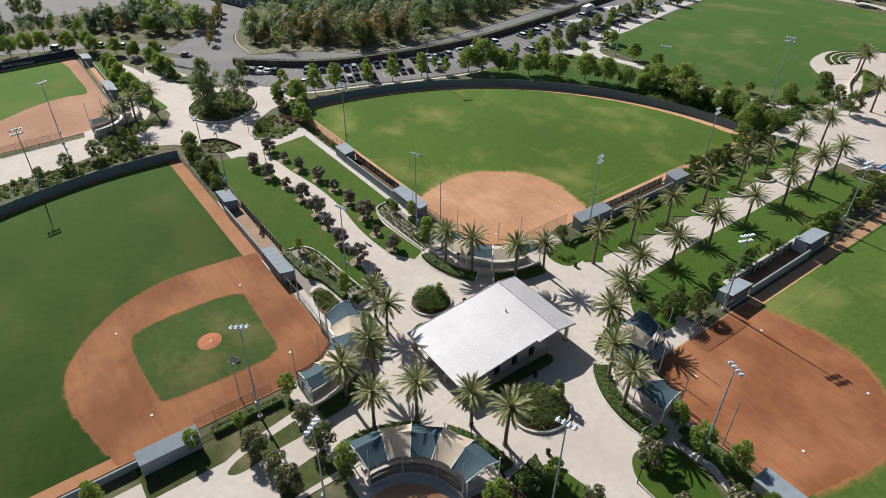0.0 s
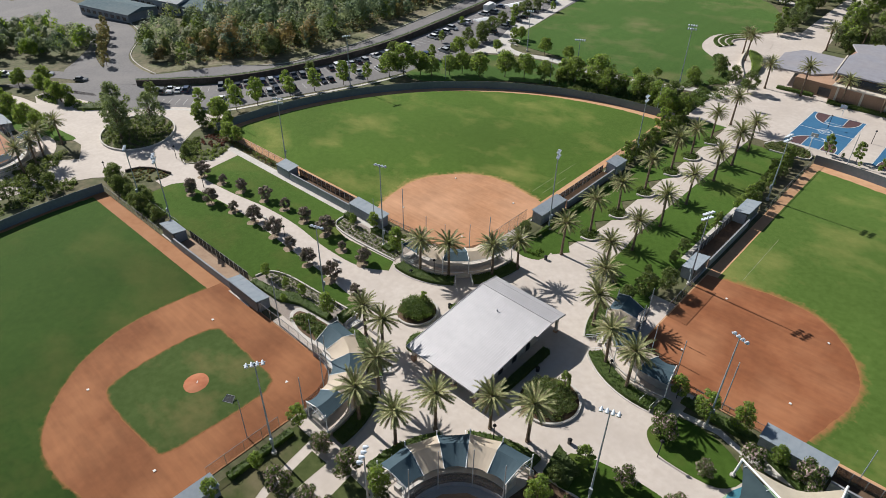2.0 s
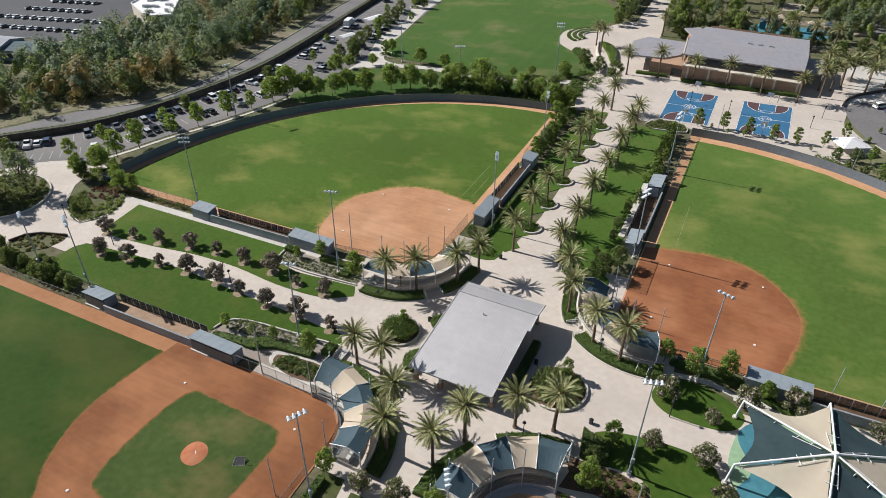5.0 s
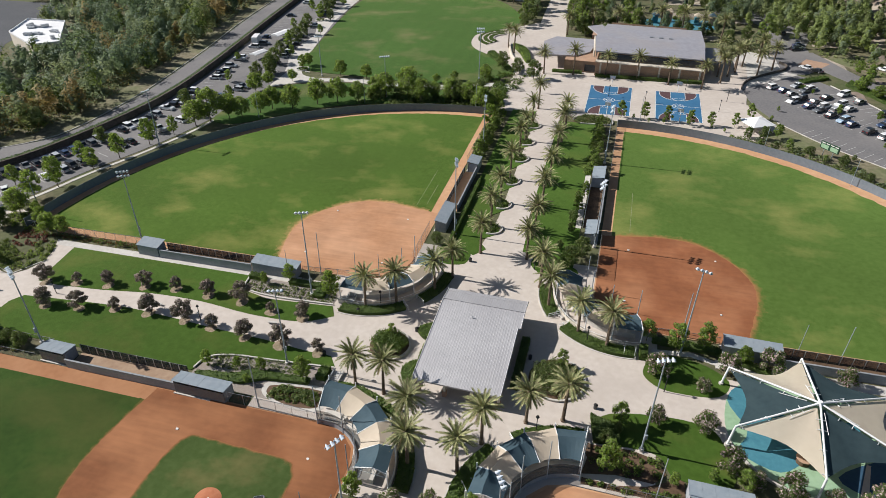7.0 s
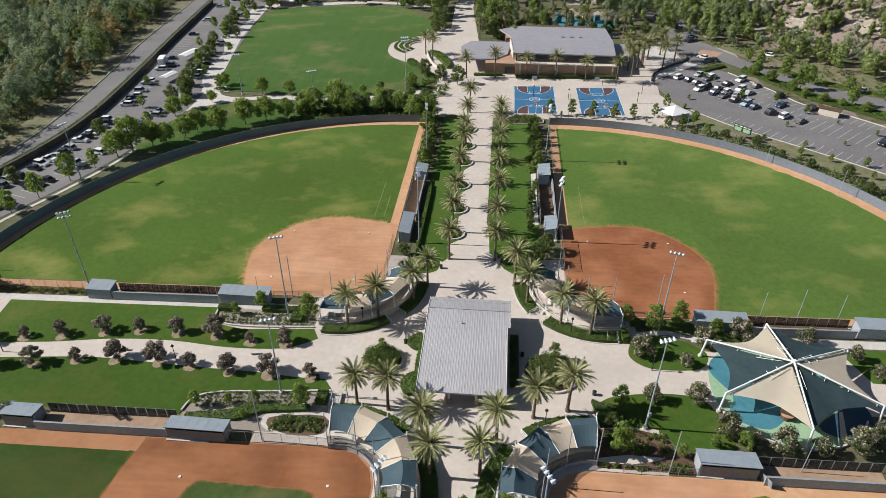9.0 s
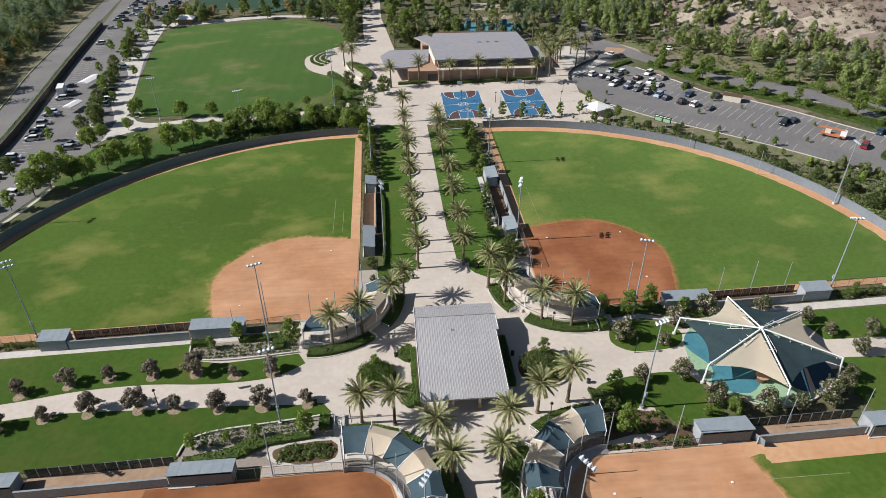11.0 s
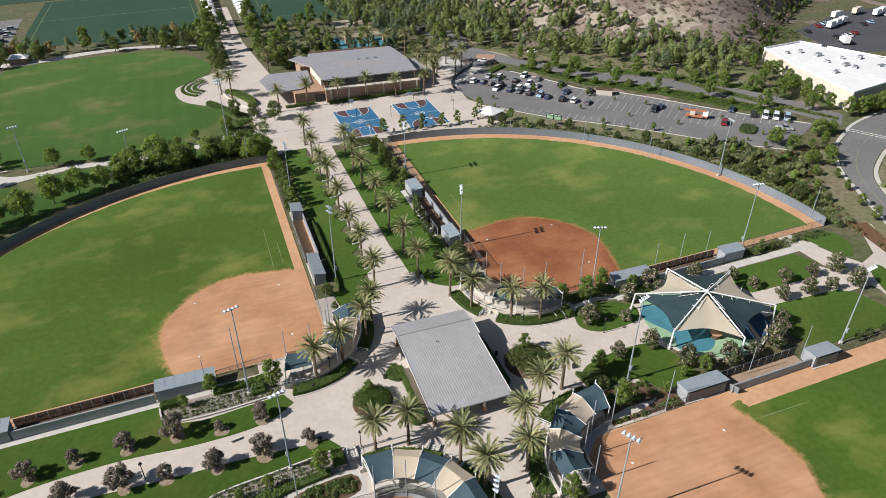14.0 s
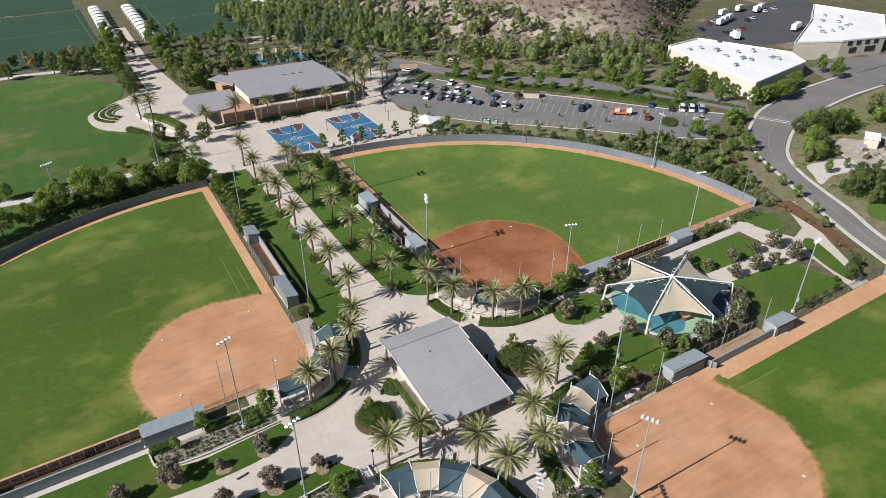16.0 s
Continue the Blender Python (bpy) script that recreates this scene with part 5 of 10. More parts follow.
PALM = Plant("date_palm", "palm tree", "date palms", [palm_meshes(1, 7.6), palm_meshes(2, 7.9), palm_meshes(3, 7.3)])
TREE = Plant("tree", "tree", "young green trees", [tree_meshes(s, 7.2, 1.95, 1.3, 26, 52, 0.225, (M_LEAF, M_LEAFOLIVE), 0.3, 0.11, puff=0.9) for s in (11, 12, 13)])
OAK = Plant("dark_tree", "tree", "dark evergreen trees", [tree_meshes(s, 7.4, 2.9, 1.0, 30, 52, 0.25, (M_LEAFDARK, M_LEAFOLIVE), 0.35, 0.16, puff=0.82) for s in (21, 22, 23)])
TALL = Plant("tall_evergreen", "tree", "tall evergreens", [tree_meshes(s, 14.0, 4.2, 1.6, 62, 42, 0.27, (M_HAZEGREY, M_LEAFDARK), 0.4, 0.26, 0.9, 0.8, 1, 0.6) for s in (31, 32)])
SLIM = Plant("slender_tree", "tree", "slender green trees", [tree_meshes(s, 6.2, 1.5, 0.7, 16, 80, 0.19, (M_LEAFOLIVE, M_LEAF), 0.5, 0.08) for s in (41, 42, 43)])
MYRTLE = Plant("crepe_myrtle", "small tree", "crepe myrtles", [tree_meshes(s, 2.9, 1.3, 0.5, 15, 85, 0.15, (M_MYRTLE, M_BLOSSOM), 0.12, 0.07, 0.3, 0.75, 4) for s in (51, 52, 53)])
BLOOM = Plant("flowering_shrub", "shrub", "pale flowering shrubs", [tree_meshes(s, 2.9, 1.25, 0.5, 15, 90, 0.13, (M_LEAFDARK, M_BLOSSOM), 0.3, 0.07, 0.3, 0.75, 4) for s in (61, 62)])
ROUND = Plant("tree", "tree", "round-crowned trees", [tree_meshes(s, 6.4, 2.55, 1.5, 24, 80, 0.23, (M_LEAF, M_LEAFOLIVE), 0.38, 0.12) for s in (91, 92, 93)])
GOLD = Plant("autumn_tree", "tree", "turning trees", [tree_meshes(s, 8.0, 2.1, 1.6, 20, 90, 0.19, (M_LEAFGOLD, M_LEAFOLIVE), 0.35, 0.14) for s in (71, 72)])


def hedge(name, outline, height, label, material=M_HEDGE, density=16, leaf=0.13, ragged=0.12):
    """A clipped hedge: a solid heart, and leaves over its top and sides."""
    xs, ys = [p[0] for p in outline], [p[1] for p in outline]
    cx, cy = sum(xs) / len(xs), sum(ys) / len(ys)
    rng = np.random.default_rng(int(abs(cx * 7 + cy * 13) * 10) % 99991)
    ob = thing(name, label, "hedge", Matrix.Translation((cx, cy, G(cx, cy))))
    local = [(x - cx, y - cy) for x, y in outline]
    part("heart", Shape().prism(local, -0.1, lambda x, y: G(cx + x, cy + y) - G(cx, cy) + height - 0.15), M_LEAFDARK, ob)
    c, n = [], []
    poly = np.array(local)
    x0, y0, x1, y1 = *poly.min(0), *poly.max(0)
    pts = rng.uniform((x0, y0), (x1, y1), size=(int((x1 - x0) * (y1 - y0) * density) + 10, 2))
    inside = np.zeros(len(pts), bool)
    j = len(poly) - 1
    for i in range(len(poly)):
        xi, yi, xj, yj = *poly[i], *poly[j]
        with np.errstate(divide="ignore", invalid="ignore"):
            hit = ((yi > pts[:, 1]) != (yj > pts[:, 1])) & (pts[:, 0] < (xj - xi) * (pts[:, 1] - yi) / (yj - yi) + xi)
        inside ^= hit
        j = i
    for x, y in pts[inside]:
        c.append((x, y, G(cx + x, cy + y) - G(cx, cy) + height - 0.12 + rng.uniform(0, ragged * 2)))
        n.append((rng.normal(0, 0.5), rng.normal(0, 0.5), 1))
    for i in range(len(local)):
        (xa, ya), (xb, yb) = local[i], local[(i + 1) % len(local)]
        d = math.hypot(xb - xa, yb - ya)
        for k in range(int(d * height * density)):
            t, h = rng.uniform(), rng.uniform(0.05, 1)
            x, y = xa + (xb - xa) * t, ya + (yb - ya) * t
            nx, ny = (yb - ya) / (d + 1e-6), -(xb - xa) / (d + 1e-6)
            c.append((x + nx * rng.uniform(-0.05, ragged), y + ny * rng.uniform(-0.05, ragged), G(cx + x, cy + y) - G(cx, cy) + height * h))
            n.append((nx + rng.normal(0, 0.5), ny + rng.normal(0, 0.5), 0.5 + rng.normal(0, 0.4)))
    part("foliage", leaf_faces("foliage", c, n, leaf * rng.uniform(0.7, 1.4, len(c)), 0.7, (material,)), None, ob)
    return ob


def shrubs(name, spots, size, material, label, seed, per=40, leaf=0.11):
    """Ground-cover shrubs too many to count, as one mesh."""
    rng = np.random.default_rng(seed)
    cs = [(x, y, G(x, y) + s * 0.45) for (x, y), s in ((p, size * rng.uniform(0.7, 1.3)) for p in spots)]
    c, n = clumps(rng, cs, [size * rng.uniform(0.7, 1.25) for _ in cs], per, 0.75)
    me = leaf_faces(name, c, n, leaf * rng.uniform(0.7, 1.4, len(c)), 0.7, material if isinstance(material, tuple) else (material,), (rng.uniform(size=len(c)) < 0.3).astype(int) if isinstance(material, tuple) else None)
    return tagged(new(name, me), label, "shrubs", "", "stuff")


def scatter(seed, n, x0, y0, x1, y1, keep=None):
    rng = np.random.default_rng(seed)
    out = []
    while len(out) < n:
        x, y = rng.uniform(x0, x1), rng.uniform(y0, y1)
        if keep is None or keep(x, y):
            out.append((x, y))
    return out


rng = random.Random(5)
# palms round the plaza and along the promenade
PLAZA_PALMS = [(-19.9, 5.2), (-14.1, 7.6), (-7.7, 13.6), (-5.3, 18.8), (13.3, 20.0), (15.9, 14.0), (22.4, 7.6), (27.9, 5.0), (-13.9, -15.0), (-8.3, -15.9), (-1.6, -22.9), (0.3, -28.8), (10.4, -22.0), (8.0, -28.2), (16.5, -16.1), (22.3, -14.2)]
for i, (x, y) in enumerate(PLAZA_PALMS):
    PALM.put(x, y, i, rng.uniform(0.94, 1.06), rng.uniform(0, 360), "tall date palm in a hedged bed of the plaza")
for i, y in enumerate((29.3, 40.5, 52.2, 64.8, 78.3, 89.3, 101.5, 114.5)):
    PALM.put(-1.6, y, i, rng.uniform(0.98, 1.1), rng.uniform(0, 360), "tall date palm in a round planter by the promenade")
for i, y in enumerate((29.3, 40.4, 52.6, 65.2, 80.0, 90.8, 101.0)):
    PALM.put(8.9, y, i + 1, rng.uniform(0.98, 1.1), rng.uniform(0, 360), "tall date palm on the lawn by the promenade")
for i, (x, y) in enumerate(((17.5, 148.5), (28.5, 148.0), (39.5, 145.5), (50.5, 143.5), (57.0, 150.5), (63.0, 163.0), (-4.8, 148.0), (6.0, 148.6), (-23.5, 176), (-20, 169.5), (60, 158), (66, 170), (72, 176), (56.5, 157), (63, 166), (58, 172), (70, 160), (76, 168))):
    PALM.put(x, y, i, rng.uniform(1.0, 1.15), rng.uniform(0, 360), "tall date palm in front of the hall")
for i, (x, y) in enumerate(((-129, -34.6), (-134.4, -27.5), (-140.2, -20.5), (-131.5, -30.5))):
    PALM.put(x, y, i, rng.uniform(0.95, 1.05), rng.uniform(0, 360), "tall date palm beside the forecourt")

for i, (x, y) in enumerate(((-2, 198), (8, 203), (18, 206), (27, 204), (36, 207), (45, 205), (53, 202), (60, 197))):
    PALM.put(x, y, i, 1.05 + 0.04 * (i % 3), i * 71, "tall date palm behind the hall")

# crepe myrtles on the lawns
M_MULCH = mat("pale bark mulch", (0.19, 0.145, 0.10), (0.36, 0.28, 0.21), 3.0, 0.6, (0.11, 0.12, 0.05), 0.5, 0.95, bump=0.5)
for i, (x, y) in enumerate(((-84.3, -1.7), (-77.1, -0.9), (-69.0, 0.7), (-61.8, 1.4), (-53.8, 1.3), (-45.7, 1.2), (-38.4, -0.4), (-31.0, -0.4), (-77.8, -8.9), (-70.1, -7.4), (-62.5, -6.7), (-54.1, -6.9), (-47.5, -7.5), (-39.6, -8.5), (-32.0, -8.5), (-24.0, -8.9), (-85.6, -9.8), (-91.6, -3.2))):
    MYRTLE.put(x, y, i, rng.uniform(1.05, 1.24) if i not in (0, 6) else 0.82, rng.uniform(0, 360), "dusky crepe myrtle with mulch on the lawn")
    sheet("mulch", arc(x + 0.3, y - 0.6, 1.25, 0, 330, 13, 0.6), 0.068, M_MULCH, "pale worn mulch round a small tree", "mulch")
for i, (x, y) in enumerate(((77.3, -3.2), (85.2, -3.8), (92.8, -4.2), (99.1, -5.0), (80.1, -8.4), (86.9, -9.2), (92.9, -10.0), (98.8, -11.0), (73.8, -14.7), (36.9, 0.4), (44.6, -2.0), (44.4, -10.6), (36.8, -10.6), (47.8, -17.5), (51.0, -19.6), (55.6, -20.0), (61.2, -20.2), (67.2, -19.4), (70.6, -17.6), (49.0, 3.6), (75.0, 1.5), (56, 5.6), (68, 5.6), (1.3, -44.7), (6.5, -43.4), (6.3, -36.3), (0.4, -36.1), (10.2, -43))):
    BLOOM.put(x, y, i, rng.uniform(1.0, 1.35), rng.uniform(0, 360), "flowering crepe myrtle with pale pink blossom")

# trees in beds round the plaza
for i, (x, y, s) in enumerate(((-27.9, 6.3, 0.95), (35.0, 8.6, 0.72), (40.2, 7.2, 0.9), (45.0, 8.8, 0.9), (51.6, 6.4, 0.85), (31.2, -12.8, 0.78), (29.8, -22.2, 0.95), (49.3, -20.6, 0.85), (45.1, -20.0, 0.42), (39.5, -22.4, 0.45), (-44.0, 7.4, 0.6), (-39.0, 9.4, 0.7), (-42.2, -17.2, 0.55), (-31.8, -16.0, 0.6), (-36.5, -16.4, 0.4), (-23.4, -16.2, 0.8), (-32.8, -19.6, 0.45), (12.0, -35.4, 0.85), (-5.9, -36.0, 0.75), (-4.1, -44.8, 0.75), (-4.6, -52.0, 0.7), (-3.0, -66.0, 0.8), (9.5, -52, 0.7))):
    TREE.put(x, y, i, s, rng.uniform(0, 360), "young bright green tree in a planted bed")
for i, (x, y, s) in enumerate(((16.5, 24.5, 0.55), (18.5, 28.5, 0.75), (20.5, 33.0, 0.7), (15.5, 35.0, 0.6), (17.0, 47, 0.6), (17.2, 42.5, 0.55), (-11.8, 24.8, 0.55), (-12.2, 30.5, 0.6), (29.4, -17.0, 0.6), (31.0, -14.4, 0.5), (13.5, -36, 0.5))):
    OAK.put(x, y, i, s, rng.uniform(0, 360), "dark leafy tree in a planted bed")

# screens of trees beside the promenade and behind the outfield fences
for i in range(11):
    (SLIM, OAK)[i % 2].put(-12.6 + rng.uniform(-0.8, 0.8), 74 + i * 3.3, i, rng.uniform(0.8, 1.05) * (1, 0.66)[i % 2], rng.uniform(0, 360), "leafy tree in a close screen by the fence")
for i in range(12):
    (SLIM, OAK)[i % 2].put(19.6 + rng.uniform(-1.3, 1.3), 74 + i * 2.7, i, rng.uniform(0.8, 1.1) * (1, 0.64)[i % 2], rng.uniform(0, 360), "leafy tree in a close screen by the fence")
for i in range(3):
    SLIM.put(18.0 + rng.uniform(-0.8, 0.8), 52 + i * 3.6, i, rng.uniform(0.6, 0.8), rng.uniform(0, 360), "slender tree in a close screen by the fence")
for i, (x, y, k) in enumerate(((-95.6, 87, 0.95), (-91.4, 91.6, 0.9), (-89, 95.5, 0.95), (-82.1, 96.8, 1.0), (-75.6, 102.6, 1.05), (-69.1, 104.9, 0.9), (-62.7, 107.8, 0.85), (-99.5, 85.5, 1.0), (-104.2, 81.6, 1.15), (-107, 77.6, 1.0), (-47, 114.6, 1.4), (-57.6, 113, 1.0), (-31.8, 115, 1.1), (-25.2, 113.6, 1.1), (-19.5, 108.5, 1.0), (-15, 110.5, 1.05), (-38, 116, 0.8))):
    ROUND.put(x, y, i, k * rng.uniform(0.95, 1.08) * (1.2 if i < 10 else 1.0), rng.uniform(0, 360), "round leafy green tree behind the outfield fence")
for i, (x, y) in enumerate(((-110, 70), (-113, 62), (-116, 52), (-118.6, 44), (-121, 33), (-122, 26), (-121.5, 18.8), (-120.5, 12.6), (-14.2, 96.6))):
    TREE.put(x, y, i, rng.uniform(0.85, 1.2), rng.uniform(0, 360), "leafy green tree behind the outfield fence")
for i in range(9):
    OAK.put(-60 + i * 4.6 + rng.uniform(-1, 1), 112.6 + i * 0.3 + rng.uniform(-0.8, 1), i, rng.uniform(0.5, 0.68), rng.uniform(0, 360), "dark leafy tree behind the outfield fence")
for i, (x, y, k) in enumerate(((-102.5, 108.5, 1.1), (-101, 115.4, 0.8), (-78.7, 130, 0.95), (-68.3, 129.8, 0.75), (-41.3, 130.6, 0.65), (-55.4, 131.4, 0.45), (-96, 138.6, 0.7), (-94.6, 121.4, 0.85), (-35.5, 134, 0.6), (-24.5, 137.5, 0.8))):
    ROUND.put(x, y, i, k, rng.uniform(0, 360), "leafy tree beside the footpath and park lawn")
for i in range(26):
    a = radians(2 + i * 2.6)
    r = 92.5 + rng.uniform(0, 4.5)
    (OAK if i % 2 else SLIM).put(24 + r * math.cos(a), 16 + r * math.sin(a), i, rng.uniform(0.5, 0.8), rng.uniform(0, 360), "scrubby tree behind the outfield fence")
for i, (x, y) in enumerate(((66, 105), (70, 106.8), (72, 99.5), (76.6, 97.5), (95, 86), (101.8, 82), (104.3, 75), (108.8, 72), (115.4, 65), (115.4, 56), (117.5, 49), (118, 40), (118, 33.6), (120, 29.5), (118, 22.3), (116, 9), (134, 53.6), (139.4, 50.4), (135.5, 43), (129, 47), (126, 55), (122, 60), (110, 79), (98, 91), (88, 96), (124, 38), (128, 34), (124, 20))):
    (TREE if i % 3 else OAK).put(x, y, i, rng.uniform(0.45, 0.7), rng.uniform(0, 360), "young leafy tree on the planted bank")
for i, (x, y) in enumerate(((87, 7.0), (89.5, 8.0), (92.5, 7.6), (96, 8.6), (100, 8.2), (106, 10), (-90, 12.4), (-84, 12.2), (-97, 12.5), (102, -23.5), (104, -22), (107, -21), (95, -24.2), (91, -24.4), (87, -24.5), (84, -24.6), (98.5, -22))):
    (SLIM if i < 9 else OAK).put(x, y, i, rng.uniform(0.4, 0.6), rng.uniform(0, 360), "young tree in a planted strip by the fence")
for i, (x, y) in enumerate(((-113.5, -33), (-117, -42.3), (-115.8, -50.2), (-113.7, -56.8), (-127, -33), (-110, -20.3), (-92.6, -20.4), (-101, -21.4), (-106, -21), (-97, -20.6), (-88, -22), (-83, -21.4), (-80, -21.8), (-91, -22.2))):
    OAK.put(x, y, i, rng.uniform(0.55, 0.85), rng.uniform(0, 360), "dark leafy tree beside the walk")
for i, (x, y) in enumerate(((-153.6, -1.0), (-173.5, -8), (-170.7, -6.5), (-180, -8.5), (-183.6, -22.4), (-169.4, -22.3), (-161.5, -24), (-155, -22), (-149, -20), (-190, -24), (-200, -11), (-134, 20), (-122, 21.5), (-113, 18), (-109, 15), (-101, 13))):
    TREE.put(x, y, i, rng.uniform(0.75, 1.05), rng.uniform(0, 360), "bright green tree beside the forecourt")
for i, (x, y, s) in enumerate(((-130.4, -7.4, 0.95), (-137.0, -4.8, 1.08), (-127.6, 1.4, 0.95))):
    TALL.put(x, y, i, s, rng.uniform(0, 360), "tall dark evergreen in the planted circle")
for i, (x, y, s) in enumerate(((-21, 150, 0.9), (-14.5, 146, 0.8), (-7.6, 141.4, 0.95), (-22, 205, 0.9), (-20, 215, 1.0), (4, 200, 1.1), (7, 206, 1.0), (10, 212, 1.2), (3, 214, 1.0), (2, 224, 1.1), (14, 196, 1.0), (-23, 232, 1.1), (-27, 244, 1.1), (-36, 262, 1.2), (-42, 266, 1.2), (-48, 264, 1.1), (-98, 258, 1.2), (-112, 256, 1.1), (-32, 258, 1.1))):
    OAK.put(x, y, i, s, rng.uniform(0, 360), "dark leafy tree in the park")
for i in range(22):
    (TALL, SLIM, OAK)[i % 3].put(-21.5 - rng.uniform(0, 2) if i % 2 else -3.6 + rng.uniform(0, 3), 206 + i * 4.2, i, rng.uniform(0.85, 1.15) * (0.6, 1.5, 0.9)[i % 3], rng.uniform(0, 360), "leafy tree lining the far promenade")
for i, (x, y) in enumerate(((-47.8, 258), (-43.5, 251), (-38.7, 251), (-34.4, 246), (-26.5, 249), (-22.2, 238), (-19.6, 226), (-79, 267), (-66, 259), (-19.5, 281), (-1, 252), (0, 218.7), (-1, 209), (3, 205), (6, 197), (3.3, 266), (8, 272), (13.3, 261), (21.6, 264), (30, 267), (37, 263), (31.4, 208), (22, 212), (16, 206), (37.7, 206), (43.9, 210), (54.9, 205), (63.7, 238.5), (68, 232), (62.3, 192), (71.9, 189), (10, 230), (6, 240), (14, 245), (22, 248), (70, 202), (60, 214), (26, 202), (47, 200), (75, 182), (76, 196), (100, 204))):
    (TALL, SLIM, OAK)[i % 3].put(x, y, i, rng.uniform(0.9, 1.2) * (0.66, 1.35, 0.85)[i % 3], rng.uniform(0, 360), "tall leafy tree near the hall")

for i, (x, y, k) in enumerate(((-41.4, 111.9, 1.5), (-29.3, 115.0, 1.2), (-21.9, 117.0, 1.2), (-54.6, 113.0, 1.25))):
    (ROUND if i % 3 == 0 else OAK).put(x, y, i, k * 0.85, i * 90, "large leafy tree behind the outfield fence")
shrubs("bank_shrubs", scatter(671, 230, -62, 106, -15, 124, lambda x, y: y > 16.5 + math.sqrt(max(0, 94.5 ** 2 - (x + 22) ** 2)) and y < 116.5 + 0.12 * (x + 62)), 0.95, (M_LEAFDARK, M_LEAFOLIVE), "dark shrubs packed behind the outfield fence", 672, 50, 0.19)
shrubs("bank_shrubs", scatter(673, 60, -22, 121, -13, 133, lambda x, y: abs(x + 17 + 0.2 * (y - 126)) < 2.6), 0.9, (M_LEAFDARK, M_HEDGE), "dark shrub bed beside the footpath", 674, 50, 0.18)
# hedges and planters
for (cx, cy, a0, a1, cut, wide) in ((-22.4, 19.6, -100, 2, -44, 17.2), (30.8, 20.6, 178, 280, 220, 17.4), (-15.5, -33.0, -4, 96, 40, 17.4), (25.2, -33.2, 86, 184, 134, 17.6)):
    for b0, b1 in ((a0 + 2, cut - 7), (cut + 7, a1 - 2)):
        hedge("hedge", arc(cx, cy, 15.0, b0, b1, 14) + arc(cx, cy, wide, b1, b0, 14), 0.8, "clipped green hedge round the seating wall")
        low_wall("bed_kerb", arc(cx, cy, wide + 0.25, b0, b1, 14), 0.22, 0.14, M_WHITECONC, "low pale concrete kerb of a hedge bed", "kerb")


def stair_rail(x0, y0, x1, y1):
    """A white tube handrail beside a short flight."""
    h = thing("handrail", "white steel handrail beside the short steps", "handrail", at(x0, y0), "handrails of the plaza steps")
    dx, dy = x1 - x0, y1 - y0
    dz = G(x1, y1) - G(x0, y0)
    part("rail", Shape().tube((0, 0, 1.0), (dx, dy, dz + 1.0), 0.06, n=6), M_WHITE, h)
    part("mid_rail", Shape().tube((0, 0, 0.55), (dx, dy, dz + 0.55), 0.045, n=6), M_WHITE, h)
    for k in (0.0, 0.5, 1.0):
        part("post", Shape().tube((dx * k, dy * k, dz * k), (dx * k, dy * k, dz * k + 1.0), 0.05, n=6), M_WHITE, h)


for cx, cy, cut in ((-22.4, 19.6, -44), (30.8, 20.6, 220), (-15.5, -33.0, 40), (25.2, -33.2, 134)):
    for side in (-5.8, 5.8):
        c, s_ = math.cos(radians(cut + side)), math.sin(radians(cut + side))
        stair_rail(cx + 14.9 * c, cy + 14.9 * s_, cx + 17.4 * c, cy + 17.4 * s_)


def planter(cx, cy, r, height, label, mats):
    low_wall("planter_kerb", arc(cx, cy, r, -105, 85, 26), 0.35, 0.42, M_WHITECONC, "round pale concrete planter kerb", "planter")
    sheet("planter_soil", arc(cx, cy, r - 0.2, 0, 350, 28), 0.2, M_BROWN, "dark soil in a round planter", "soil", thick=0.3)
    g = np.random.default_rng(int(cx * 10 + 500))
    pts, rad = [], []
    for i in range(44):
        a, d = i * 2.4, (r - 0.95) * math.sqrt((i + 0.5) / 44)
        pts.append((d * math.cos(a), d * math.sin(a), height * (0.85 - 0.5 * (d / r) ** 2)))
        rad.append(g.uniform(0.8, 1.15))
    c, n = clumps(g, pts, rad, 230, 0.7)
    ob = thing("round_shrub", label, "shrub", at(cx, cy))
    part("foliage", leaf_faces("foliage", c, n, 0.095 * g.uniform(0.7, 1.4, len(c)), 0.7, mats, (g.uniform(size=len(c)) < 0.4).astype(int)), None, ob)
    part("stem", Shape().tube((0, 0, 0), (0, 0, height * 0.8), 0.3, 0.1, 7), M_BARK, ob)


planter(-11.4, -4.3, 3.95, 2.0, "dense round shrub filling a round planter", (M_LEAFDARK, M_HEDGE))
planter(20.0, -5.4, 5.0, 1.7, "dense low shrubs filling a round planter", (M_LEAFDARK, M_LEAFOLIVE))
SLIM.put(20.6, -2.0, 1, 0.7, 20, "slender young tree rising from a round planter")
SLIM.put(-11.6, -2.2, 2, 0.62, 80, "slender young tree rising from a round planter")
for y in PLANTERS:
    low_wall("planter_kerb", arc(-1.1, y - 0.9, 2.45, -112, 42, 18), 0.3, 0.42, M_WHITECONC, "curved concrete planter kerb round a palm", "planter")
    shrubs("planter_shrubs", [(-1.35 + 1.75 * math.sqrt((k + 0.5) / 26) * math.cos(k * 2.4), y - 0.8 + 1.85 * math.sqrt((k + 0.5) / 26) * math.sin(k * 2.4)) for k in range(26)], 0.62, (M_LEAFDARK, M_HEDGE), "dark clipped shrubs round the foot of a palm", int(y * 10), 75, 0.12)
shrubs("bed_shrubs", scatter(182, 10, -7.7, 24.5, -4.7, 27.5), 0.55, M_HEDGE, "low green shrubs in a palm bed", 26)
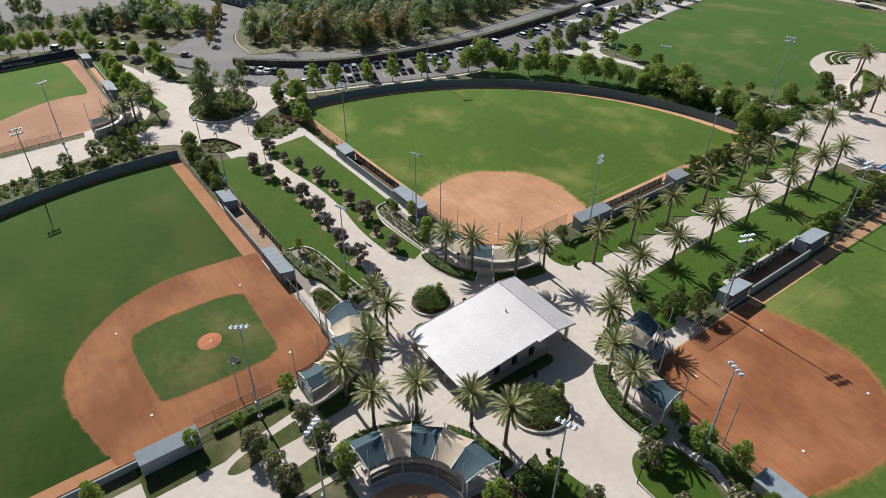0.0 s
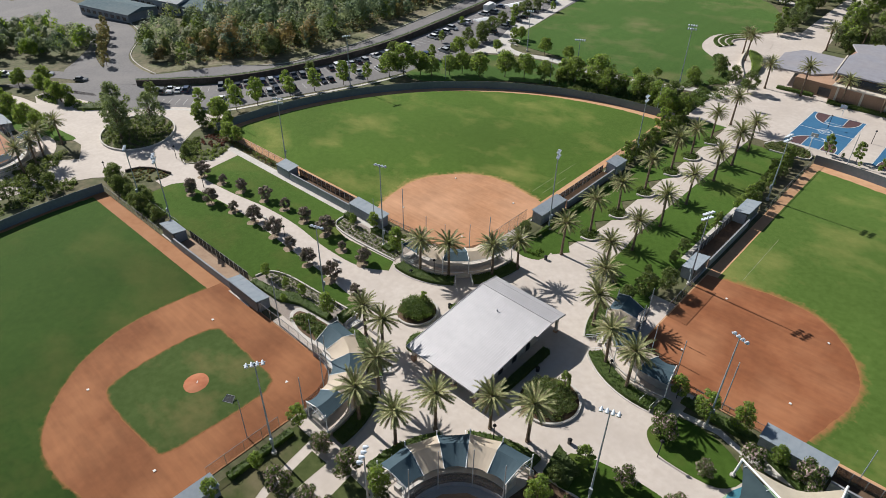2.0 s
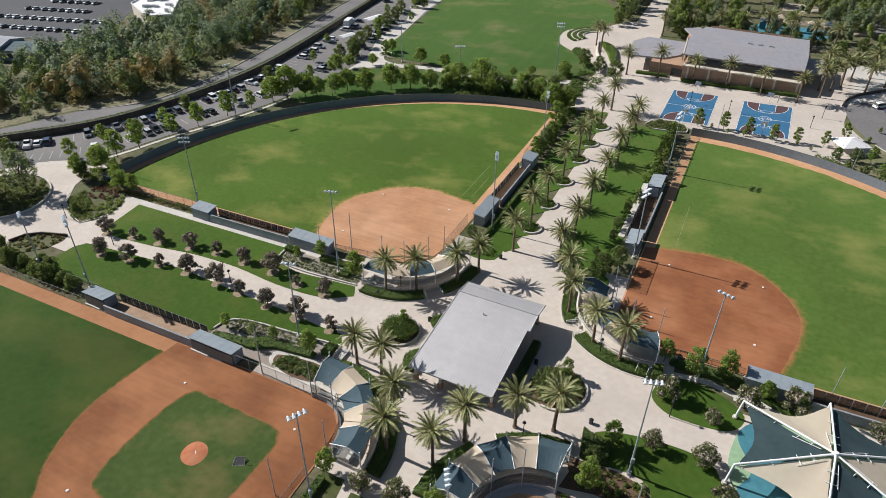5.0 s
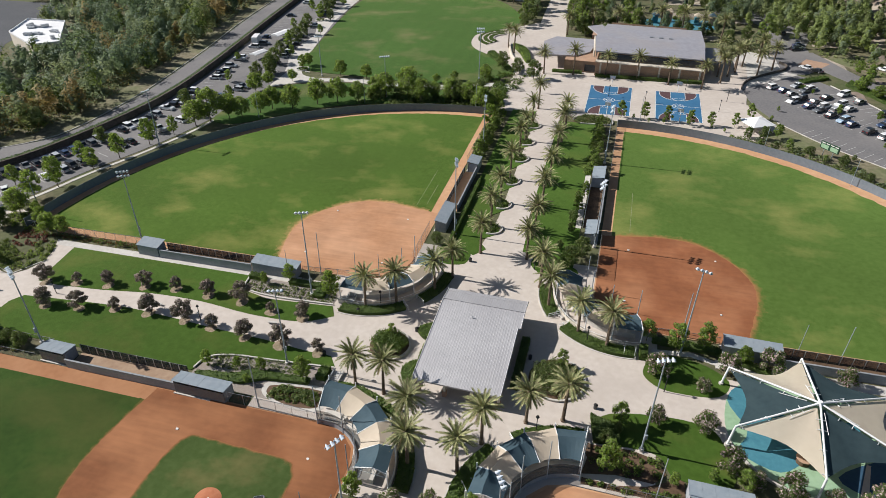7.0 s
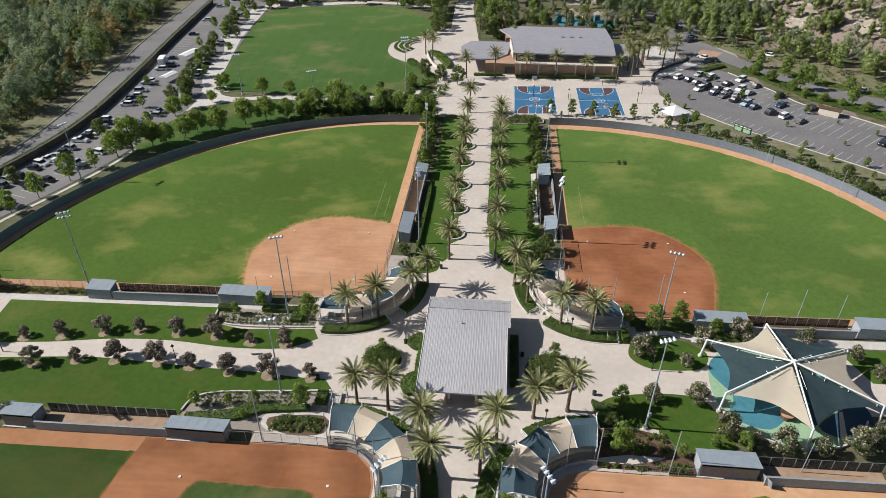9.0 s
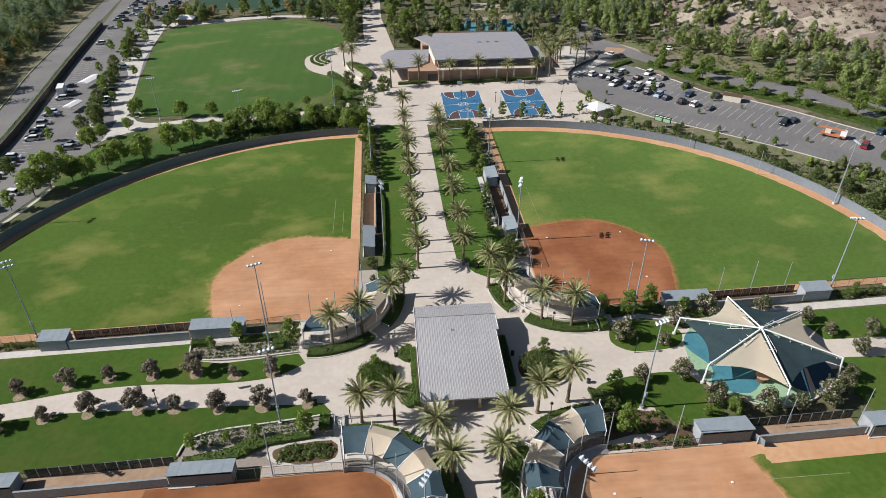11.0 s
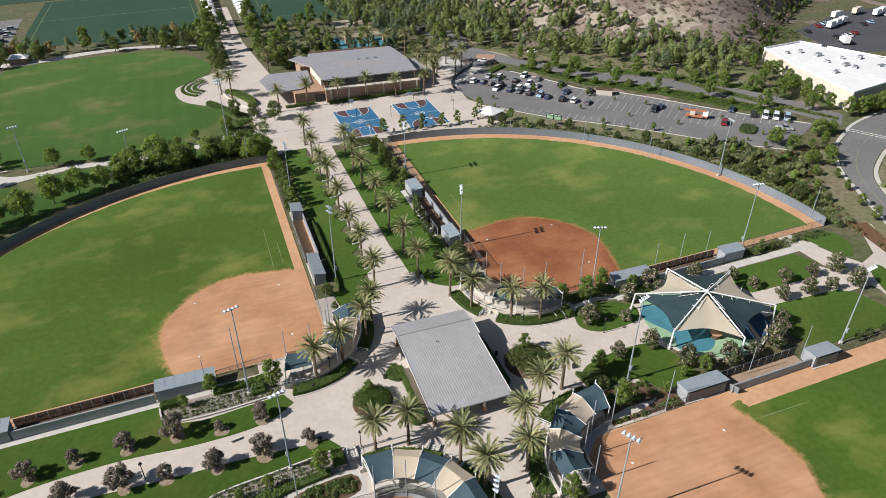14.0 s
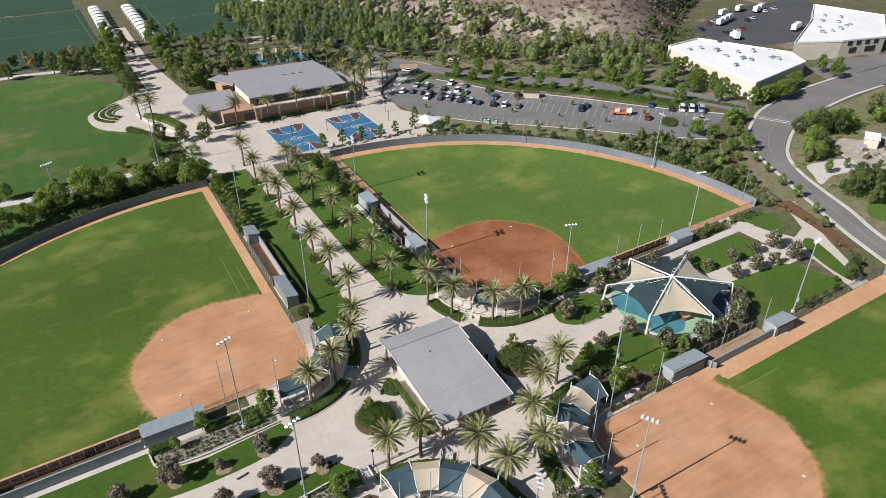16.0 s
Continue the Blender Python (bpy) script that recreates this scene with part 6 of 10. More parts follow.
hedge("hedge", rect(-6.3, -48.6, -5.2, -37.4), 1.0, "clipped hedge along the wire fence")
hedge("hedge", rect(-4.8, -12.6, -3.9, 1.8), 1.3, "clipped hedge along the pavilion wall")
# darker leaves than the west hedge, painted in for the pavilion's shadow
hedge("hedge", rect(12.6, -9.5, 14.0, 3.2), 1.2, "clipped hedge in darker leaves for the pavilion's shadow", M_LEAFDARK)
hedge("hedge", rounded([(-7.4, 1.0), (-5.0, 3.2), (-4.2, 1.0), (-5.2, -1.2)], 4), 0.9, "bright shrub bed beside the pavilion")
hedge("hedge", rounded([(-7.0, -9.6), (-5.0, -7.4), (-4.6, -12.0), (-6.0, -12.4)], 4), 0.9, "bright shrub bed beside the pavilion")
# palm bed on each side of the promenade's mouth
sheet("soil", rounded([(10.2, 27.5), (14.5, 23.5), (19.5, 23.5), (20, 28), (12, 31.5)], 4), 0.065, M_LAWN, "lawn corner at the promenade mouth", "lawn")
sheet("soil", rounded([(-4.4, 30.5), (-4.0, 24.5), (-9.8, 24.0), (-10.5, 31)], 4), 0.065, M_LAWN, "lawn corner at the promenade mouth", "lawn")
hedge("hedge", rounded([(-9.6, 33), (-9.0, 35), (-8.8, 60), (-9.6, 60)], 2), 1.1, "long hedge behind the bullpen")
# rockery beds
low_wall("bed_kerb", rounded([(-48.2, 8.6), (-47.6, 5.4), (-44.5, 4.0), (-38, 3.6), (-26.6, 4.2)], 4, False), 0.3, 0.35, M_WHITECONC, "curved pale kerb of a planted bed", "kerb")
sheet("soil", [(-48, 8.8), (-47.4, 5.4), (-44.5, 4.2), (-38, 3.8), (-26.6, 4.4), (-26.6, 9.2)], 0.05, M_GRAVEL, "pale gravel of a planted bed", "soil")
shrubs("bed_shrubs", [(-46.5 + i * 0.95 + rng.uniform(-0.2, 0.2), 4.7 + r * 0.9 + rng.uniform(-0.15, 0.15)) for r in range(4) for i in range(21)], 0.46, (M_LEAFDARK, M_LEAFOLIVE), "rows of small grey-green shrubs in mulch", 81, 44)
hedge("hedge", rect(-48.0, 8.0, -44.8, 9.4), 1.2, "clipped green hedge at the dugout end")
hedge("hedge", rect(-38.6, 8.2, -31.5, 9.6), 1.0, "clipped green hedge behind the dugout")
hedge("hedge", rect(-31.8, 5.4, -29.6, 9.8), 0.9, "clipped green hedge behind the seating")
low_wall("bed_kerb", rounded([(-44.3, -18.6), (-43.2, -15.6), (-39, -14.0), (-30, -13.3), (-19.2, -12.4)], 4, False), 0.3, 0.35, M_WHITECONC, "curved pale kerb of a planted bed", "kerb")
sheet("soil", [(-44, -19), (-43, -15.7), (-39, -14.2), (-30, -13.5), (-19.2, -12.6), (-18, -22.5), (-44, -21.5)], 0.05, M_GRAVEL, "pale gravel of a planted bed", "soil")
shrubs("bed_shrubs", [(-42 + i * 0.95 + rng.uniform(-0.2, 0.2), -17.2 + r * 0.95 + i * 0.055 + rng.uniform(-0.15, 0.15)) for r in range(4) for i in range(20)], 0.46, (M_LEAFDARK, M_LEAFOLIVE), "rows of small grey-green shrubs in mulch", 82, 44)
hedge("hedge", rect(-21.2, -15.8, -19.4, -13.0), 1.3, "clipped green hedge beside the steps")
hedge("hedge", [(-43, -19.4), (-36, -18.4), (-33, -16.6), (-22, -16.2), (-22, -17.4), (-30, -18.2), (-34, -20.2), (-43, -20.6)], 0.8, "clipped green hedge behind the rockery bed")
sheet("pavement", rounded([(-29.6, -20.0), (-28.2, -18.0), (-18.6, -17.4), (-17.4, -22.2), (-23, -23.0), (-27.8, -21.8)], 4), 0.06, M_WHITECONC, "pale looping concrete path round a small bed", "path")
sheet("soil", rounded([(-28.6, -20.0), (-27.4, -18.7), (-19.0, -18.1), (-18.2, -21.7), (-23, -22.5), (-27.4, -21.4)], 3), 0.075, M_BROWN, "dark mulch inside a looping path", "soil")
shrubs("bed_shrubs", scatter(681, 75, -27.4, -21.6, -18.8, -18.7), 0.5, (M_LEAFDARK, M_LEAFOLIVE), "low planting inside a looping path", 682, 60, 0.14)
hedge("hedge", rect(33.8, 3.2, 35.2, 6.4), 1.4, "clipped green hedge beside the steps")
hedge("hedge", [(36, 9.4), (47, 9.4), (56, 5.2), (56, 4.0), (47, 7.6), (36, 8.0)], 0.9, "clipped green hedge below the dugout")
sheet("pavement", [(36, 6.6), (43, 7.4), (50, 5.0), (50, 4.2), (43, 6.2), (36, 5.6)], 0.055, M_WHITECONC, "pale curving path through a planted bed", "path")
hedge("hedge", [(26.5, -12.0), (31, -13.5), (31.5, -17), (27.5, -17.5)], 0.9, "dark shrub bed beside the seating", M_LEAFDARK)
# corner beds of the forecourt
BED_E = [(-101.4, -3.2), (-107.6, -1.2), (-113.5, 2.3), (-118.9, 9.1), (-122.7, 19.3), (-113.2, 18.8), (-104.0, 14.0), (-100.9, 10.3), (-97.8, 2.9)]


def within(x, y, ring):
    """Whether a point lies inside a closed ring."""
    hit = False
    for (xa, ya), (xb, yb) in zip(ring, ring[1:] + ring[:1]):
        if (ya > y) != (yb > y) and x < xa + (y - ya) / (yb - ya) * (xb - xa):
            hit = not hit
    return hit


sheet("soil", rounded(BED_E, 2), 0.07, M_EARTH, "dry mulch of a corner bed", "soil")
low_wall("bed_kerb", [(-97.8, 2.9), (-101.4, -3.2), (-107.6, -1.2), (-113.5, 2.3), (-118.9, 9.1), (-122.7, 19.3)], 0.25, 0.16, M_WHITECONC, "low pale kerb of a corner bed", "kerb")
shrubs("bed_shrubs", scatter(641, 70, -114, -2, -99, 12, lambda x, y: within(x, y, BED_E) and y < 5 - 0.5 * (x + 108) and x < -104), 0.8, (M_LEAFDARK, M_LEAFOLIVE), "dark shrubs in a corner bed", 642, 60, 0.16)
shrubs("bed_shrubs", scatter(643, 46, -114, 5, -103, 14, lambda x, y: math.hypot((x + 108) / 4.6, (y - 9.8) / 3.2) < 1), 0.5, (M_RED, M_MYRTLE), "reddish ground cover in a corner bed", 644, 50, 0.14)
shrubs("bed_shrubs", scatter(645, 50, -105, -2, -97, 10, lambda x, y: within(x, y, BED_E) and x > -105), 0.6, (M_LEAFOLIVE, M_LEAF), "olive green shrubs in a corner bed", 646, 60, 0.15)
shrubs("bed_shrubs", scatter(647, 40, -122, 8, -108, 19, lambda x, y: within(x, y, BED_E) and y > 13), 0.7, (M_LEAFDARK, M_LEAF), "dark shrubs in a corner bed", 648, 55, 0.16)
for i, (x, y, k) in enumerate(((-118.4, 12.4, 0.75), (-119.2, 18.2, 1.15), (-105.2, 13.2, 0.85), (-106.6, -0.1, 0.55))):
    (OAK if i % 3 == 0 else ROUND).put(x, y, i, k, i * 100, "leafy tree in a corner bed of the forecourt")
BED_S = [(-109.6, -16.0), (-108.4, -12.6), (-105.4, -10.4), (-99.0, -8.5), (-98.8, -12.7), (-101.4, -16.0), (-105.0, -18.6)]
sheet("soil", rounded(BED_S, 2), 0.07, M_EARTH, "dry mulch of a leaf-shaped bed", "soil")
low_wall("bed_wall", [(-109.6, -16.0), (-108.4, -12.6), (-105.4, -10.4), (-99.0, -8.5)], 0.3, 0.7, M_DARKSTONE, "low dark stone wall round a leaf-shaped bed", "wall")
shrubs("bed_shrubs", scatter(661, 60, -109, -18, -99, -9, lambda x, y: within(x, y, BED_S)), 0.42, (M_LEAFOLIVE, M_RED), "low olive and red planting in a leaf-shaped bed", 662, 60, 0.13)
shrubs("bed_shrubs", scatter(663, 120, -110, -24, -80, -17, lambda x, y: abs(y + 20.6 + 0.04 * (x + 95)) < 1.9 and not within(x, y, BED_S)), 0.85, (M_LEAFDARK, M_LEAFOLIVE), "dark shrubs along the wire fence", 664, 60, 0.17)
for i, (x, y, k) in enumerate(((-104.8, -20.2, 1.0), (-107.4, -19.6, 0.85), (-92.6, -19.2, 0.8), (-89.4, -19.4, 0.75))):
    OAK.put(x, y, i, k, i * 100, "dark leafy tree beside the walk")
hedge("hedge", [(-166.2, -5.3), (-157.5, 1.9), (-154.4, -0.2), (-162.4, -7.4)], 0.9, "dark clipped hedge at the edge of the forecourt", M_LEAFDARK)
# curved bed at the head of the promenade lawn
BED_N = [(10.5, 108.2), (12.8, 111.4), (16.2, 112.6), (20.7, 111.9), (22.7, 106.4), (15.7, 105.4), (11.9, 105.6)]
sheet("soil", rounded(BED_N, 3), 0.08, M_BROWN, "dark mulch of a curved bed", "soil")
low_wall("bed_kerb", rounded(BED_N, 3)[:18], 0.3, 0.4, M_WHITECONC, "curved pale kerb of a planted bed", "kerb")
shrubs("bed_shrubs", scatter(665, 95, 11, 105.6, 22, 112, lambda x, y: within(x, y, BED_N)), 0.65, (M_LEAFOLIVE, M_LEAFDARK), "dark shrubs in a curved bed", 666, 60, 0.15)
def oval(k, n=40):
    """A point ring of the planted oval in the forecourt, k its size."""
    out = []
    for i in range(n):
        p, q = 12.8 * k * math.cos(2 * math.pi * i / n), 10.4 * k * math.sin(2 * math.pi * i / n)
        out.append((-131.0 - 0.95 * p + 0.30 * q, -2.2 + 0.30 * p + 0.95 * q))
    return out


sheet("soil", oval(0.985), 0.12, M_EARTH, "planted earth of the round forecourt bed", "soil", thick=0.2)
low_wall("planter_kerb", oval(1.0) + oval(1.0)[:1], 0.4, 0.5, M_WHITECONC, "large round concrete planter kerb", "planter")
shrubs("bed_shrubs", [oval(0.93 * math.sqrt((k + 0.5) / 120), 120)[(k * 46) % 120] for k in range(120)], 0.9, (M_LEAFDARK, M_LEAFOLIVE), "dense shrubs filling the planted circle", 83, 75, 0.17)
shrubs("fence_shrubs", [(24 + (91 + 5 * rng.random()) * math.cos(radians(a)), 16 + (91 + 5 * rng.random()) * math.sin(radians(a))) for a in range(4, 70) for _ in range(2)], 0.75, (M_LEAFOLIVE, M_LEAF), "shrubs planted outside the outfield fence", 84, 50, 0.18)
shrubs("fence_shrubs", [(-12.8 + rng.uniform(-1.4, 1.4), 72 + i * 0.42) for i in range(90)], 0.8, (M_LEAFDARK, M_LEAF), "shrubs below the screen of trees", 85, 50, 0.16)
shrubs("fence_shrubs", [(18.6 + rng.uniform(-1.2, 1.2), 72 + i * 0.45) for i in range(76)], 0.8, (M_LEAFDARK, M_LEAF), "shrubs below the screen of trees", 86, 50, 0.16)
shrubs("fence_shrubs", [(-112 + i * 0.34, 12.4 + rng.uniform(-0.8, 0.8)) for i in range(100)], 0.55, (M_LEAFDARK, M_RED), "mixed shrubs along the wire fence", 87, 40)
shrubs("fence_shrubs", [(86 + i * 0.26, 8.6 + rng.uniform(-1.2, 1.2)) for i in range(95)], 0.55, (M_LEAFDARK, M_LEAFOLIVE), "mixed shrubs along the wire fence", 88, 40)
shrubs("fence_shrubs", [(-22 + 94.5 * math.cos(radians(a / 3)), 15 + 94.5 * math.sin(radians(a / 3))) for a in range(285, 380)], 1.0, (M_LEAFDARK, M_LEAFOLIVE), "dark shrubs outside the outfield fence", 89, 50, 0.18)
sheet("soil", [(26.3, -24.2), (31.2, -24.5), (35.8, -23.5), (38.5, -22.1), (39.6, -20.6), (41.2, -21.4), (41.2, -25.6), (26.3, -25.4)], 0.066, M_BROWN, "dark mulch strip inside the wire fence", "soil")
shrubs("bed_shrubs", scatter(655, 26, 27, -25.2, 40.6, -23.4, lambda x, y: y < -24.8 + 0.12 * max(0, x - 33)), 0.5, (M_LEAFDARK, M_LEAF), "low dark shrubs along the wire fence", 656, 45, 0.14)
sheet("soil", [(26.2, -23.6), (31.2, -22.6), (36.7, -22.8), (38.6, -20.7), (37.5, -18.4), (33.2, -17.4), (27.4, -17.8), (25.4, -17.4), (26.8, -20.5)], 0.066, M_BROWN, "dark mulch bed behind the seating", "soil")
shrubs("bed_shrubs", scatter(651, 34, 27.2, -22.4, 37.6, -18.2), 0.6, (M_LEAFDARK, M_LEAF), "low dark shrubs in a mulch bed", 652, 45, 0.15)
for i, (x, y) in enumerate(((25, 112.6), (32.1, 113.4), (39, 112.4), (45.6, 110.8), (51.7, 112), (58.7, 112.4), (63.8, 120))):
    SLIM.put(x, y, i, rng.uniform(0.8, 0.98), rng.uniform(0, 360), "slim young tree beside the basketball court")


# ---- floodlights and slim poles ----
def floodlight(x, y, height, turn, heads=4, rows=1):
    """A tapered steel pole with a crossarm of lamp heads; the lamps look along local -y."""
    p = thing("floodlight", "tall grey floodlight pole with a row of lamp heads", "floodlight", at(x, y, turn), "floodlights of the ball fields")
    part("pole", Shape().tube((0, 0, -0.2), (0, 0, height), 0.17, 0.085, 10), M_POLE, p)
    part("pole_base", Shape().tube((0, 0, -0.2), (0, 0, 0.5), 0.42, 0.40, 12), M_WHITECONC, p, "concrete pole base")
    for k in range(rows):
        z = height - 0.25 - k * 1.1
        part("crossarm", Shape().box(0, 0, z - 0.06, heads * 0.72, 0.12, 0.12), M_POLE, p)
        for i in range(heads):
            ox = (i - (heads - 1) / 2) * 0.72
            s = Shape().tube((ox, 0.10, z + 0.10), (ox, -0.35, z - 0.14), 0.17, 0.30, 10).tube((ox, 0.28, z + 0.18), (ox, 0.10, z + 0.10), 0.09, 0.17, 8)
            lamp = part("lamp_head", s, M_LAMP, p, "pale round lamp housing")
    part("ballast_box", Shape().box(0, -0.3, 3.0, 0.5, 0.3, 0.9), M_POLE, p)
    return p


for x, y, h, turn, heads, rows in ((-80.6, 15.2, 18.7, 210, 4, 2), (-32.4, 6.4, 20.0, 200, 4, 1), (41.0, 6.4, 19.0, 160, 4, 1), (34.8, -17.0, 19.5, 20, 4, 1), (80.2, -24.0, 18.3, 10, 4, 1), (85.5, 10.0, 18.1, 170, 4, 1),
                                   (-12.2, 78.8, 17.3, 100, 3, 2), (-9.2, 35.4, 19.6, 110, 3, 2), (-4.6, -41.5, 19.4, 60, 4, 1), (-77.0, -20.0, 17.6, 330, 4, 2), (-25.2, 129.0, 21.0, 20, 4, 2), (22.3, 79.7, 16.8, 260, 4, 2), (23.0, 37.6, 16.8, 250, 4, 2),
                                   (-134.0, -48.2, 18.4, 120, 5, 1), (-54.7, 114.0, 14.4, 30, 5, 1), (16.4, -40.6, 18.0, 300, 4, 1), (-109.5, 62.0, 17.5, 250, 4, 1), (-106.0, -58.0, 17.5, 280, 4, 2), (-86.0, 129, 15, 20, 4, 1), (-28.0, -13.4, 17.0, 200, 4, 1), (107.5, 44.0, 17.5, 80, 4, 1), (-91.0, -20.6, 15.2, 330, 4, 1)):
    floodlight(x, y, h, turn, heads, rows)

slim = Shape().tube((0, 0, -0.1), (0, 0, 9.4), 0.09, 0.07, 8).mesh("slim_pole", M_POLE)
for x, y, s in ((-21.0, 106.6, 1.0), (-28.0, -24.0, 1.2), (-33.7, 13.7, 1.12), (113.0, 15.2, 0.95), (-10.3, -42.6, 0.9), (41.3, 11.4, 1.1), (61.0, 10.9, 0.8), (68.0, 10.9, 0.9), (75.5, 10.9, 0.8), (30.8, 110.6, 0.9), (-114, 19.5, 1.0), (-39.6, 10.2, 0.8), (37.0, -25.6, 1.0), (70, -24.0, 0.8), (57, -24, 0.7), (96.0, 62.0, 0.8), (84.0, 80.5, 0.8), (65.0, 96.5, 0.8), (-105.0, -36.5, 0.6), (-60, 107, 0.9), (-90, 88, 0.9)):
    p = thing("netting_pole", "slim bare grey steel pole by the field", "pole", at(x, y, 0, s), "slim poles of the ball fields")
    part("pole", slim, None, p)
    part("cap", Shape().tube((0, 0, 9.4), (0, 0, 9.5), 0.08, 0.02, 8), M_POLE, p)


def path_lamp(x, y):
    p = thing("path_lamp", "short dark lamp post beside the path", "lamp post", at(x, y), "path lamps")
    part("post", Shape().tube((0, 0, 0), (0, 0, 3.6), 0.09, 0.06, 8), M_RUBBER, p)
    part("shade", Shape().tube((0, 0, 3.6), (0, 0, 3.95), 0.32, 0.12, 10), M_RUBBER, p)
    part("lens", Shape().tube((0, 0, 3.48), (0, 0, 3.6), 0.18, 0.26, 10), M_LAMP, p, "pale glass lens")


for x, y in ((-50.6, -6.6), (-86.0, -6.4), (-16, -13.4), (18.4, -17.6), (24.3, 5.6), (-17, 6.3), (11.2, 26), (38.2, -3.6), (-106.5, -3), (-122, 13.5), (-112, -20), (45.2, 141), (20, 130), (32, 127), (55, 124), (58, 133)):
    path_lamp(x, y)


def bin_(x, y):
    p = thing("litter_bin", "round dark blue-black litter bin on paving", "litter bin", at(x, y), "litter bins")
    part("drum", Shape().tube((0, 0, 0), (0, 0, 0.85), 0.32, 0.36, 12), M_DARK, p)
    part("lid", Shape().tube((0, 0, 0.85), (0, 0, 1.05), 0.38, 0.18, 12), M_RUBBER, p)


for x, y in ((-7.6, 0.8), (14.8, -1.4), (-22.3, -9.6), (27.2, -10.2), (12.0, 27.8), (-3.0, 25.6), (31.6, -12), (-20.8, 3.4)):
    bin_(x, y)


def bench(x, y, turn):
    p = thing("bench", "pale concrete bench beside the path", "bench", at(x, y, turn), "benches")
    part("seat", Shape().box(0, 0, 0.4, 1.8, 0.5, 0.1), M_WHITECONC, p)
    for sx in (-0.6, 0.6):
        part("leg", Shape().box(sx, 0, 0, 0.2, 0.4, 0.4), M_WHITECONC, p)


for x, y, a in ((-36, -4.0, 10), (-62, -4.5, 0), (-28, 122.5, 20), (-60, 121.5, 5), (-93, 131, 0), (-15, 139, 60)):
    bench(x, y, a)


# ---- play canopy ----
def play_canopy():
    cx, cy = 60.0, -6.8
    sheet("play_surface", arc(cx, cy - 0.3, 12.4, 0, 350, 40, 0.8), 0.075, M_PLAYGREEN, "soft green rubber play surface", "play surface")
    sheet("play_surface", rounded([(48.4, -3), (51, -9), (49.4, -13.5), (55, -16), (60, -12), (66, -9), (68, -3), (60, -6), (55, -2), (51, 1)], 4), 0.088, M_PLAYBLUE, "turquoise wave painted across the play surface", "play surface")
    # the deep blue patch paints the canopy's shade on the ground
    sheet("play_surface", rounded([(63.0, -14.8), (68.4, -10.8), (72.0, -9.6), (72.2, -13.2), (69.6, -16.6), (66.0, -17.2)], 3), 0.094, M_PLAYSHADE, "deep blue patch painted for the canopy's shade", "play surface")
    # the pale wedge paints a strip of sunlit concrete beside it
    sheet("pavement", [(67.5, -11.4), (68.1, -11.4), (66.5, -17.4), (65.4, -17.4)], 0.106, M_CONCRETE, "narrow pale wedge painted for sunlit concrete", "path")
    c = thing("play_canopy", "star-shaped tensile canopy of teal and beige cloth", "canopy", at(cx, cy))
    tips = [(-12.0, 7.3), (0.0, 12.4), (12.2, 6.5), (12.3, -6.8), (-0.6, -12.3), (-12.0, -5.6)]
    z_tip, z_top = 4.1, 6.6

    def g(x, y):
        return G(cx + x, cy + y) - G(cx, cy)
    for i in range(6):
        (ax, ay), (bx, by) = tips[i], tips[(i + 1) % 6]
        n = 8
        v = []
        for r in range(n + 1):
            for k in range(n + 1):
                t, u = 0.08 + 0.90 * r / n, k / n
                w = 0.5 + (u - 0.5) * (1 - 0.06 * (1 - t) / t)
                x, y = t * (ax + (bx - ax) * w), t * (ay + (by - ay) * w)
                pull = 1 - (0.21 if i % 2 == 0 else 0.17) * math.sin(math.pi * u) * t ** 2.5
                lift = z_top - 0.25 + (z_tip + 0.05 - z_top) * t - 0.3 * math.sin(math.pi * u) * math.sin(math.pi * t * 0.9) - (0.1 if u in (0, 1) else 0)
                v.append((x * pull, y * pull, lift + g(x, y)))
        s = Shape().add(v, [(r * (n + 1) + k, r * (n + 1) + k + 1, (r + 1) * (n + 1) + k + 1, (r + 1) * (n + 1) + k) for r in range(n) for k in range(n)])
        beige = i % 2 == 0
        part("sail", s, M_BEIGE if beige else M_NIGHTCLOTH, c, "beige shade cloth sail" if beige else "dark teal shade cloth sail", smooth=True)
    for i, (x, y) in enumerate(tips):
        part("beam", Shape().tube((0, 0, z_top), (x, y, z_tip + 0.15 + g(x, y)), 0.16, 0.14, 10), M_WHITE, c, "white steel beam")
        part("post", Shape().tube((x * 1.03, y * 1.03, g(x, y) - 0.2), (x, y, z_tip + 0.2 + g(x, y)), 0.2, 0.17, 10), M_WHITE, c, "white steel post")
        part("footing", Shape().tube((x * 1.03, y * 1.03, g(x, y) - 0.2), (x * 1.03, y * 1.03, g(x, y) + 0.35), 0.4, 0.4, 12), M_WHITECONC, c)
        d = math.hypot(x, y)
        for t in (0.22, 0.36, 0.62, 0.93):
            px, py, pz = x * t, y * t, z_top + (z_tip - z_top) * t + g(x * t, y * t)
            w = 0.75 if t < 0.4 else 0.5
            part("stay", Shape().tube((px - y / d * w, py + x / d * w, pz - 0.25), (px + y / d * w, py - x / d * w, pz - 0.25), 0.055, n=6), M_WHITE, c)
        part("cable", Shape().tube((x * 0.12 - y / d * 0.5, y * 0.12 + x / d * 0.5, z_top - 0.45), (x * 0.40 - y / d * 0.9, y * 0.40 + x / d * 0.9, z_top + (z_tip - z_top) * 0.4 - 0.35 + g(x * 0.4, y * 0.4)), 0.045, n=6), M_WHITE, c)
    part("hub", Shape().tube((0, 0, z_top - 0.4), (0, 0, z_top + 0.35), 0.42, 0.3, 12), M_WHITE, c, "white steel hub")
    climb = thing("play_climber", "timber play house under the canopy", "play equipment", at(cx - 1.6, cy - 6.4))
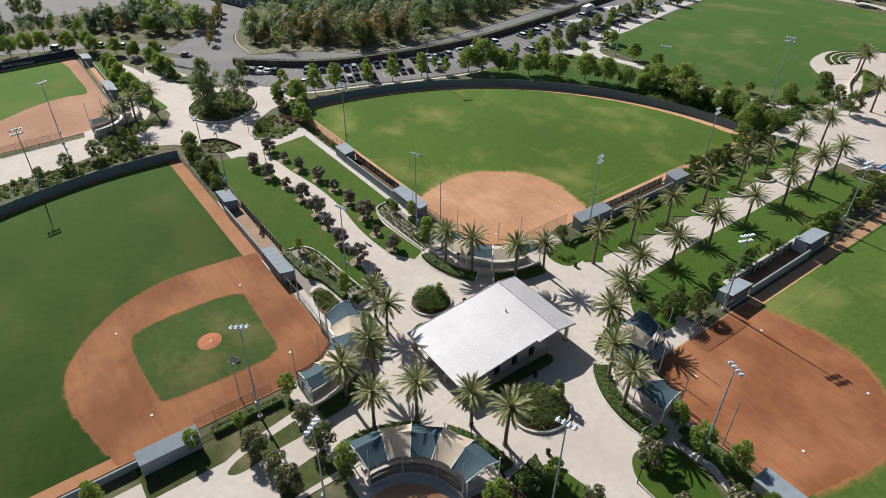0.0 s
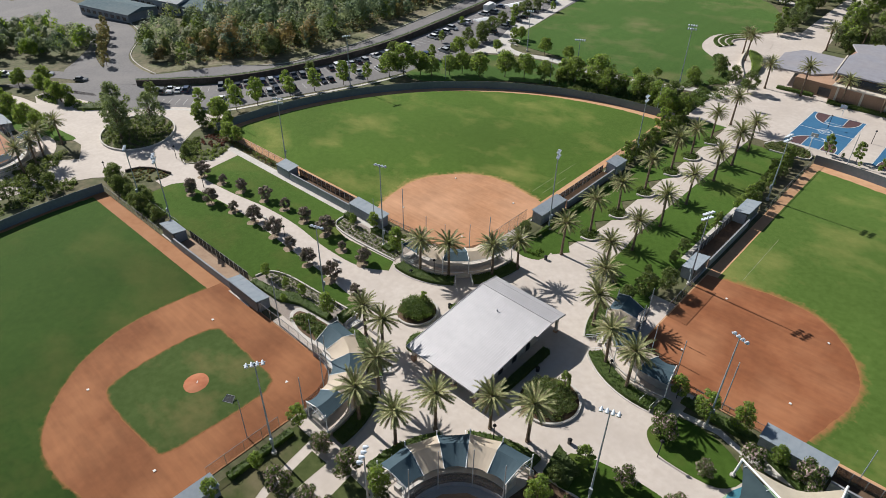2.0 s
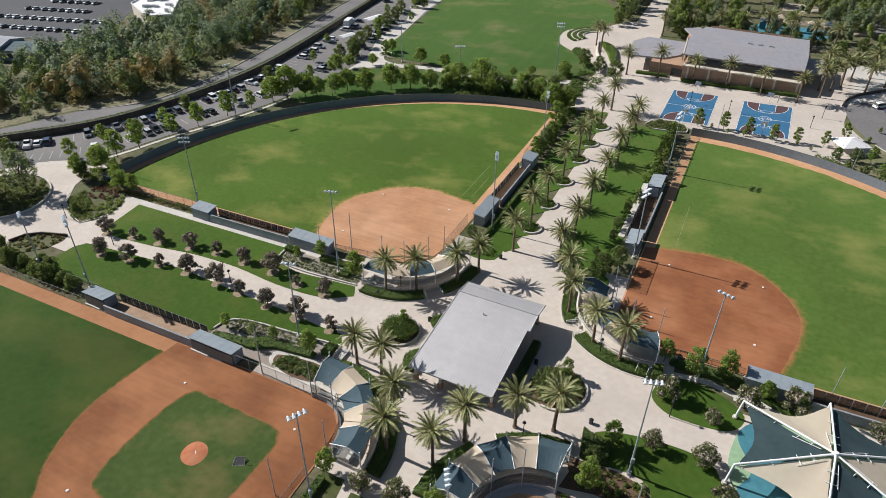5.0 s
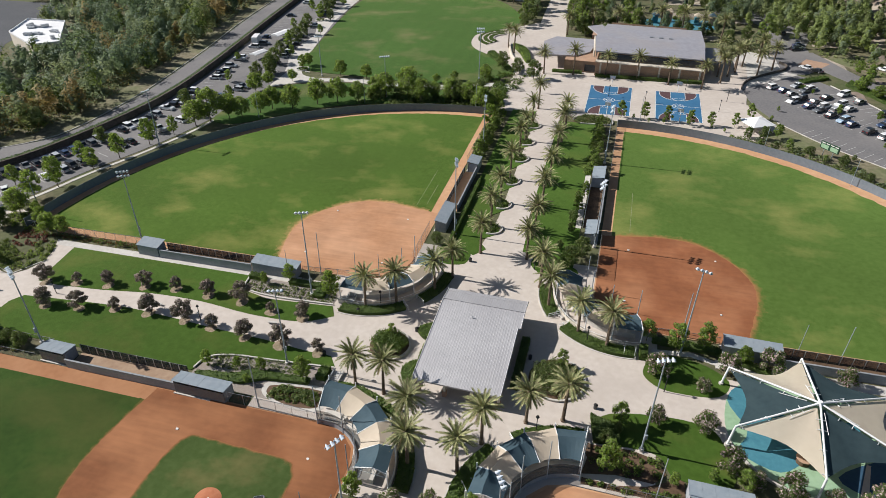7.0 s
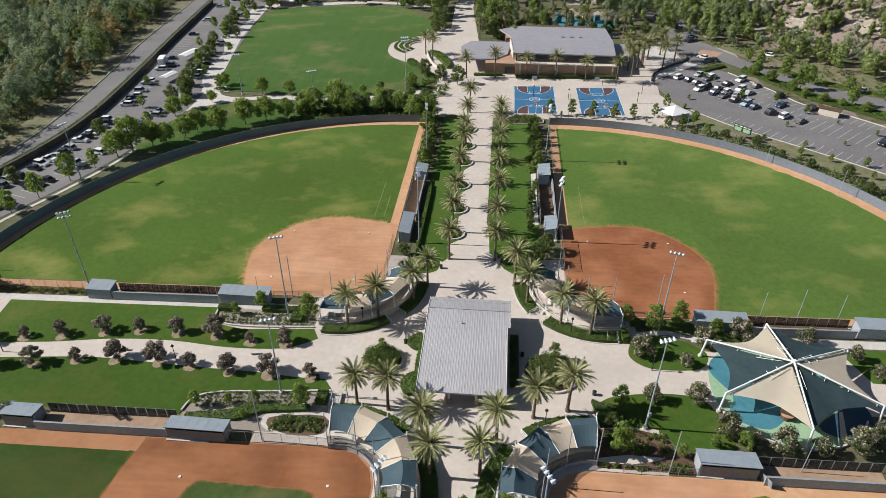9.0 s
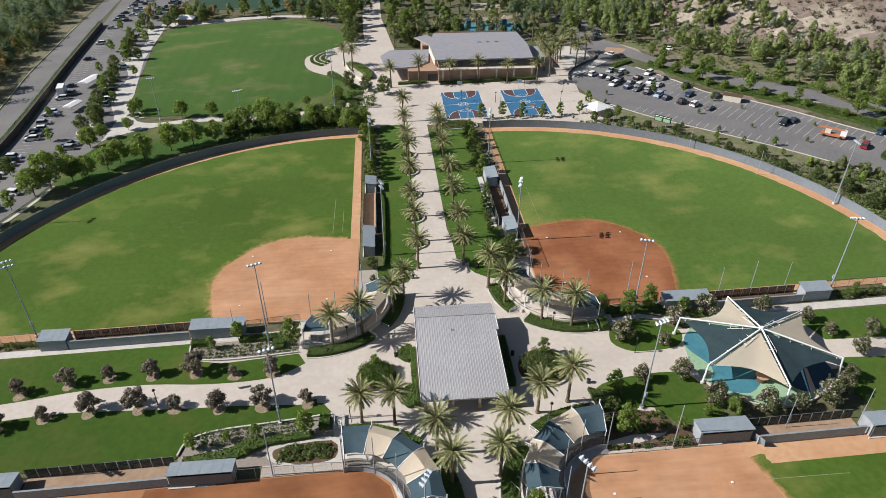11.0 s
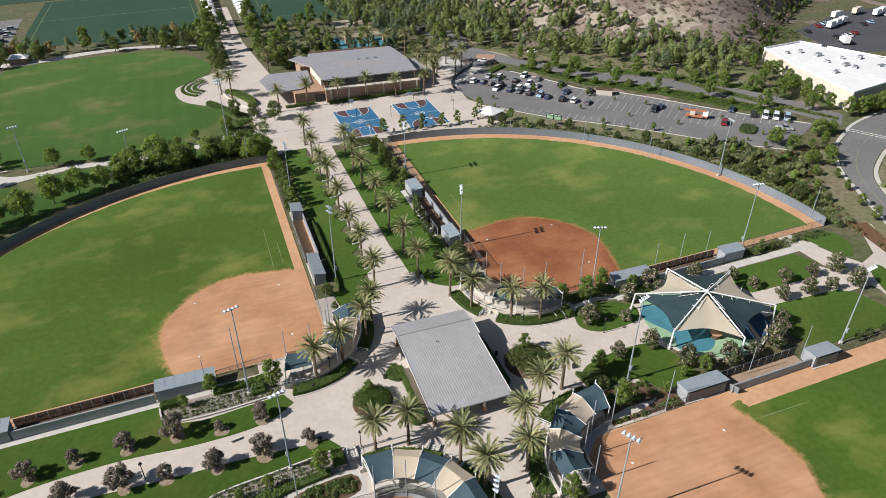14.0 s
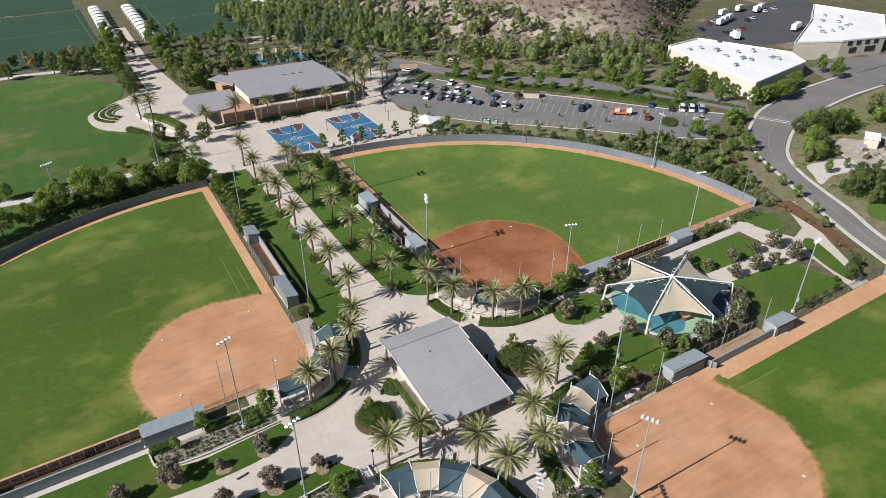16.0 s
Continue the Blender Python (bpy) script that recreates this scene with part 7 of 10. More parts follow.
    part("drum", Shape().tube((0, 0, 0), (0, 0, 1.0), 1.0, 1.0, 12), M_BROWN, climb)
    part("deck", Shape().tube((0, 0, 1.0), (0, 0, 1.12), 1.2, 1.2, 12), M_STUCCO, climb)
    frame_ = thing("climbing_frame", "blue steel play frame under the canopy", "play equipment", at(cx - 4, cy - 1))
    for k in range(4):
        x, y = (1.4 if k % 2 else -1.4), (1.4 if k > 1 else -1.4)
        part("post", Shape().tube((x, y, 0), (x, y, 2.6), 0.07, n=8), M_PLAYBLUE, frame_)
    part("platform", Shape().box(0, 0, 1.2, 2.9, 2.9, 0.1), M_PLAYGREEN, frame_)
    part("slide", Shape().add([(1.4, -0.4, 1.25), (1.4, 0.4, 1.25), (4.2, 0.4, 0.2), (4.2, -0.4, 0.2), (1.4, -0.4, 1.15), (1.4, 0.4, 1.15), (4.2, 0.4, 0.1), (4.2, -0.4, 0.1)], [(0, 1, 2, 3), (7, 6, 5, 4), (0, 4, 5, 1), (1, 5, 6, 2), (2, 6, 7, 3), (3, 7, 4, 0)]), M_LAMP, frame_, "pale slide")
    low_wall("play_kerb", arc(cx, cy, 13.0, 200, 330, 30), 0.3, 0.35, M_WHITECONC, "curved pale kerb of the play area", "kerb")


play_canopy()


# ---- basketball courts ----
def court(x0, x1, y0, y1):
    cx, cy, w, l = (x0 + x1) / 2, (y0 + y1) / 2, x1 - x0, y1 - y0
    sheet("basketball_court", rect(x0, y0, x1, y1), 0.05, M_BLUE, "blue painted basketball court", "basketball court")

    def line(pts, closed=False):
        s = Shape().strip(pts, 0.16, lambda x, y: G(x, y) + 0.05, lambda x, y: G(x, y) + 0.071, closed)
        tagged(new("court_line", s.mesh("court_line", M_LINE)), "white painted court marking", "court marking", "", "structure")
    line([(x0 + 0.1, y0 + 0.1), (x1 - 0.1, y0 + 0.1), (x1 - 0.1, y1 - 0.1), (x0 + 0.1, y1 - 0.1)], True)
    line([(x0, cy), (x1, cy)])
    line(arc(cx, cy, 1.8, 0, 348, 30), True)
    line(arc(cx, cy, 0.9, 0, 345, 22), True)
    for sg, ye in ((1, y0), (-1, y1)):
        ring = [(cx - 6.0, ye + sg * 0.2)] + [(cx + 6.0 * math.cos(a), ye + sg * (1.6 + 6.0 * math.sin(a))) for a in np.linspace(math.pi, 0, 22)] + [(cx + 6.0, ye + sg * 0.2)]
        key = rect(cx - 2.4, min(ye, ye + sg * 5.8), cx + 2.4, max(ye, ye + sg * 5.8))
        left = [p for p in ring if p[0] <= cx - 2.4] + [(cx - 2.4, ye + sg * 7.0), (cx - 2.4, ye + sg * 0.2)]
        right = [p for p in ring if p[0] >= cx + 2.4] + [(cx + 2.4, ye + sg * 0.2), (cx + 2.4, ye + sg * 7.0)]
        for o in (left, right):
            sheet("court_wing", o, 0.060, M_MAROON, "maroon painted court wing", "court marking")
        line(ring)
        line([(cx - 2.4, ye), (cx - 2.4, ye + sg * 5.8), (cx + 2.4, ye + sg * 5.8), (cx + 2.4, ye)])
        line([(cx + 1.8 * math.cos(a), ye + sg * (5.8 + 1.8 * math.sin(a))) for a in np.linspace(0, math.pi, 12)])
        h = thing("basketball_hoop", "basketball hoop on a bent white steel post", "basketball hoop", at(cx, ye - sg * 1.0, 0 if sg > 0 else 180), "basketball hoops")
        part("post", Shape().tube((0, 0, 0), (0, 0, 2.9), 0.1, n=8).tube((0, 0, 2.9), (0, 1.4, 3.4), 0.09, 0.07, n=8), M_WHITE, h)
        part("backboard", Shape().box(0, 1.45, 2.9, 1.8, 0.06, 1.1), M_WHITE, h, "white backboard")
        ring_ = Shape().strip([(0.23 * math.cos(a), 1.75 + 0.23 * math.sin(a)) for a in np.linspace(0, 6.0, 16)], 0.04, 3.03, 3.07, True)
        part("rim", ring_, M_MOUND, h, "orange steel rim")


court(13.2, 27.6, 114.2, 139.6)
court(35.4, 49.8, 113.5, 138.4)


# ---- hall ----
def hall():
    h = thing("recreation_hall", "tan masonry hall with a broad grey metal roof", "building", Matrix.Translation((30, 150, G(30, 150))))

    def solid(name, x0, y0, x1, y1, z0, z1, m, label=""):
        part(name, Shape().prism(rect(x0 - 30, y0 - 150, x1 - 30, y1 - 150), z0, z1), m, h, label)
    solid("front_wall", 13.5, 150.0, 51.0, 153.2, -0.6, 4.4, M_STUCCO, "tan masonry front wall")
    solid("front_coping", 13.3, 149.8, 51.2, 153.3, 4.4, 4.65, M_CREAM, "cream coping")
    solid("hall_block", 14.2, 153.2, 50.2, 180.0, -0.6, 7.0, M_STUCCO)
    solid("clerestory", 15.0, 153.0, 49.6, 153.25, 4.9, 6.9, M_DARK, "dark clerestory glazing")
    roof = Shape().add([(-17.2, 2.4, 7.4), (20.6, 2.4, 7.4), (21.2, 17, 8.6), (-18.4, 17, 8.6), (-17.2, 2.4, 7.8), (20.6, 2.4, 7.8), (21.2, 17, 9.0), (-18.4, 17, 9.0)], [(3, 2, 1, 0), (4, 5, 6, 7), (0, 1, 5, 4), (1, 2, 6, 5), (2, 3, 7, 6), (3, 0, 4, 7)])
    part("roof", roof, M_HALLROOF, h, "grey metal front roof slope")
    roof = Shape().add([(-18.4, 17, 8.6), (21.2, 17, 8.6), (21.2, 41, 7.4), (-15.4, 41, 7.4), (-18.4, 17, 9.0), (21.2, 17, 9.0), (21.2, 41, 7.8), (-15.4, 41, 7.8)], [(3, 2, 1, 0), (4, 5, 6, 7), (0, 1, 5, 4), (1, 2, 6, 5), (2, 3, 7, 6), (3, 0, 4, 7)])
    part("rear_roof", roof, M_HALLROOF, h)
    part("gable_fascia", Shape().add([(-17.75, 2.2, 5.6), (-17.35, 2.2, 5.6), (-18.55, 17, 6.8), (-18.95, 17, 6.8), (-17.75, 2.2, 7.95), (-17.35, 2.2, 7.95), (-18.55, 17, 9.15), (-18.95, 17, 9.15)], [(3, 2, 1, 0), (4, 5, 6, 7), (0, 1, 5, 4), (1, 2, 6, 5), (2, 3, 7, 6), (3, 0, 4, 7)]), M_CREAM, h, "cream plaster gable edge")
    seam = Shape().add([(-0.05, 2.4, 7.8), (0.05, 2.4, 7.8), (0.05, 17, 9.0), (-0.05, 17, 9.0), (-0.05, 2.4, 7.82), (0.05, 2.4, 7.82), (0.05, 17, 9.02), (-0.05, 17, 9.02)], [(4, 5, 6, 7), (0, 1, 5, 4), (1, 2, 6, 5), (2, 3, 7, 6), (3, 0, 4, 7)]).mesh("roof_seam", M_HALLROOF)
    for i in range(36):
        part("roof_seam", seam, None, h, at=Matrix.Translation((-16.8 + i * 1.05, 0, 0)))
    part("gable", Shape().add([(-17.0, 3.0, 5.0), (-17.0, 17.0, 5.0), (-17.9, 17.0, 8.8), (-17.0, 3.0, 7.5), (-16.7, 3.0, 5.0), (-16.7, 17.0, 5.0), (-17.6, 17.0, 8.8), (-16.7, 3.0, 7.5)], [(0, 1, 2, 3), (7, 6, 5, 4), (0, 4, 5, 1), (1, 5, 6, 2), (2, 6, 7, 3), (3, 7, 4, 0)]), M_CREAM, h, "pale gable wall")
    for k in range(6):
        solid("pilaster", 15 + k * 6.9, 149.6, 15.6 + k * 6.9, 150.0, -0.6, 4.4, M_CREAM)
    solid("entrance", 9.6, 152.0, 13.4, 152.3, 0, 2.4, M_DARK, "dark glazed doors")
    solid("side_block", 2.0, 152.5, 13.6, 178, -0.6, 3.6, M_STUCCO)
    roof = Shape().prism([(-36.6, 5.0), (-24.5, 6.6), (-19.5, 13.0), (-18.0, 30.0), (-34.5, 30.0), (-38.6, 22)], 3.6, 4.1)
    part("wing_roof", roof, M_HALLROOF, h, "low grey wing roof")
    solid("east_porch", 50.6, 160, 57.5, 176, 5.2, 5.6, M_HALLROOF, "flat porch roof")
    for y in (160.6, 168, 175.4):
        solid("porch_post", 57.0, y, 57.3, y + 0.3, -0.6, 5.2, M_STEEL)
    solid("rear_deck", 16, 191.2, 46, 198.5, 6.2, 6.6, M_BROWN, "brown rear roof strip")
    solid("rear_block", 16.4, 180, 45.6, 198, -0.6, 6.2, M_STUCCO)
    part("wing_rear_roof", Shape().prism([(-23.4, 43.4), (-20.0, 36.0), (-17.0, 29.4), (-14.4, 36.0), (-13.4, 47.0), (-15.0, 50.0)], 5.2, 5.6), M_HALLROOF, h, "low grey rear wing roof")
    solid("wing_rear_wall", 9.4, 182, 15.4, 196, -0.6, 5.2, M_STUCCO)
    for k in range(3):
        part("roof_unit", Shape().box(2 + k * 3.5, 22, 8.3, 1.4, 1.0, 0.8), M_STEEL, h, "rooftop vent unit")
    hedge("hedge", rect(14, 147.6, 51, 149.2), 1.0, "clipped hedge along the hall front")
    hedge("hedge", rect(-2.0, 150.2, 8.8, 151.8), 0.9, "clipped hedge along the hall wing")


hall()
shade = thing("shade_shelter", "pale pitched shade shelter beside the courts", "shelter", at(64.6, 112.0, 30))
part("roof", Shape().add([(-4.0, -3.6, 2.5), (4.0, -3.6, 2.5), (4.0, 3.6, 2.5), (-4.0, 3.6, 2.5), (0, 0, 3.7), (-4.0, -3.6, 2.3), (4.0, -3.6, 2.3), (4.0, 3.6, 2.3), (-4.0, 3.6, 2.3)], [(0, 1, 4), (1, 2, 4), (2, 3, 4), (3, 0, 4), (0, 5, 6, 1), (1, 6, 7, 2), (2, 7, 8, 3), (3, 8, 5, 0), (8, 7, 6, 5)]), M_WHITEROOF, shade, "pale pitched cloth roof")
for x, y in ((-3.4, -2.2), (2.6, -2.8), (3.6, 2.3), (-1.8, 3.0)):
    part("post", Shape().tube((x, y, 0), (x, y, 2.85), 0.1, n=8), M_STEEL, shade)
board = thing("scoreboard", "dark green scoreboard on two posts behind the fence", "scoreboard", at(81.2, 96.0, -48))
part("panel", Shape().box(0, 0, 2.4, 5.6, 0.3, 2.0), M_SYNTH, board)
for k in (-1.4, 1.4):
    part("display", Shape().box(k, -0.18, 2.6, 2.2, 0.06, 1.1), M_PLAYGREEN, board, "pale green display")
    part("post", Shape().tube((k, 0, 0), (k, 0, 2.5), 0.12, n=8), M_STEEL, board)
for k in range(4):
    part("panel_trim", Shape().box(-2.0 + k * 1.35, -0.18, 4.0, 1.0, 0.05, 0.22), M_LINE, board, "white lettering bar")

# terraced seat in the park lawn
sheet("pavement", rounded([(-39.8, 192), (-40.6, 183), (-38.8, 175.6), (-35, 170), (-27.5, 164.5), (-22.5, 168), (-17, 176), (-20, 196), (-27, 203), (-31.5, 199)], 4), 0.068, M_CONCRETE, "pale curved concrete apron of the terraced seat", "pavement")
for k, r in enumerate((11.6, 9.2, 6.8)):
    hedge("hedge", arc(-27, 187.5, r, 102, 238, 16) + arc(-27, 187.5, r - 1.3, 238, 102, 16), 0.6 + 0.1 * k, "curved planting between terraced seats")
    low_wall("terrace_seat", arc(-27, 187.5, r - 1.7, 98, 242, 18), 0.5, 0.5, M_CREAM, "curved cream concrete terrace seat", "seat wall")
low_wall("ramp_wall", rounded([(-24, 181), (-20, 165), (-14.5, 154), (-13.5, 146)], 4, False), 0.6, 0.9, M_CREAM, "curved cream wall beside the steps", "wall")
hedge("hedge", rounded([(-28, 169), (-22, 158), (-17, 150), (-16, 147), (-18.5, 148), (-24, 157), (-30, 165)], 3), 0.8, "clipped hedge below the curved wall")
hedge("hedge", rounded([(-22, 178), (-17, 168), (-13, 158), (-12, 162), (-16, 174)], 3), 1.4, "shrub bed above the curved wall", M_LEAF)

# synthetic pitches beyond the park lawn
sheet("synthetic_pitch", [(-24, 288), (-26, 394), (-112, 394), (-112, 284), (-81, 282), (-57, 270)], 0.06, M_SYNTH, "dark green synthetic pitch", "sports pitch")
def pitch_line(pts, closed=False):
    s = Shape().strip(pts, 0.25, lambda x, y: G(x, y) + 0.05, lambda x, y: G(x, y) + 0.075, closed)
    tagged(new("pitch_line", s.mesh("pitch_line", M_FADED)), "faint painted line on synthetic turf", "pitch marking", "", "structure")


pitch_line([(-26, 292), (-29, 388), (-108, 388), (-108, 290), (-58, 276)], True)
pitch_line([(-108, 340), (-29, 340)])
pitch_line([(-48, 278), (-48, 290), (-74, 290), (-74, 284)])
pitch_line([(10, 296), (10, 384), (86, 384), (82, 330), (62, 286)], True)
pitch_line([(10, 336), (84, 336)])
sheet("synthetic_pitch", [(4, 284), (3, 470), (110, 470), (92, 330), (64, 278)], 0.06, M_SYNTH, "dark green synthetic pitch", "sports pitch")
for x, y, a in ((-59, 277, 0), (33, 384, 0), (-65, 386, 0)):
    gl = thing("goal", "white steel football goal with net", "goal", at(x, y, a))
    for k in (-3.6, 3.6):
        part("post", Shape().tube((k, 0, 0), (k, 0, 2.4), 0.08, n=6), M_WHITE, gl)
        part("stay", Shape().tube((k, 0, 2.4), (k, 2.0, 0), 0.05, n=6), M_WHITE, gl)
    part("crossbar", Shape().tube((-3.6, 0, 2.4), (3.6, 0, 2.4), 0.08, n=6), M_WHITE, gl)
for x0, y0, count in ((-18.4, 299, 10), (-0.6, 292, 10), (72, 306, 5)):
    for i in range(count):
        y = y0 + i * 8.6
        ar = thing("shade_arch", "white vaulted shade arch beside the pitch", "canopy", at(x0, y), "vaulted shade arches")
        v = []
        for j in range(9):
            a = math.pi * j / 8
            for k in (-3.6, 3.6):
                v.append((3.4 * math.cos(a), k, 2.6 + 1.5 * math.sin(a)))
        part("vault", Shape().add(v, [(2 * j, 2 * j + 1, 2 * j + 3, 2 * j + 2) for j in range(8)]), M_WHITEROOF, ar, "white vaulted cloth", smooth=True)
        for sx in (-3.3, 3.3):
            for k in (-3.4, 3.4):
                part("post", Shape().tube((sx, k, 0), (sx, k, 2.65), 0.1, n=6), M_WHITE, ar)
sheet("synthetic_pitch", [(-28, 398), (-28, 520), (-150, 520), (-150, 398)], 0.06, M_SYNTH, "dark green synthetic pitch", "sports pitch")
kiosk = thing("park_kiosk", "pale hip-roofed kiosk at the lawn edge", "kiosk", at(-107, 258))
part("wall", Shape().box(0, 0, -0.3, 7, 5, 3.0), M_STUCCO, kiosk)
part("roof", Shape().add([(-4.5, -3.5, 2.7), (4.5, -3.5, 2.7), (4.5, 3.5, 2.7), (-4.5, 3.5, 2.7), (-1.5, 0, 4.3), (1.5, 0, 4.3)], [(3, 2, 1, 0), (0, 1, 5, 4), (1, 2, 5), (2, 3, 4, 5), (3, 0, 4)]), M_WHITEROOF, kiosk, "pale hipped roof")


# ---- roads and car parks ----
def between(a, b, steps=4):
    """The outline of a strip between two lines that run the same way."""
    return rounded(a, steps, False) + rounded(b, steps, False)[::-1]


ROAD_FAR = [(-268, -76), (-254, -54), (-240, -32), (-228.6, -16.5), (-213, -2.5), (-190, 12), (-174, 24), (-162, 45), (-146, 61), (-142.8, 88), (-143.2, 105), (-145.6, 127), (-149, 153), (-155, 189), (-159, 226), (-163, 265), (-169, 330)]
ROAD_NEAR = [(-254, -84), (-244, -66), (-230.5, -37), (-221.5, -20), (-197.5, 0), (-182, 6), (-168, 17), (-150, 37), (-138, 66), (-133.8, 87), (-133.4, 105), (-136.6, 130), (-140, 158), (-145.2, 197), (-150, 232), (-153.5, 262), (-160, 330)]
sheet("road", between(ROAD_FAR, ROAD_NEAR), 0.04, M_ASPHALT, "grey asphalt road curving past the car park", "road")
sheet("road", between([(-174, 24), (-187, 24), (-202, 28), (-222, 41), (-244, 47), (-275, 48), (-330, 46)], [(-190, 4), (-203, 4), (-212, 12), (-230, 25), (-257, 29), (-274, 26), (-330, 22)]), 0.036, M_ASPHALT, "grey asphalt side road leaving the junction", "road")
low_wall("road_kerb", rounded([(-174, 25), (-188, 25.4), (-203, 29.4), (-222, 42.4), (-244, 48.4), (-275, 49.4)], 5, False), 0.3, 0.16, M_WHITECONC, "pale concrete road kerb", "kerb")
low_wall("road_kerb", rounded([(-162.8, 45.4), (-147, 61.4), (-143.8, 88), (-144.2, 105), (-146.6, 127), (-150, 153), (-156, 189), (-160, 226), (-164, 265)], 5, False), 0.3, 0.16, M_WHITECONC, "pale concrete road kerb", "kerb")
hedge("median_planting", rounded([(-196, 15.5), (-212, 22.5), (-230, 33), (-250, 38.5), (-251, 36), (-231, 30), (-213, 20)], 3), 0.7, "dry golden planting on the road median", M_LEAFGOLD, 6, 0.25)
sheet("car_park", between([(-176, 2), (-166, 14), (-148, 34), (-135, 64), (-130.5, 86), (-130, 105), (-131, 125), (-135.5, 158), (-141, 197), (-149, 262)], [(-150, 2), (-141, 14), (-127, 24), (-120, 42), (-113, 58), (-107, 76), (-103, 98), (-101, 120), (-105, 165), (-120, 262)]), 0.032, M_ASPHALT, "grey asphalt car park with painted stalls", "car park")
WALL = [(-168.5, 15.5), (-158.5, 25.5), (-149, 36), (-142, 48), (-136.4, 66), (-132.6, 86), (-131.8, 105), (-134, 129), (-137.8, 158), (-143.2, 197), (-151, 262)]
low_wall("road_wall", rounded([(x + 0.8, y - 0.3) for x, y in WALL], 5, False), 0.5, 2.0, M_DARKSTONE, "long low retaining wall between road and car park", "wall", M_DARKSTONE)
_n = rounded(WALL, 5, False)
_a = [(x - 0.9, y + 0.3) for x, y in _n]
_b = [(x + 0.4, y - 0.1) for x, y in _n]
for i in range(0, len(_n) - 5, 5):
    hedge("hedge", _a[i:i + 6] + _b[i:i + 6][::-1], 2.1, "dark hedge along the road wall", M_HAZEDARK, 6, 0.2)


def stalls(name, line, depth, gap, label, both=False):
    """Painted stall lines square to a row."""
    pts = rounded(line, 8, False)
    s, run = Shape(), 0.0
    for (x0, y0), (x1, y1) in zip(pts, pts[1:]):
        d = math.hypot(x1 - x0, y1 - y0)
        ux, uy = (x1 - x0) / d, (y1 - y0) / d
        while run < d:
            x, y = x0 + ux * run, y0 + uy * run
            e = -depth if both else 0
            s.strip([(x - uy * e, y + ux * e), (x - uy * depth, y + ux * depth)], 0.16, lambda x, y: G(x, y) + 0.02, lambda x, y: G(x, y) + 0.05)
            run += gap
        run -= d
    tagged(new(name, s.mesh(name, M_STALL)), label, "stall marking", "", "stuff")


sheet("verge", between([(x - 1.5, y + 0.5) for x, y in ROAD_FAR[5:]], [(x - 11, y + 5) for x, y in ROAD_FAR[5:]]), 0.022, M_BANK, "dry verge of bare earth beyond the road", "bank")
ROW_W = [(-160, 17), (-146, 33), (-137, 50), (-131, 68), (-127.5, 86), (-126.8, 105), (-128, 125), (-132.5, 158), (-138, 197), (-146, 258)]
ROW_E = [(-148, 10), (-136, 21), (-127, 34), (-119, 56), (-112, 78), (-108, 100), (-107, 122), (-110, 158), (-118, 200), (-128, 252)]
stalls("stall_lines", ROW_W, -5.0, 2.7, "white painted stall lines on asphalt")
stalls("stall_lines", ROW_E, 5.0, 2.7, "white painted stall lines on asphalt")

EAST_N = [(84, 164), (93, 155), (103.4, 136.2), (109.2, 124.2), (119.5, 115.2), (129.7, 103.1), (145.1, 82.1), (163, 62)]
EAST_S = [(64, 146), (66, 132.5), (71.9, 118.9), (83, 105.1), (98.1, 90.9), (112.3, 76.8), (125.2, 62.6), (140, 50)]
sheet("car_park", between(EAST_N, EAST_S), 0.032, M_ASPHALT, "grey asphalt car park with painted stalls", "car park")
low_wall("kerb", rounded([(x + 0.3, y + 0.3) for x, y in EAST_N[1:]], 5, False), 0.25, 0.18, M_WHITECONC, "pale concrete kerb of the car park", "kerb")
low_wall("kerb", rounded([(x - 0.3, y - 0.3) for x, y in EAST_S[2:]], 5, False), 0.25, 0.18, M_WHITECONC, "pale concrete kerb of the car park", "kerb")
stalls("stall_lines", [(96, 149), (103, 135.4), (109, 123.4), (119, 114.6), (129.3, 102.4), (144.8, 81.4), (157, 67.6)], -5.0, 2.7, "white painted stall lines on asphalt")
stalls("stall_lines", [(80, 140), (90, 127.5), (99.5, 117), (108, 107), (116, 98.5), (125, 88.5), (136, 75)], 5.0, 2.7, "white painted stall lines on asphalt", True)
stalls("stall_lines", [(78, 112), (90, 99.6), (103, 87), (116, 74)], 4.6, 2.7, "white painted stall lines on asphalt")
_r1, _r2 = [(92, 191), (105.3, 162), (120.3, 140), (139.6, 125.5), (155.4, 108), (168.5, 89.6), (178, 64)], [(96.8, 167.5 - 2), (109.4, 145.3), (125.1, 126.2), (142.3, 110.8), (155.1, 92.5), (164.5, 74), (171, 57.6)]
_r2[0] = (84, 186)
sheet("road", between([(x + 1.5, y + 1.0) for x, y in _r1], [(x - 0.2, y) for x, y in _r2]), 0.036, M_ASPHALT, "grey asphalt service road behind the car park", "road")
hedge("hedge", between([(98, 156), (107.4, 139.6), (113.4, 127.6), (123.5, 118), (133.5, 106), (147, 87), (158, 72)], [(100.5, 160), (109.4, 142.4), (117, 131), (127, 121.6), (138, 110), (151, 91), (161, 75)], 2), 1.0, "long green hedge between car park and road", M_HEDGE, 8, 0.2)
hedge("verge", between([(112, 157), (124, 142), (142.6, 127.6), (158.4, 110), (171, 91.6)], [(113.6, 160), (126, 145.4), (145, 130.6), (161, 112.6), (174, 93)], 2), 0.4, "bright green verge along the service road", M_LEAF, 8, 0.2)
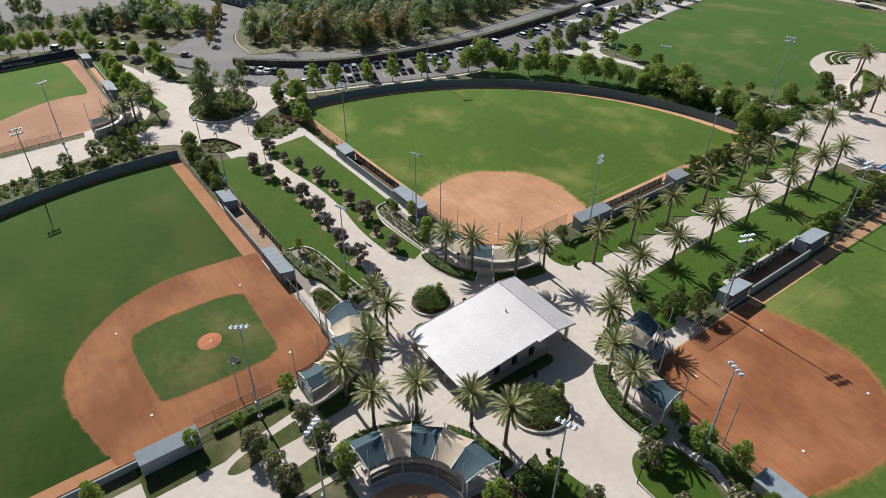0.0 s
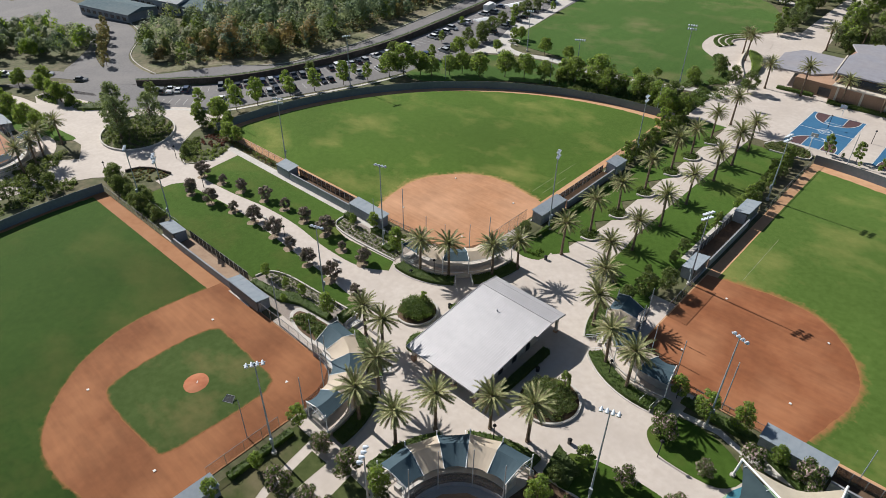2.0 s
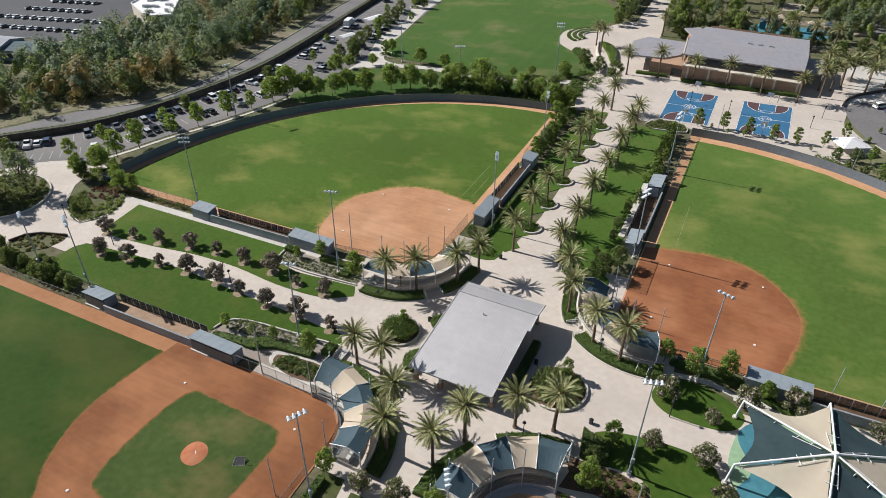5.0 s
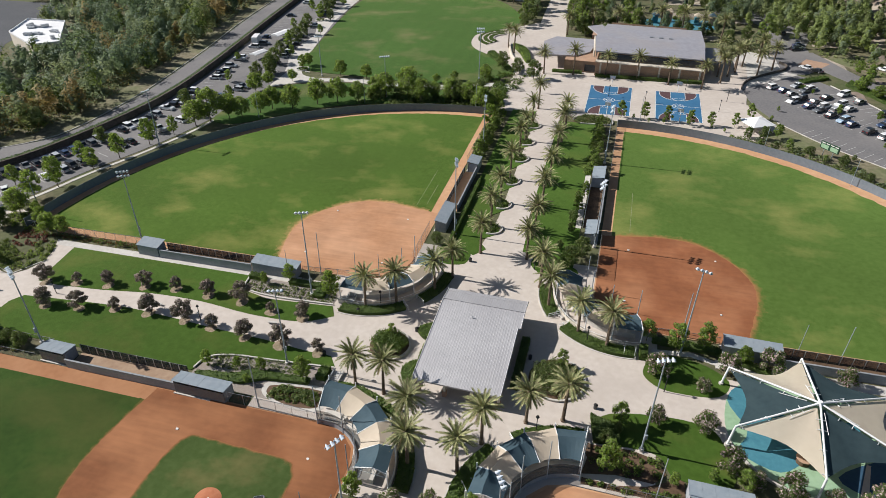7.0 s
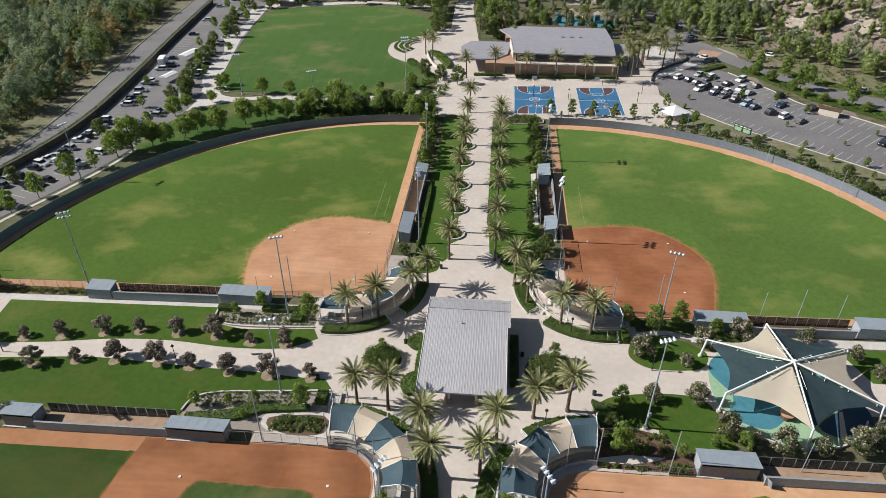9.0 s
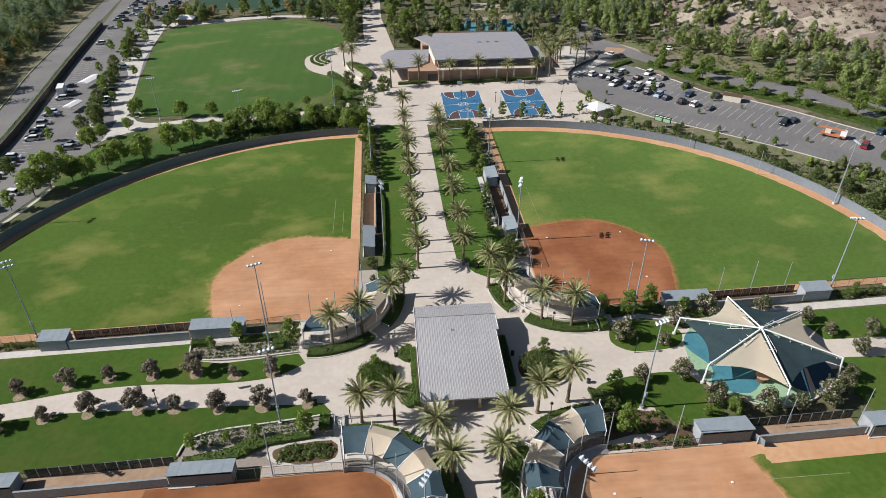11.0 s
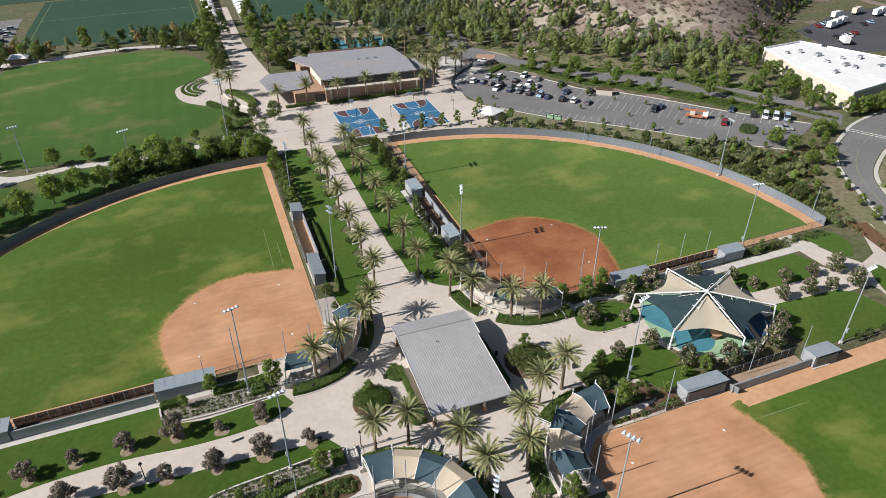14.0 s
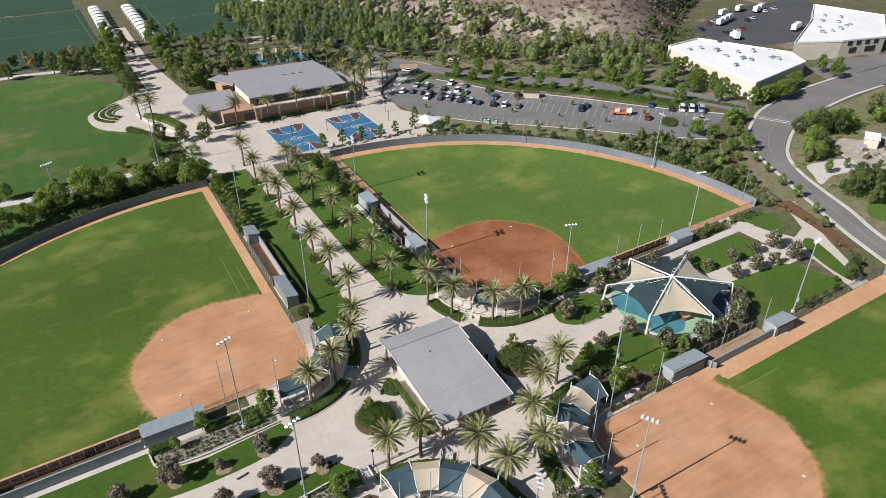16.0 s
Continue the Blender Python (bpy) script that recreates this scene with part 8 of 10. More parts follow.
sheet("road", between([(300, 66), (261.5, 63), (241, 64.4), (209.6, 62.8), (178, 57.3), (166, 51.4), (154.4, 44), (143.5, 32), (136.5, 19), (130, 6), (122, -10.5), (116, -26), (112, -48), (110, -80)], [(300, 52), (261, 49), (242, 49.8), (218, 49.3), (189.3, 45.5), (173, 41), (159, 34), (149, 27), (142.2, 17.8), (137.3, 7.4), (132.8, -3.6), (125.5, -18.8), (120.5, -44), (119, -80)]), 0.04, M_ASPHALT, "grey asphalt road sweeping round a bend", "road")
for o in ([(241, 65.2), (209.6, 63.6), (180, 58.4), (165.6, 52), (153.8, 44.6), (142.8, 32.5), (135.8, 19.4), (129.3, 6.4), (121.3, -10.2), (115.3, -26)], [(242, 49), (218, 48.5), (189.3, 44.7), (173.4, 40.3), (159.6, 33.4), (149.7, 26.4), (142.9, 17.3), (138, 7), (133.5, -4), (126.2, -19), (121.2, -44)]):
    low_wall("road_kerb", rounded(o, 6, False), 1.1, 0.14, M_WHITECONC, "pale concrete roadside footway", "kerb")
for off in (-0.12, 0.12):
    s = Shape().strip(rounded([(241, 57.2 + off), (214, 56.2 + off), (184, 51.6 + off), (169.5, 46.2 + off), (156.6 + off, 39), (146.3 + off, 29.5), (139.4 + off, 18.4), (133.6 + off, 6.7), (127.4 + off, -7), (120.8 + off, -22.4), (116.2 + off, -46)], 6, False), 0.13, lambda x, y: G(x, y) + 0.02, lambda x, y: G(x, y) + 0.055)
    tagged(new("lane_line", s.mesh("lane_line", M_WORNPAINT)), "worn yellow lane line on the road", "road marking", "", "structure")
for k in (0, 1.6):
    s = Shape().strip([(169.4 + k, 53.6 + k * 0.3), (175.2 + k, 43.2 + k * 0.3)], 0.3, lambda x, y: G(x, y) + 0.02, lambda x, y: G(x, y) + 0.055)
    tagged(new("crosswalk_line", s.mesh("crosswalk_line", M_LINE)), "white crosswalk line on the road", "road marking", "", "structure")


# ---- cars ----
def car_meshes(length, width, height, hood, boot, cabin):
    """Body, glass and wheels of a car along local x; hood and boot are lengths, cabin its height."""
    l2, w2, b = length / 2, width / 2, height - cabin
    body = Shape()
    prof = [(-l2, 0.28), (-l2 + 0.05, b * 0.86), (-l2 + 0.25, b), (l2 - hood, b), (l2 - 0.25, b * 0.84), (l2, b * 0.62), (l2, 0.28)]
    n = len(prof)
    v = []
    for sy, inset in ((-1, 0.10), (-1, 0), (1, 0), (1, 0.10)):
        for x, z in prof:
            out = w2 - (inset if z > b * 0.8 else 0)
            v.append((x, sy * out, z if inset == 0 else z))
    f = []
    for k in range(3):
        for i in range(n):
            j = (i + 1) % n
            f.append((k * n + i, k * n + j, (k + 1) * n + j, (k + 1) * n + i))
    f += [tuple(range(n - 1, -1, -1)), tuple(range(3 * n, 4 * n))]
    body.add(v, f)
    x0, x1 = -l2 + boot, l2 - hood
    tw = w2 - 0.22
    roof = [(x0 + 0.35, -tw, height), (x1 - 0.75, -tw, height), (x1 - 0.75, tw, height), (x0 + 0.35, tw, height), (x0 + 0.30, -tw - 0.03, height - 0.07), (x1 - 0.70, -tw - 0.03, height - 0.07), (x1 - 0.70, tw + 0.03, height - 0.07), (x0 + 0.30, tw + 0.03, height - 0.07)]
    body.add(roof, [(3, 2, 1, 0), (4, 5, 6, 7), (0, 1, 5, 4), (1, 2, 6, 5), (2, 3, 7, 6), (3, 0, 4, 7)])
    glass = Shape().add([(x0, -w2 + 0.11, b - 0.02), (x1, -w2 + 0.11, b - 0.02), (x1, w2 - 0.11, b - 0.02), (x0, w2 - 0.11, b - 0.02), (x0 + 0.32, -tw, height - 0.06), (x1 - 0.72, -tw, height - 0.06), (x1 - 0.72, tw, height - 0.06), (x0 + 0.32, tw, height - 0.06)], [(3, 2, 1, 0), (4, 5, 6, 7), (0, 1, 5, 4), (1, 2, 6, 5), (2, 3, 7, 6), (3, 0, 4, 7)])
    wheel = Shape().tube((0, -0.11, 0), (0, 0.11, 0), 0.33, 0.33, 12)
    rim = Shape().tube((0, -0.12, 0), (0, 0.12, 0), 0.18, 0.18, 8)
    light = Shape().box(0, 0, 0, 0.06, 0.36, 0.16)
    return dict(body=body.mesh("car_body", M_PAINT), glass=glass.mesh("car_glass", M_DARK), wheel=wheel.mesh("tyre", M_RUBBER), rim=rim.mesh("rim", M_STEEL), light=light.mesh("lamp", M_LAMP), tail=Shape().box(0, 0, 0, 0.06, 0.34, 0.16).mesh("tail_lamp", M_TAIL), l=length, w=width, b=b)


M_PAINT = bpy.data.materials.new("car paint")
M_PAINT.use_nodes = True
_info = M_PAINT.node_tree.nodes.new("ShaderNodeObjectInfo")
M_PAINT.node_tree.links.new(_info.outputs["Color"], M_PAINT.node_tree.nodes["Principled BSDF"].inputs["Base Color"])
M_PAINT.node_tree.nodes["Principled BSDF"].inputs["Roughness"].default_value = 0.3
M_PAINT.node_tree.nodes["Principled BSDF"].inputs["Coat Weight"].default_value = 0.5
M_TAIL = mat("red lamp plastic", (0.30, 0.02, 0.02), (0.36, 0.03, 0.03), 5, 1, None, 0.3, 0.3, bump=0)
KINDS = {"saloon": car_meshes(4.7, 1.85, 1.45, 1.35, 0.75, 0.58), "estate": car_meshes(4.7, 1.95, 1.75, 1.15, 0.12, 0.75), "pickup": car_meshes(5.4, 1.95, 1.85, 1.35, 2.0, 0.72), "van": car_meshes(5.3, 2.0, 2.3, 0.7, 0.05, 0.95)}
COLOURS = {"white": (0.75, 0.76, 0.77), "black": (0.02, 0.022, 0.028), "silver": (0.42, 0.44, 0.46), "dark blue": (0.03, 0.055, 0.12), "pale blue": (0.35, 0.47, 0.60), "grey": (0.14, 0.15, 0.16), "dark red": (0.25, 0.02, 0.025)}


def car(x, y, turn, kind, colour, where="parked in a marked stall", z=None):
    k = KINDS[kind]
    m = at(x, y, turn, 1, 0.04)
    if z is not None:
        m.translation.z = z
    c = thing("car", f"{colour} {kind} car {where}", "car", m, "parked cars")
    b = part("body", k["body"], None, c)
    b.color = (*COLOURS[colour], 1)
    part("window_glass", k["glass"], None, c, "dark tinted windows")
    for sx in (-1, 1):
        for sy in (-1, 1):
            w = part("wheel", k["wheel"], None, c, at=Matrix.Translation((sx * k["l"] * 0.31, sy * (k["w"] / 2 - 0.08), 0.33)))
            part("rim", k["rim"], None, w, "pale alloy rim")
    for sy in (-1, 1):
        part("headlight", k["light"], None, c, at=Matrix.Translation((k["l"] / 2 - 0.02, sy * 0.62, k["b"] * 0.62)))
        part("tail_light", k["tail"], None, c, at=Matrix.Translation((-k["l"] / 2, sy * 0.66, k["b"] * 0.72)))
    return c


_cr = random.Random(12)


def fill_row(line, shift, share, stop, gap=2.7):
    pts = rounded(line, 8, False)
    run = 1.35
    for (x0, y0), (x1, y1) in zip(pts, pts[1:]):
        d = math.hypot(x1 - x0, y1 - y0)
        ux, uy = (x1 - x0) / d, (y1 - y0) / d
        while run < d:
            x, y = x0 + ux * run - uy * shift, y0 + uy * run + ux * shift
            if _cr.random() < (share if y < stop else share * 0.35):
                kind = _cr.choice(["saloon", "saloon", "estate", "estate", "pickup"])
                colour = _cr.choice(["white", "white", "white", "black", "silver", "silver", "dark blue", "grey", "black"])
                car(x, y, math.degrees(math.atan2(uy, ux)) + 90 + (180 if _cr.random() < 0.3 else 0) + _cr.uniform(-2, 2), kind, colour)
            run += gap
        run -= d


fill_row(ROW_W, -2.6, 0.62, 126)
fill_row(ROW_E, 2.6, 0.60, 112)
for x, y, k, c in ((-127, 160, "estate", "grey"), (-115, 172, "saloon", "black"), (-117, 190, "saloon", "white"), (-120, 205, "estate", "black"), (-125, 236, "saloon", "silver")):
    car(x, y, 8, k, c)
car(-188.6, 4.4, 40, "saloon", "grey", "driving on the road")
for x, y, c in ((-223, -19, "white"), (-216, -12, "white"), (-231, -34, "grey"), (-204, -1.5, "silver")):
    car(x, y, 50, "estate", c, "standing at the roadside")
_e = [(95.5, 146.5, "white"), (99, 140.5, "white"), (104, 131, "black"), (84, 147.5, "white"), (110.5, 119.8, "black"), (85.2, 137.8, "white"), (81.4, 139.6, "black"), (82.8, 133.6, "dark blue"), (87.6, 134.4, "white"), (85.4, 130.8, "grey"), (90.2, 131.2, "silver"), (88, 127, "black"), (90.8, 123.6, "pale blue"), (92.6, 121, "dark blue"), (96.4, 116.4, "black"), (101.6, 122.6, "dark blue"), (99.8, 113.4, "white"), (103.4, 109.6, "white"), (121.4, 94, "black"), (125.4, 95.6, "dark blue"), (136.0, 74.4, "dark red"), (146.6, 83.0, "dark blue"), (150, 76, "black"), (79, 143.4, "grey"), (78.6, 137, "white"), (89.5, 142.3, "black"), (74, 149, "white"), (82, 152, "silver"), (86, 149.6, "white"), (77, 146.4, "dark blue"), (92.8, 137, "white"), (94.6, 133.6, "silver")]
for i, (x, y, c) in enumerate(_e):
    car(x, y, 43 + (180 if i % 3 == 0 else 0), "saloon" if i % 2 else "estate", "grey" if c == "white" and i % 2 else c)
for x, y, c in ((153.0, 73.6, "white"), (155.6, 71.4, "white"), (158.4, 69.2, "pale blue")):
    car(x, y, 43, "van", c)
car(150.6, 62.5, -30, "pickup", "silver", "standing under trees")
for x, y, c in ((114, 175, "white"), (133, 137, "silver"), (88, 172, "white"), (91, 169, "black")):
    car(x, y, 140, "saloon", c, "standing on the service road")
for x, y, c in ((262, 154, "dark red"), (268, 156, "pale blue"), (275, 158, "black"), (255, 137, "black"), (262, 136, "white"), (268, 138, "dark red"), (285, 148, "black"), (291, 149, "pale blue"), (310, 156, "white"), (320, 157, "silver"), (250, 149, "black")):
    car(x, y, 70, "saloon", c, "parked in the depot yard")


def lorry(x, y, turn, length, colour_mat, label):
    t = thing("box_lorry", label, "lorry", at(x, y, turn, 1, 0.04))
    part("box", Shape().box(-0.9, 0, 0.9, length - 2.2, 2.4, 2.6), colour_mat, t)
    part("cab", Shape().box(length / 2 - 1.0, 0, 0.6, 1.9, 2.2, 1.8), M_WHITE, t, "white cab")
    part("windscreen", Shape().box(length / 2 - 0.04, 0, 1.5, 0.08, 1.9, 0.7), M_DARK, t)
    for sx in (-length * 0.32, length * 0.34):
        for sy in (-1, 1):
            part("wheel", Shape().tube((sx, sy * 1.0 - 0.15, 0.45), (sx, sy * 1.0 + 0.15, 0.45), 0.45, n=12), M_RUBBER, t)


lorry(-131.5, 161.5, 105, 8.5, M_WHITE, "white box lorry standing in the car park")


def event_tent(x, y, turn, length, width, bays):
    """A white gabled canopy on thin legs."""
    t = thing("event_tent", "white gabled event tent on thin steel legs", "tent", at(x, y, turn, 1, 0.03), "tents in the car park")
    l2, w2 = length / 2, width / 2
    top = Shape().add([(-l2, -w2, 2.3), (l2, -w2, 2.3), (l2, 0, 2.8), (-l2, 0, 2.8), (l2, w2, 2.3), (-l2, w2, 2.3), (-l2, -w2, 2.05), (l2, -w2, 2.05), (l2, w2, 2.05), (-l2, w2, 2.05)], [(0, 1, 2, 3), (3, 2, 4, 5), (0, 3, 5), (1, 4, 2), (6, 7, 1, 0), (9, 5, 4, 8), (6, 0, 5, 9), (7, 8, 4, 1)])
    part("roof_cloth", top, M_WHITEROOF, t, "white cloth roof")
    for i in range(bays + 1):
        for sy in (-1, 1):
            u = -l2 + 0.08 + (length - 0.16) * i / bays
            part("leg", Shape().tube((u, sy * (w2 - 0.08), 0), (u, sy * (w2 - 0.08), 2.3), 0.045), M_STEEL, t)


event_tent(-120.6, 143.5, 76, 7.0, 3.6, 2)
event_tent(-124.0, 170.5, 78, 10.0, 4.4, 3)
lorry(250, 128, 60, 7.5, M_WHITE, "white box lorry beside the warehouse")
lorry(290, 122, 20, 12, M_WHITE, "white and orange box lorry in the yard")
lorry(300, 165, 20, 9, M_CREAM, "pale box lorry in the yard")
lorry(284, 163, 10, 8, M_WHITE, "white box lorry in the yard")
for i, (x, y) in enumerate(((272, 152), (278, 154), (306, 158), (312, 160), (266, 150))):
    lorry(x, y, 18, 7, M_WHITE, "white box lorry parked in the depot yard")
lift = thing("boom_lift_truck", "orange and white boom lift truck in the car park", "truck", at(130.8, 82.6, -40, 1, 0.04))
part("chassis", Shape().box(0, 0, 0.5, 7.0, 2.2, 0.6), M_MOUND, lift)
part("cab", Shape().box(2.8, 0, 1.1, 1.7, 2.1, 1.4), M_WHITE, lift, "white cab")
part("boom", Shape().box(-0.8, 0, 2.4, 7.5, 0.5, 0.5), M_MOUND, lift, "orange folded boom")
part("turntable", Shape().box(-1.5, 0, 1.1, 1.6, 1.6, 1.3), M_CREAM, lift)
for sx in (-2.3, 2.4):
    for sy in (-1, 1):
        part("wheel", Shape().tube((sx, sy - 0.15, 0.45), (sx, sy + 0.15, 0.45), 0.45, n=12), M_RUBBER, lift)
sg = thing("bin_enclosure", "cream walled bin enclosure with a brown roof", "enclosure", at(114.2, 115.6, -34))
part("wall", Shape().box(0, 0, 0, 6.0, 2.6, 2.0), M_CREAM, sg)
part("roof", Shape().box(0, 0.1, 2.0, 6.6, 3.0, 0.25), M_BROWN, sg, "brown flat roof")

sheet("car_park", [(-150, 258), (-121, 258), (-117, 300), (-119, 352), (-162, 352)], 0.029, M_ASPHALT, "grey asphalt car park beside the far pitch", "car park")
stalls("stall_lines", [(-142, 266), (-143, 300), (-144, 346)], 5.0, 2.7, "white painted stall lines on asphalt", True)
stalls("stall_lines", [(-124, 266), (-122, 300), (-123, 346)], 5.0, 2.7, "white painted stall lines on asphalt", True)
for i in range(34):
    x = (-145.6, -139.8, -125.6, -120.6)[i % 4]
    car(x + _cr.uniform(-0.3, 0.3), 268 + (i // 4) * 8.1 + _cr.choice((0, 2.7)), 0 if i % 2 else 180, _cr.choice(["saloon", "estate", "pickup"]), _cr.choice(["white", "silver", "black", "grey", "dark blue"]))
sheet("pavement", between([(-148.5, 3), (-140, 13.4), (-126, 23.6), (-118.8, 41.6), (-111.8, 57.6), (-105.8, 75.6), (-102, 97)], [(-147.4, 2.5), (-139, 12.6), (-125, 23), (-117.7, 41.4), (-110.7, 57.4), (-104.8, 75.4), (-101.2, 97)]), 0.042, M_WHITECONC, "pale footway between car park and fence", "path")

sheet("road", rounded([(80, 168), (88, 166), (95, 180), (92, 196), (96, 214), (92, 230), (78, 250), (62, 256), (60, 246), (72, 236), (80, 222), (80, 206), (79, 188)], 4), 0.037, M_ASPHALT, "grey asphalt drive curving past the hall", "road")
sheet("crossing", [(86, 176), (93, 172.6), (97.5, 179), (90, 183)], 0.045, M_STUCCO, "brick-red paved crossing on the drive", "road")
low_wall("curved_wall", rounded([(63.6, 145.4), (64.4, 149.4), (67, 155), (71.2, 159.6), (76, 164), (80, 168), (81.6, 172.4), (79.6, 176)], 5, False), 0.35, 0.9, M_DARKSTONE, "dark curved wall round the end of the car park", "wall")
hedge("hedge", [(83.4, 157.4), (92.6, 163.6), (93.8, 161.4), (85, 155.6)], 0.9, "clipped hedge on a car park island")
hedge("hedge", [(82.4, 153.0), (86.8, 151.2), (86.2, 149.6), (81.8, 151.2)], 0.8, "clipped hedge on a car park island")
for x, y, c, a in ((88.0, 193.4, "black", 20), (88.9, 196.2, "white", 20), (89.6, 199.2, "dark blue", 20), (99.6, 210.4, "black", 80), (86, 214.6, "black", 80), (84.4, 229.6, "dark blue", 110), (81.2, 231.4, "black", 110), (73, 241.4, "grey", 120)):
    car(x, y, a, "saloon" if x > 86 else "estate", c, "standing beside the drive")

# trees of the car parks
for i, (x, y) in enumerate(((-150, 12), (-133.5, 31), (-124.6, 47), (-128.5, 60), (-117, 70), (-112, 84), (-120, 92), (-108, 100), (-118, 116), (-106, 126), (-127, 138), (-108, 148), (-119, 168), (-109, 178), (-125, 184), (-114, 200), (-130, 214), (-118, 226), (-121, 246), (-137, 250))):
    (TREE if i % 3 else OAK).put(x, y, i, rng.uniform(0.6, 0.95), rng.uniform(0, 360), "leafy tree on an island of the car park")
for i, (x, y) in enumerate(((90.4, 128.6), (101, 125.8), (107.3, 116.4), (114.1, 108.4), (121.9, 99.8), (129.9, 91), (98, 106), (110, 93), (121, 80), (138, 78), (86, 146), (107, 132), (73, 128), (70, 120), (141, 62), (144, 58), (148, 60), (152, 63), (146, 53), (156, 66), (150, 55), (139, 57), (133, 60), (33.5, 110.5), (52, 110.5), (38, 111), (55.5, 108), (28.8, 113), (45.5, 111.5))):
    TREE.put(x, y, i, rng.uniform(0.4, 0.6), rng.uniform(0, 360), "small green tree on an island of the car park")
for i, (x, y) in enumerate(((-105.7, 262), (-98.7, 260), (-126.2, 253), (-125.8, 229.4), (-120.2, 188.5), (-116.5, 176.7), (-114, 157), (-110.5, 138), (-109.5, 122), (-96.7, 134.6), (-114.5, 251), (-121.6, 211.7), (-119, 200), (-112.5, 147), (-115, 167), (-125, 240), (-107, 128), (-123, 222))):
    (OAK if i % 3 else TREE).put(x, y, i, rng.uniform(0.75, 1.05), rng.uniform(0, 360), "leafy tree in a round bed beside the car park")
    low_wall("planter_kerb", arc(x, y, 2.4, 0, 330, 16), 0.3, 0.3, M_WHITECONC, "round pale kerb of a tree bed", "planter")
    shrubs("bed_shrubs", [(x + 1.3 * math.cos(k * 1.05), y + 1.3 * math.sin(k * 1.05)) for k in range(6)], 0.7, M_LEAFDARK, "dark low shrubs round the foot of a tree", i + 700, 30, 0.2)
for i, (x, y) in enumerate(((151, 47), (147, 41.4), (142, 36), (137.6, 29.6), (134, 23), (130, 15), (127, 8), (123.6, 0), (118, -6), (146, 47), (140, 42), (133, 33), (126, 26), (160, 27), (154, 20), (149, 13), (146, 4), (141, -5), (165, 30), (172, 33), (157, 12), (150, -4), (163, 19), (178, 36))):
    TREE.put(x, y, i, rng.uniform(0.55, 0.9), rng.uniform(0, 360), "leafy green tree beside the bend of the road")
hedge("hedge", rounded([(136, 67), (141, 71), (143.5, 67.5), (138.5, 63.5)], 4), 0.7, "shrubs on a kerbed car park island", M_LEAFOLIVE)
for i, (x, y) in enumerate(((112, 151), (118, 143.5), (128, 135), (137, 128), (147, 118), (153, 112), (160, 103), (166, 95), (171, 84), (106, 161), (104, 168), (103, 153), (113, 138), (124, 123), (136, 112), (148, 97), (158, 80))):
    TREE.put(x, y, i, rng.uniform(0.8, 1.15), rng.uniform(0, 360), "leafy street tree beside the service road")


for i, (x, y) in enumerate(between([(101, 152), (109.5, 137), (116, 126.5), (126, 117), (136, 105), (149, 87), (158, 74)], [(101, 152)], 2)[:13]):
    ROUND.put(x + rng.uniform(-1, 1), y + rng.uniform(-1, 1), i, rng.uniform(0.62, 0.85), rng.uniform(0, 360), "leafy street tree in the hedge by the car park")




# ---- far woods ----
def woods(name, spots, mats, shares, label, seed, per=44, leaf=0.33, wide=(0.20, 0.31)):
    """Far trees as one mesh of leaf clumps on uneven crowns; spots are x, y, height; wide bounds each crown's width."""
    g = np.random.default_rng(seed)
    edge = np.cumsum(shares)
    c, n, idx = [], [], []
    for x, y, h in spots:
        z0 = land(x, y)
        drift = 0.5 + 0.5 * math.sin(x / 19 + 1.7 * math.sin(y / 27) + seed)
        kind = min(len(mats) - 1, int(np.searchsorted(edge, drift if g.uniform() < 0.45 else g.uniform())))
        k = 9
        w = g.uniform(*wide)
        d = g.normal(size=(k, 3))
        d /= np.linalg.norm(d, axis=1)[:, None]
        d[:, 2] = np.linspace(-0.75, 1.2, k)
        d[:, :2] *= (1.05 - 0.55 * np.clip(d[:, 2:], 0, 1.2))
        mid = np.array((x, y, z0 + h * 0.52))
        cc, nn = clumps(g, mid + d * h * np.array([w, w, 0.36]) * g.uniform(0.75, 1.1, (k, 1)), h * g.uniform(0.45, 0.72, k) * w, per, 0.95, 0.3)
        out = cc - mid
        nn = nn * 0.45 + out / (np.linalg.norm(out, axis=1)[:, None] + 1e-6)
        c.append(cc)
        n.append(nn)
        idx += [kind] * len(cc)
    c, n = np.concatenate(c), np.concatenate(n)
    me = leaf_faces(name, c, n, leaf * g.uniform(0.6, 1.3, len(c)), 0.75, mats, idx)
    return tagged(new(name, me), label, "trees", "", "stuff")


def left_of_road(x, y):
    lim = np.interp(y, [24, 45, 61, 88, 127, 153, 189, 226, 265, 330], [-178, -168, -152, -149, -152, -155, -161, -165, -170, -176])
    return x < lim - 3 and not (-310 < x < -219 and 40 < y < 122) and not (92 < y < 205 and x < -221 - (y - 107) * 0.447) and not (-254 < x < -203 and 120 < y < 164) and y > np.interp(x, [-275, -244, -222, -202, -187], [53, 51, 46, 34, 30])


_g = np.random.default_rng(77)
_s = [(x, y, _g.uniform(5, 10) + 6 * _g.uniform() ** 3) for x, y in scatter(71, 1250, -330, 28, -145, 340, left_of_road)]
woods("woodland", _s, (M_HAZEDARK, M_HAZEGREY, M_LEAFDARK, M_LEAFOLIVE, M_LEAFGOLD), (0.38, 0.26, 0.16, 0.14, 0.06), "dense dark woodland beyond the road", 72, 34, 0.38, (0.22, 0.36))
shrubs("scrub", [(x, y) for x, y in scatter(73, 1900, -200, 30, -140, 330, lambda x, y: left_of_road(x, y) and x > -182 - (y - 60) * 0.08)], 1.1, (M_HAZEGREY, M_LEAFGOLD), "dry scrub on the verge of the road", 74, 26, 0.25)
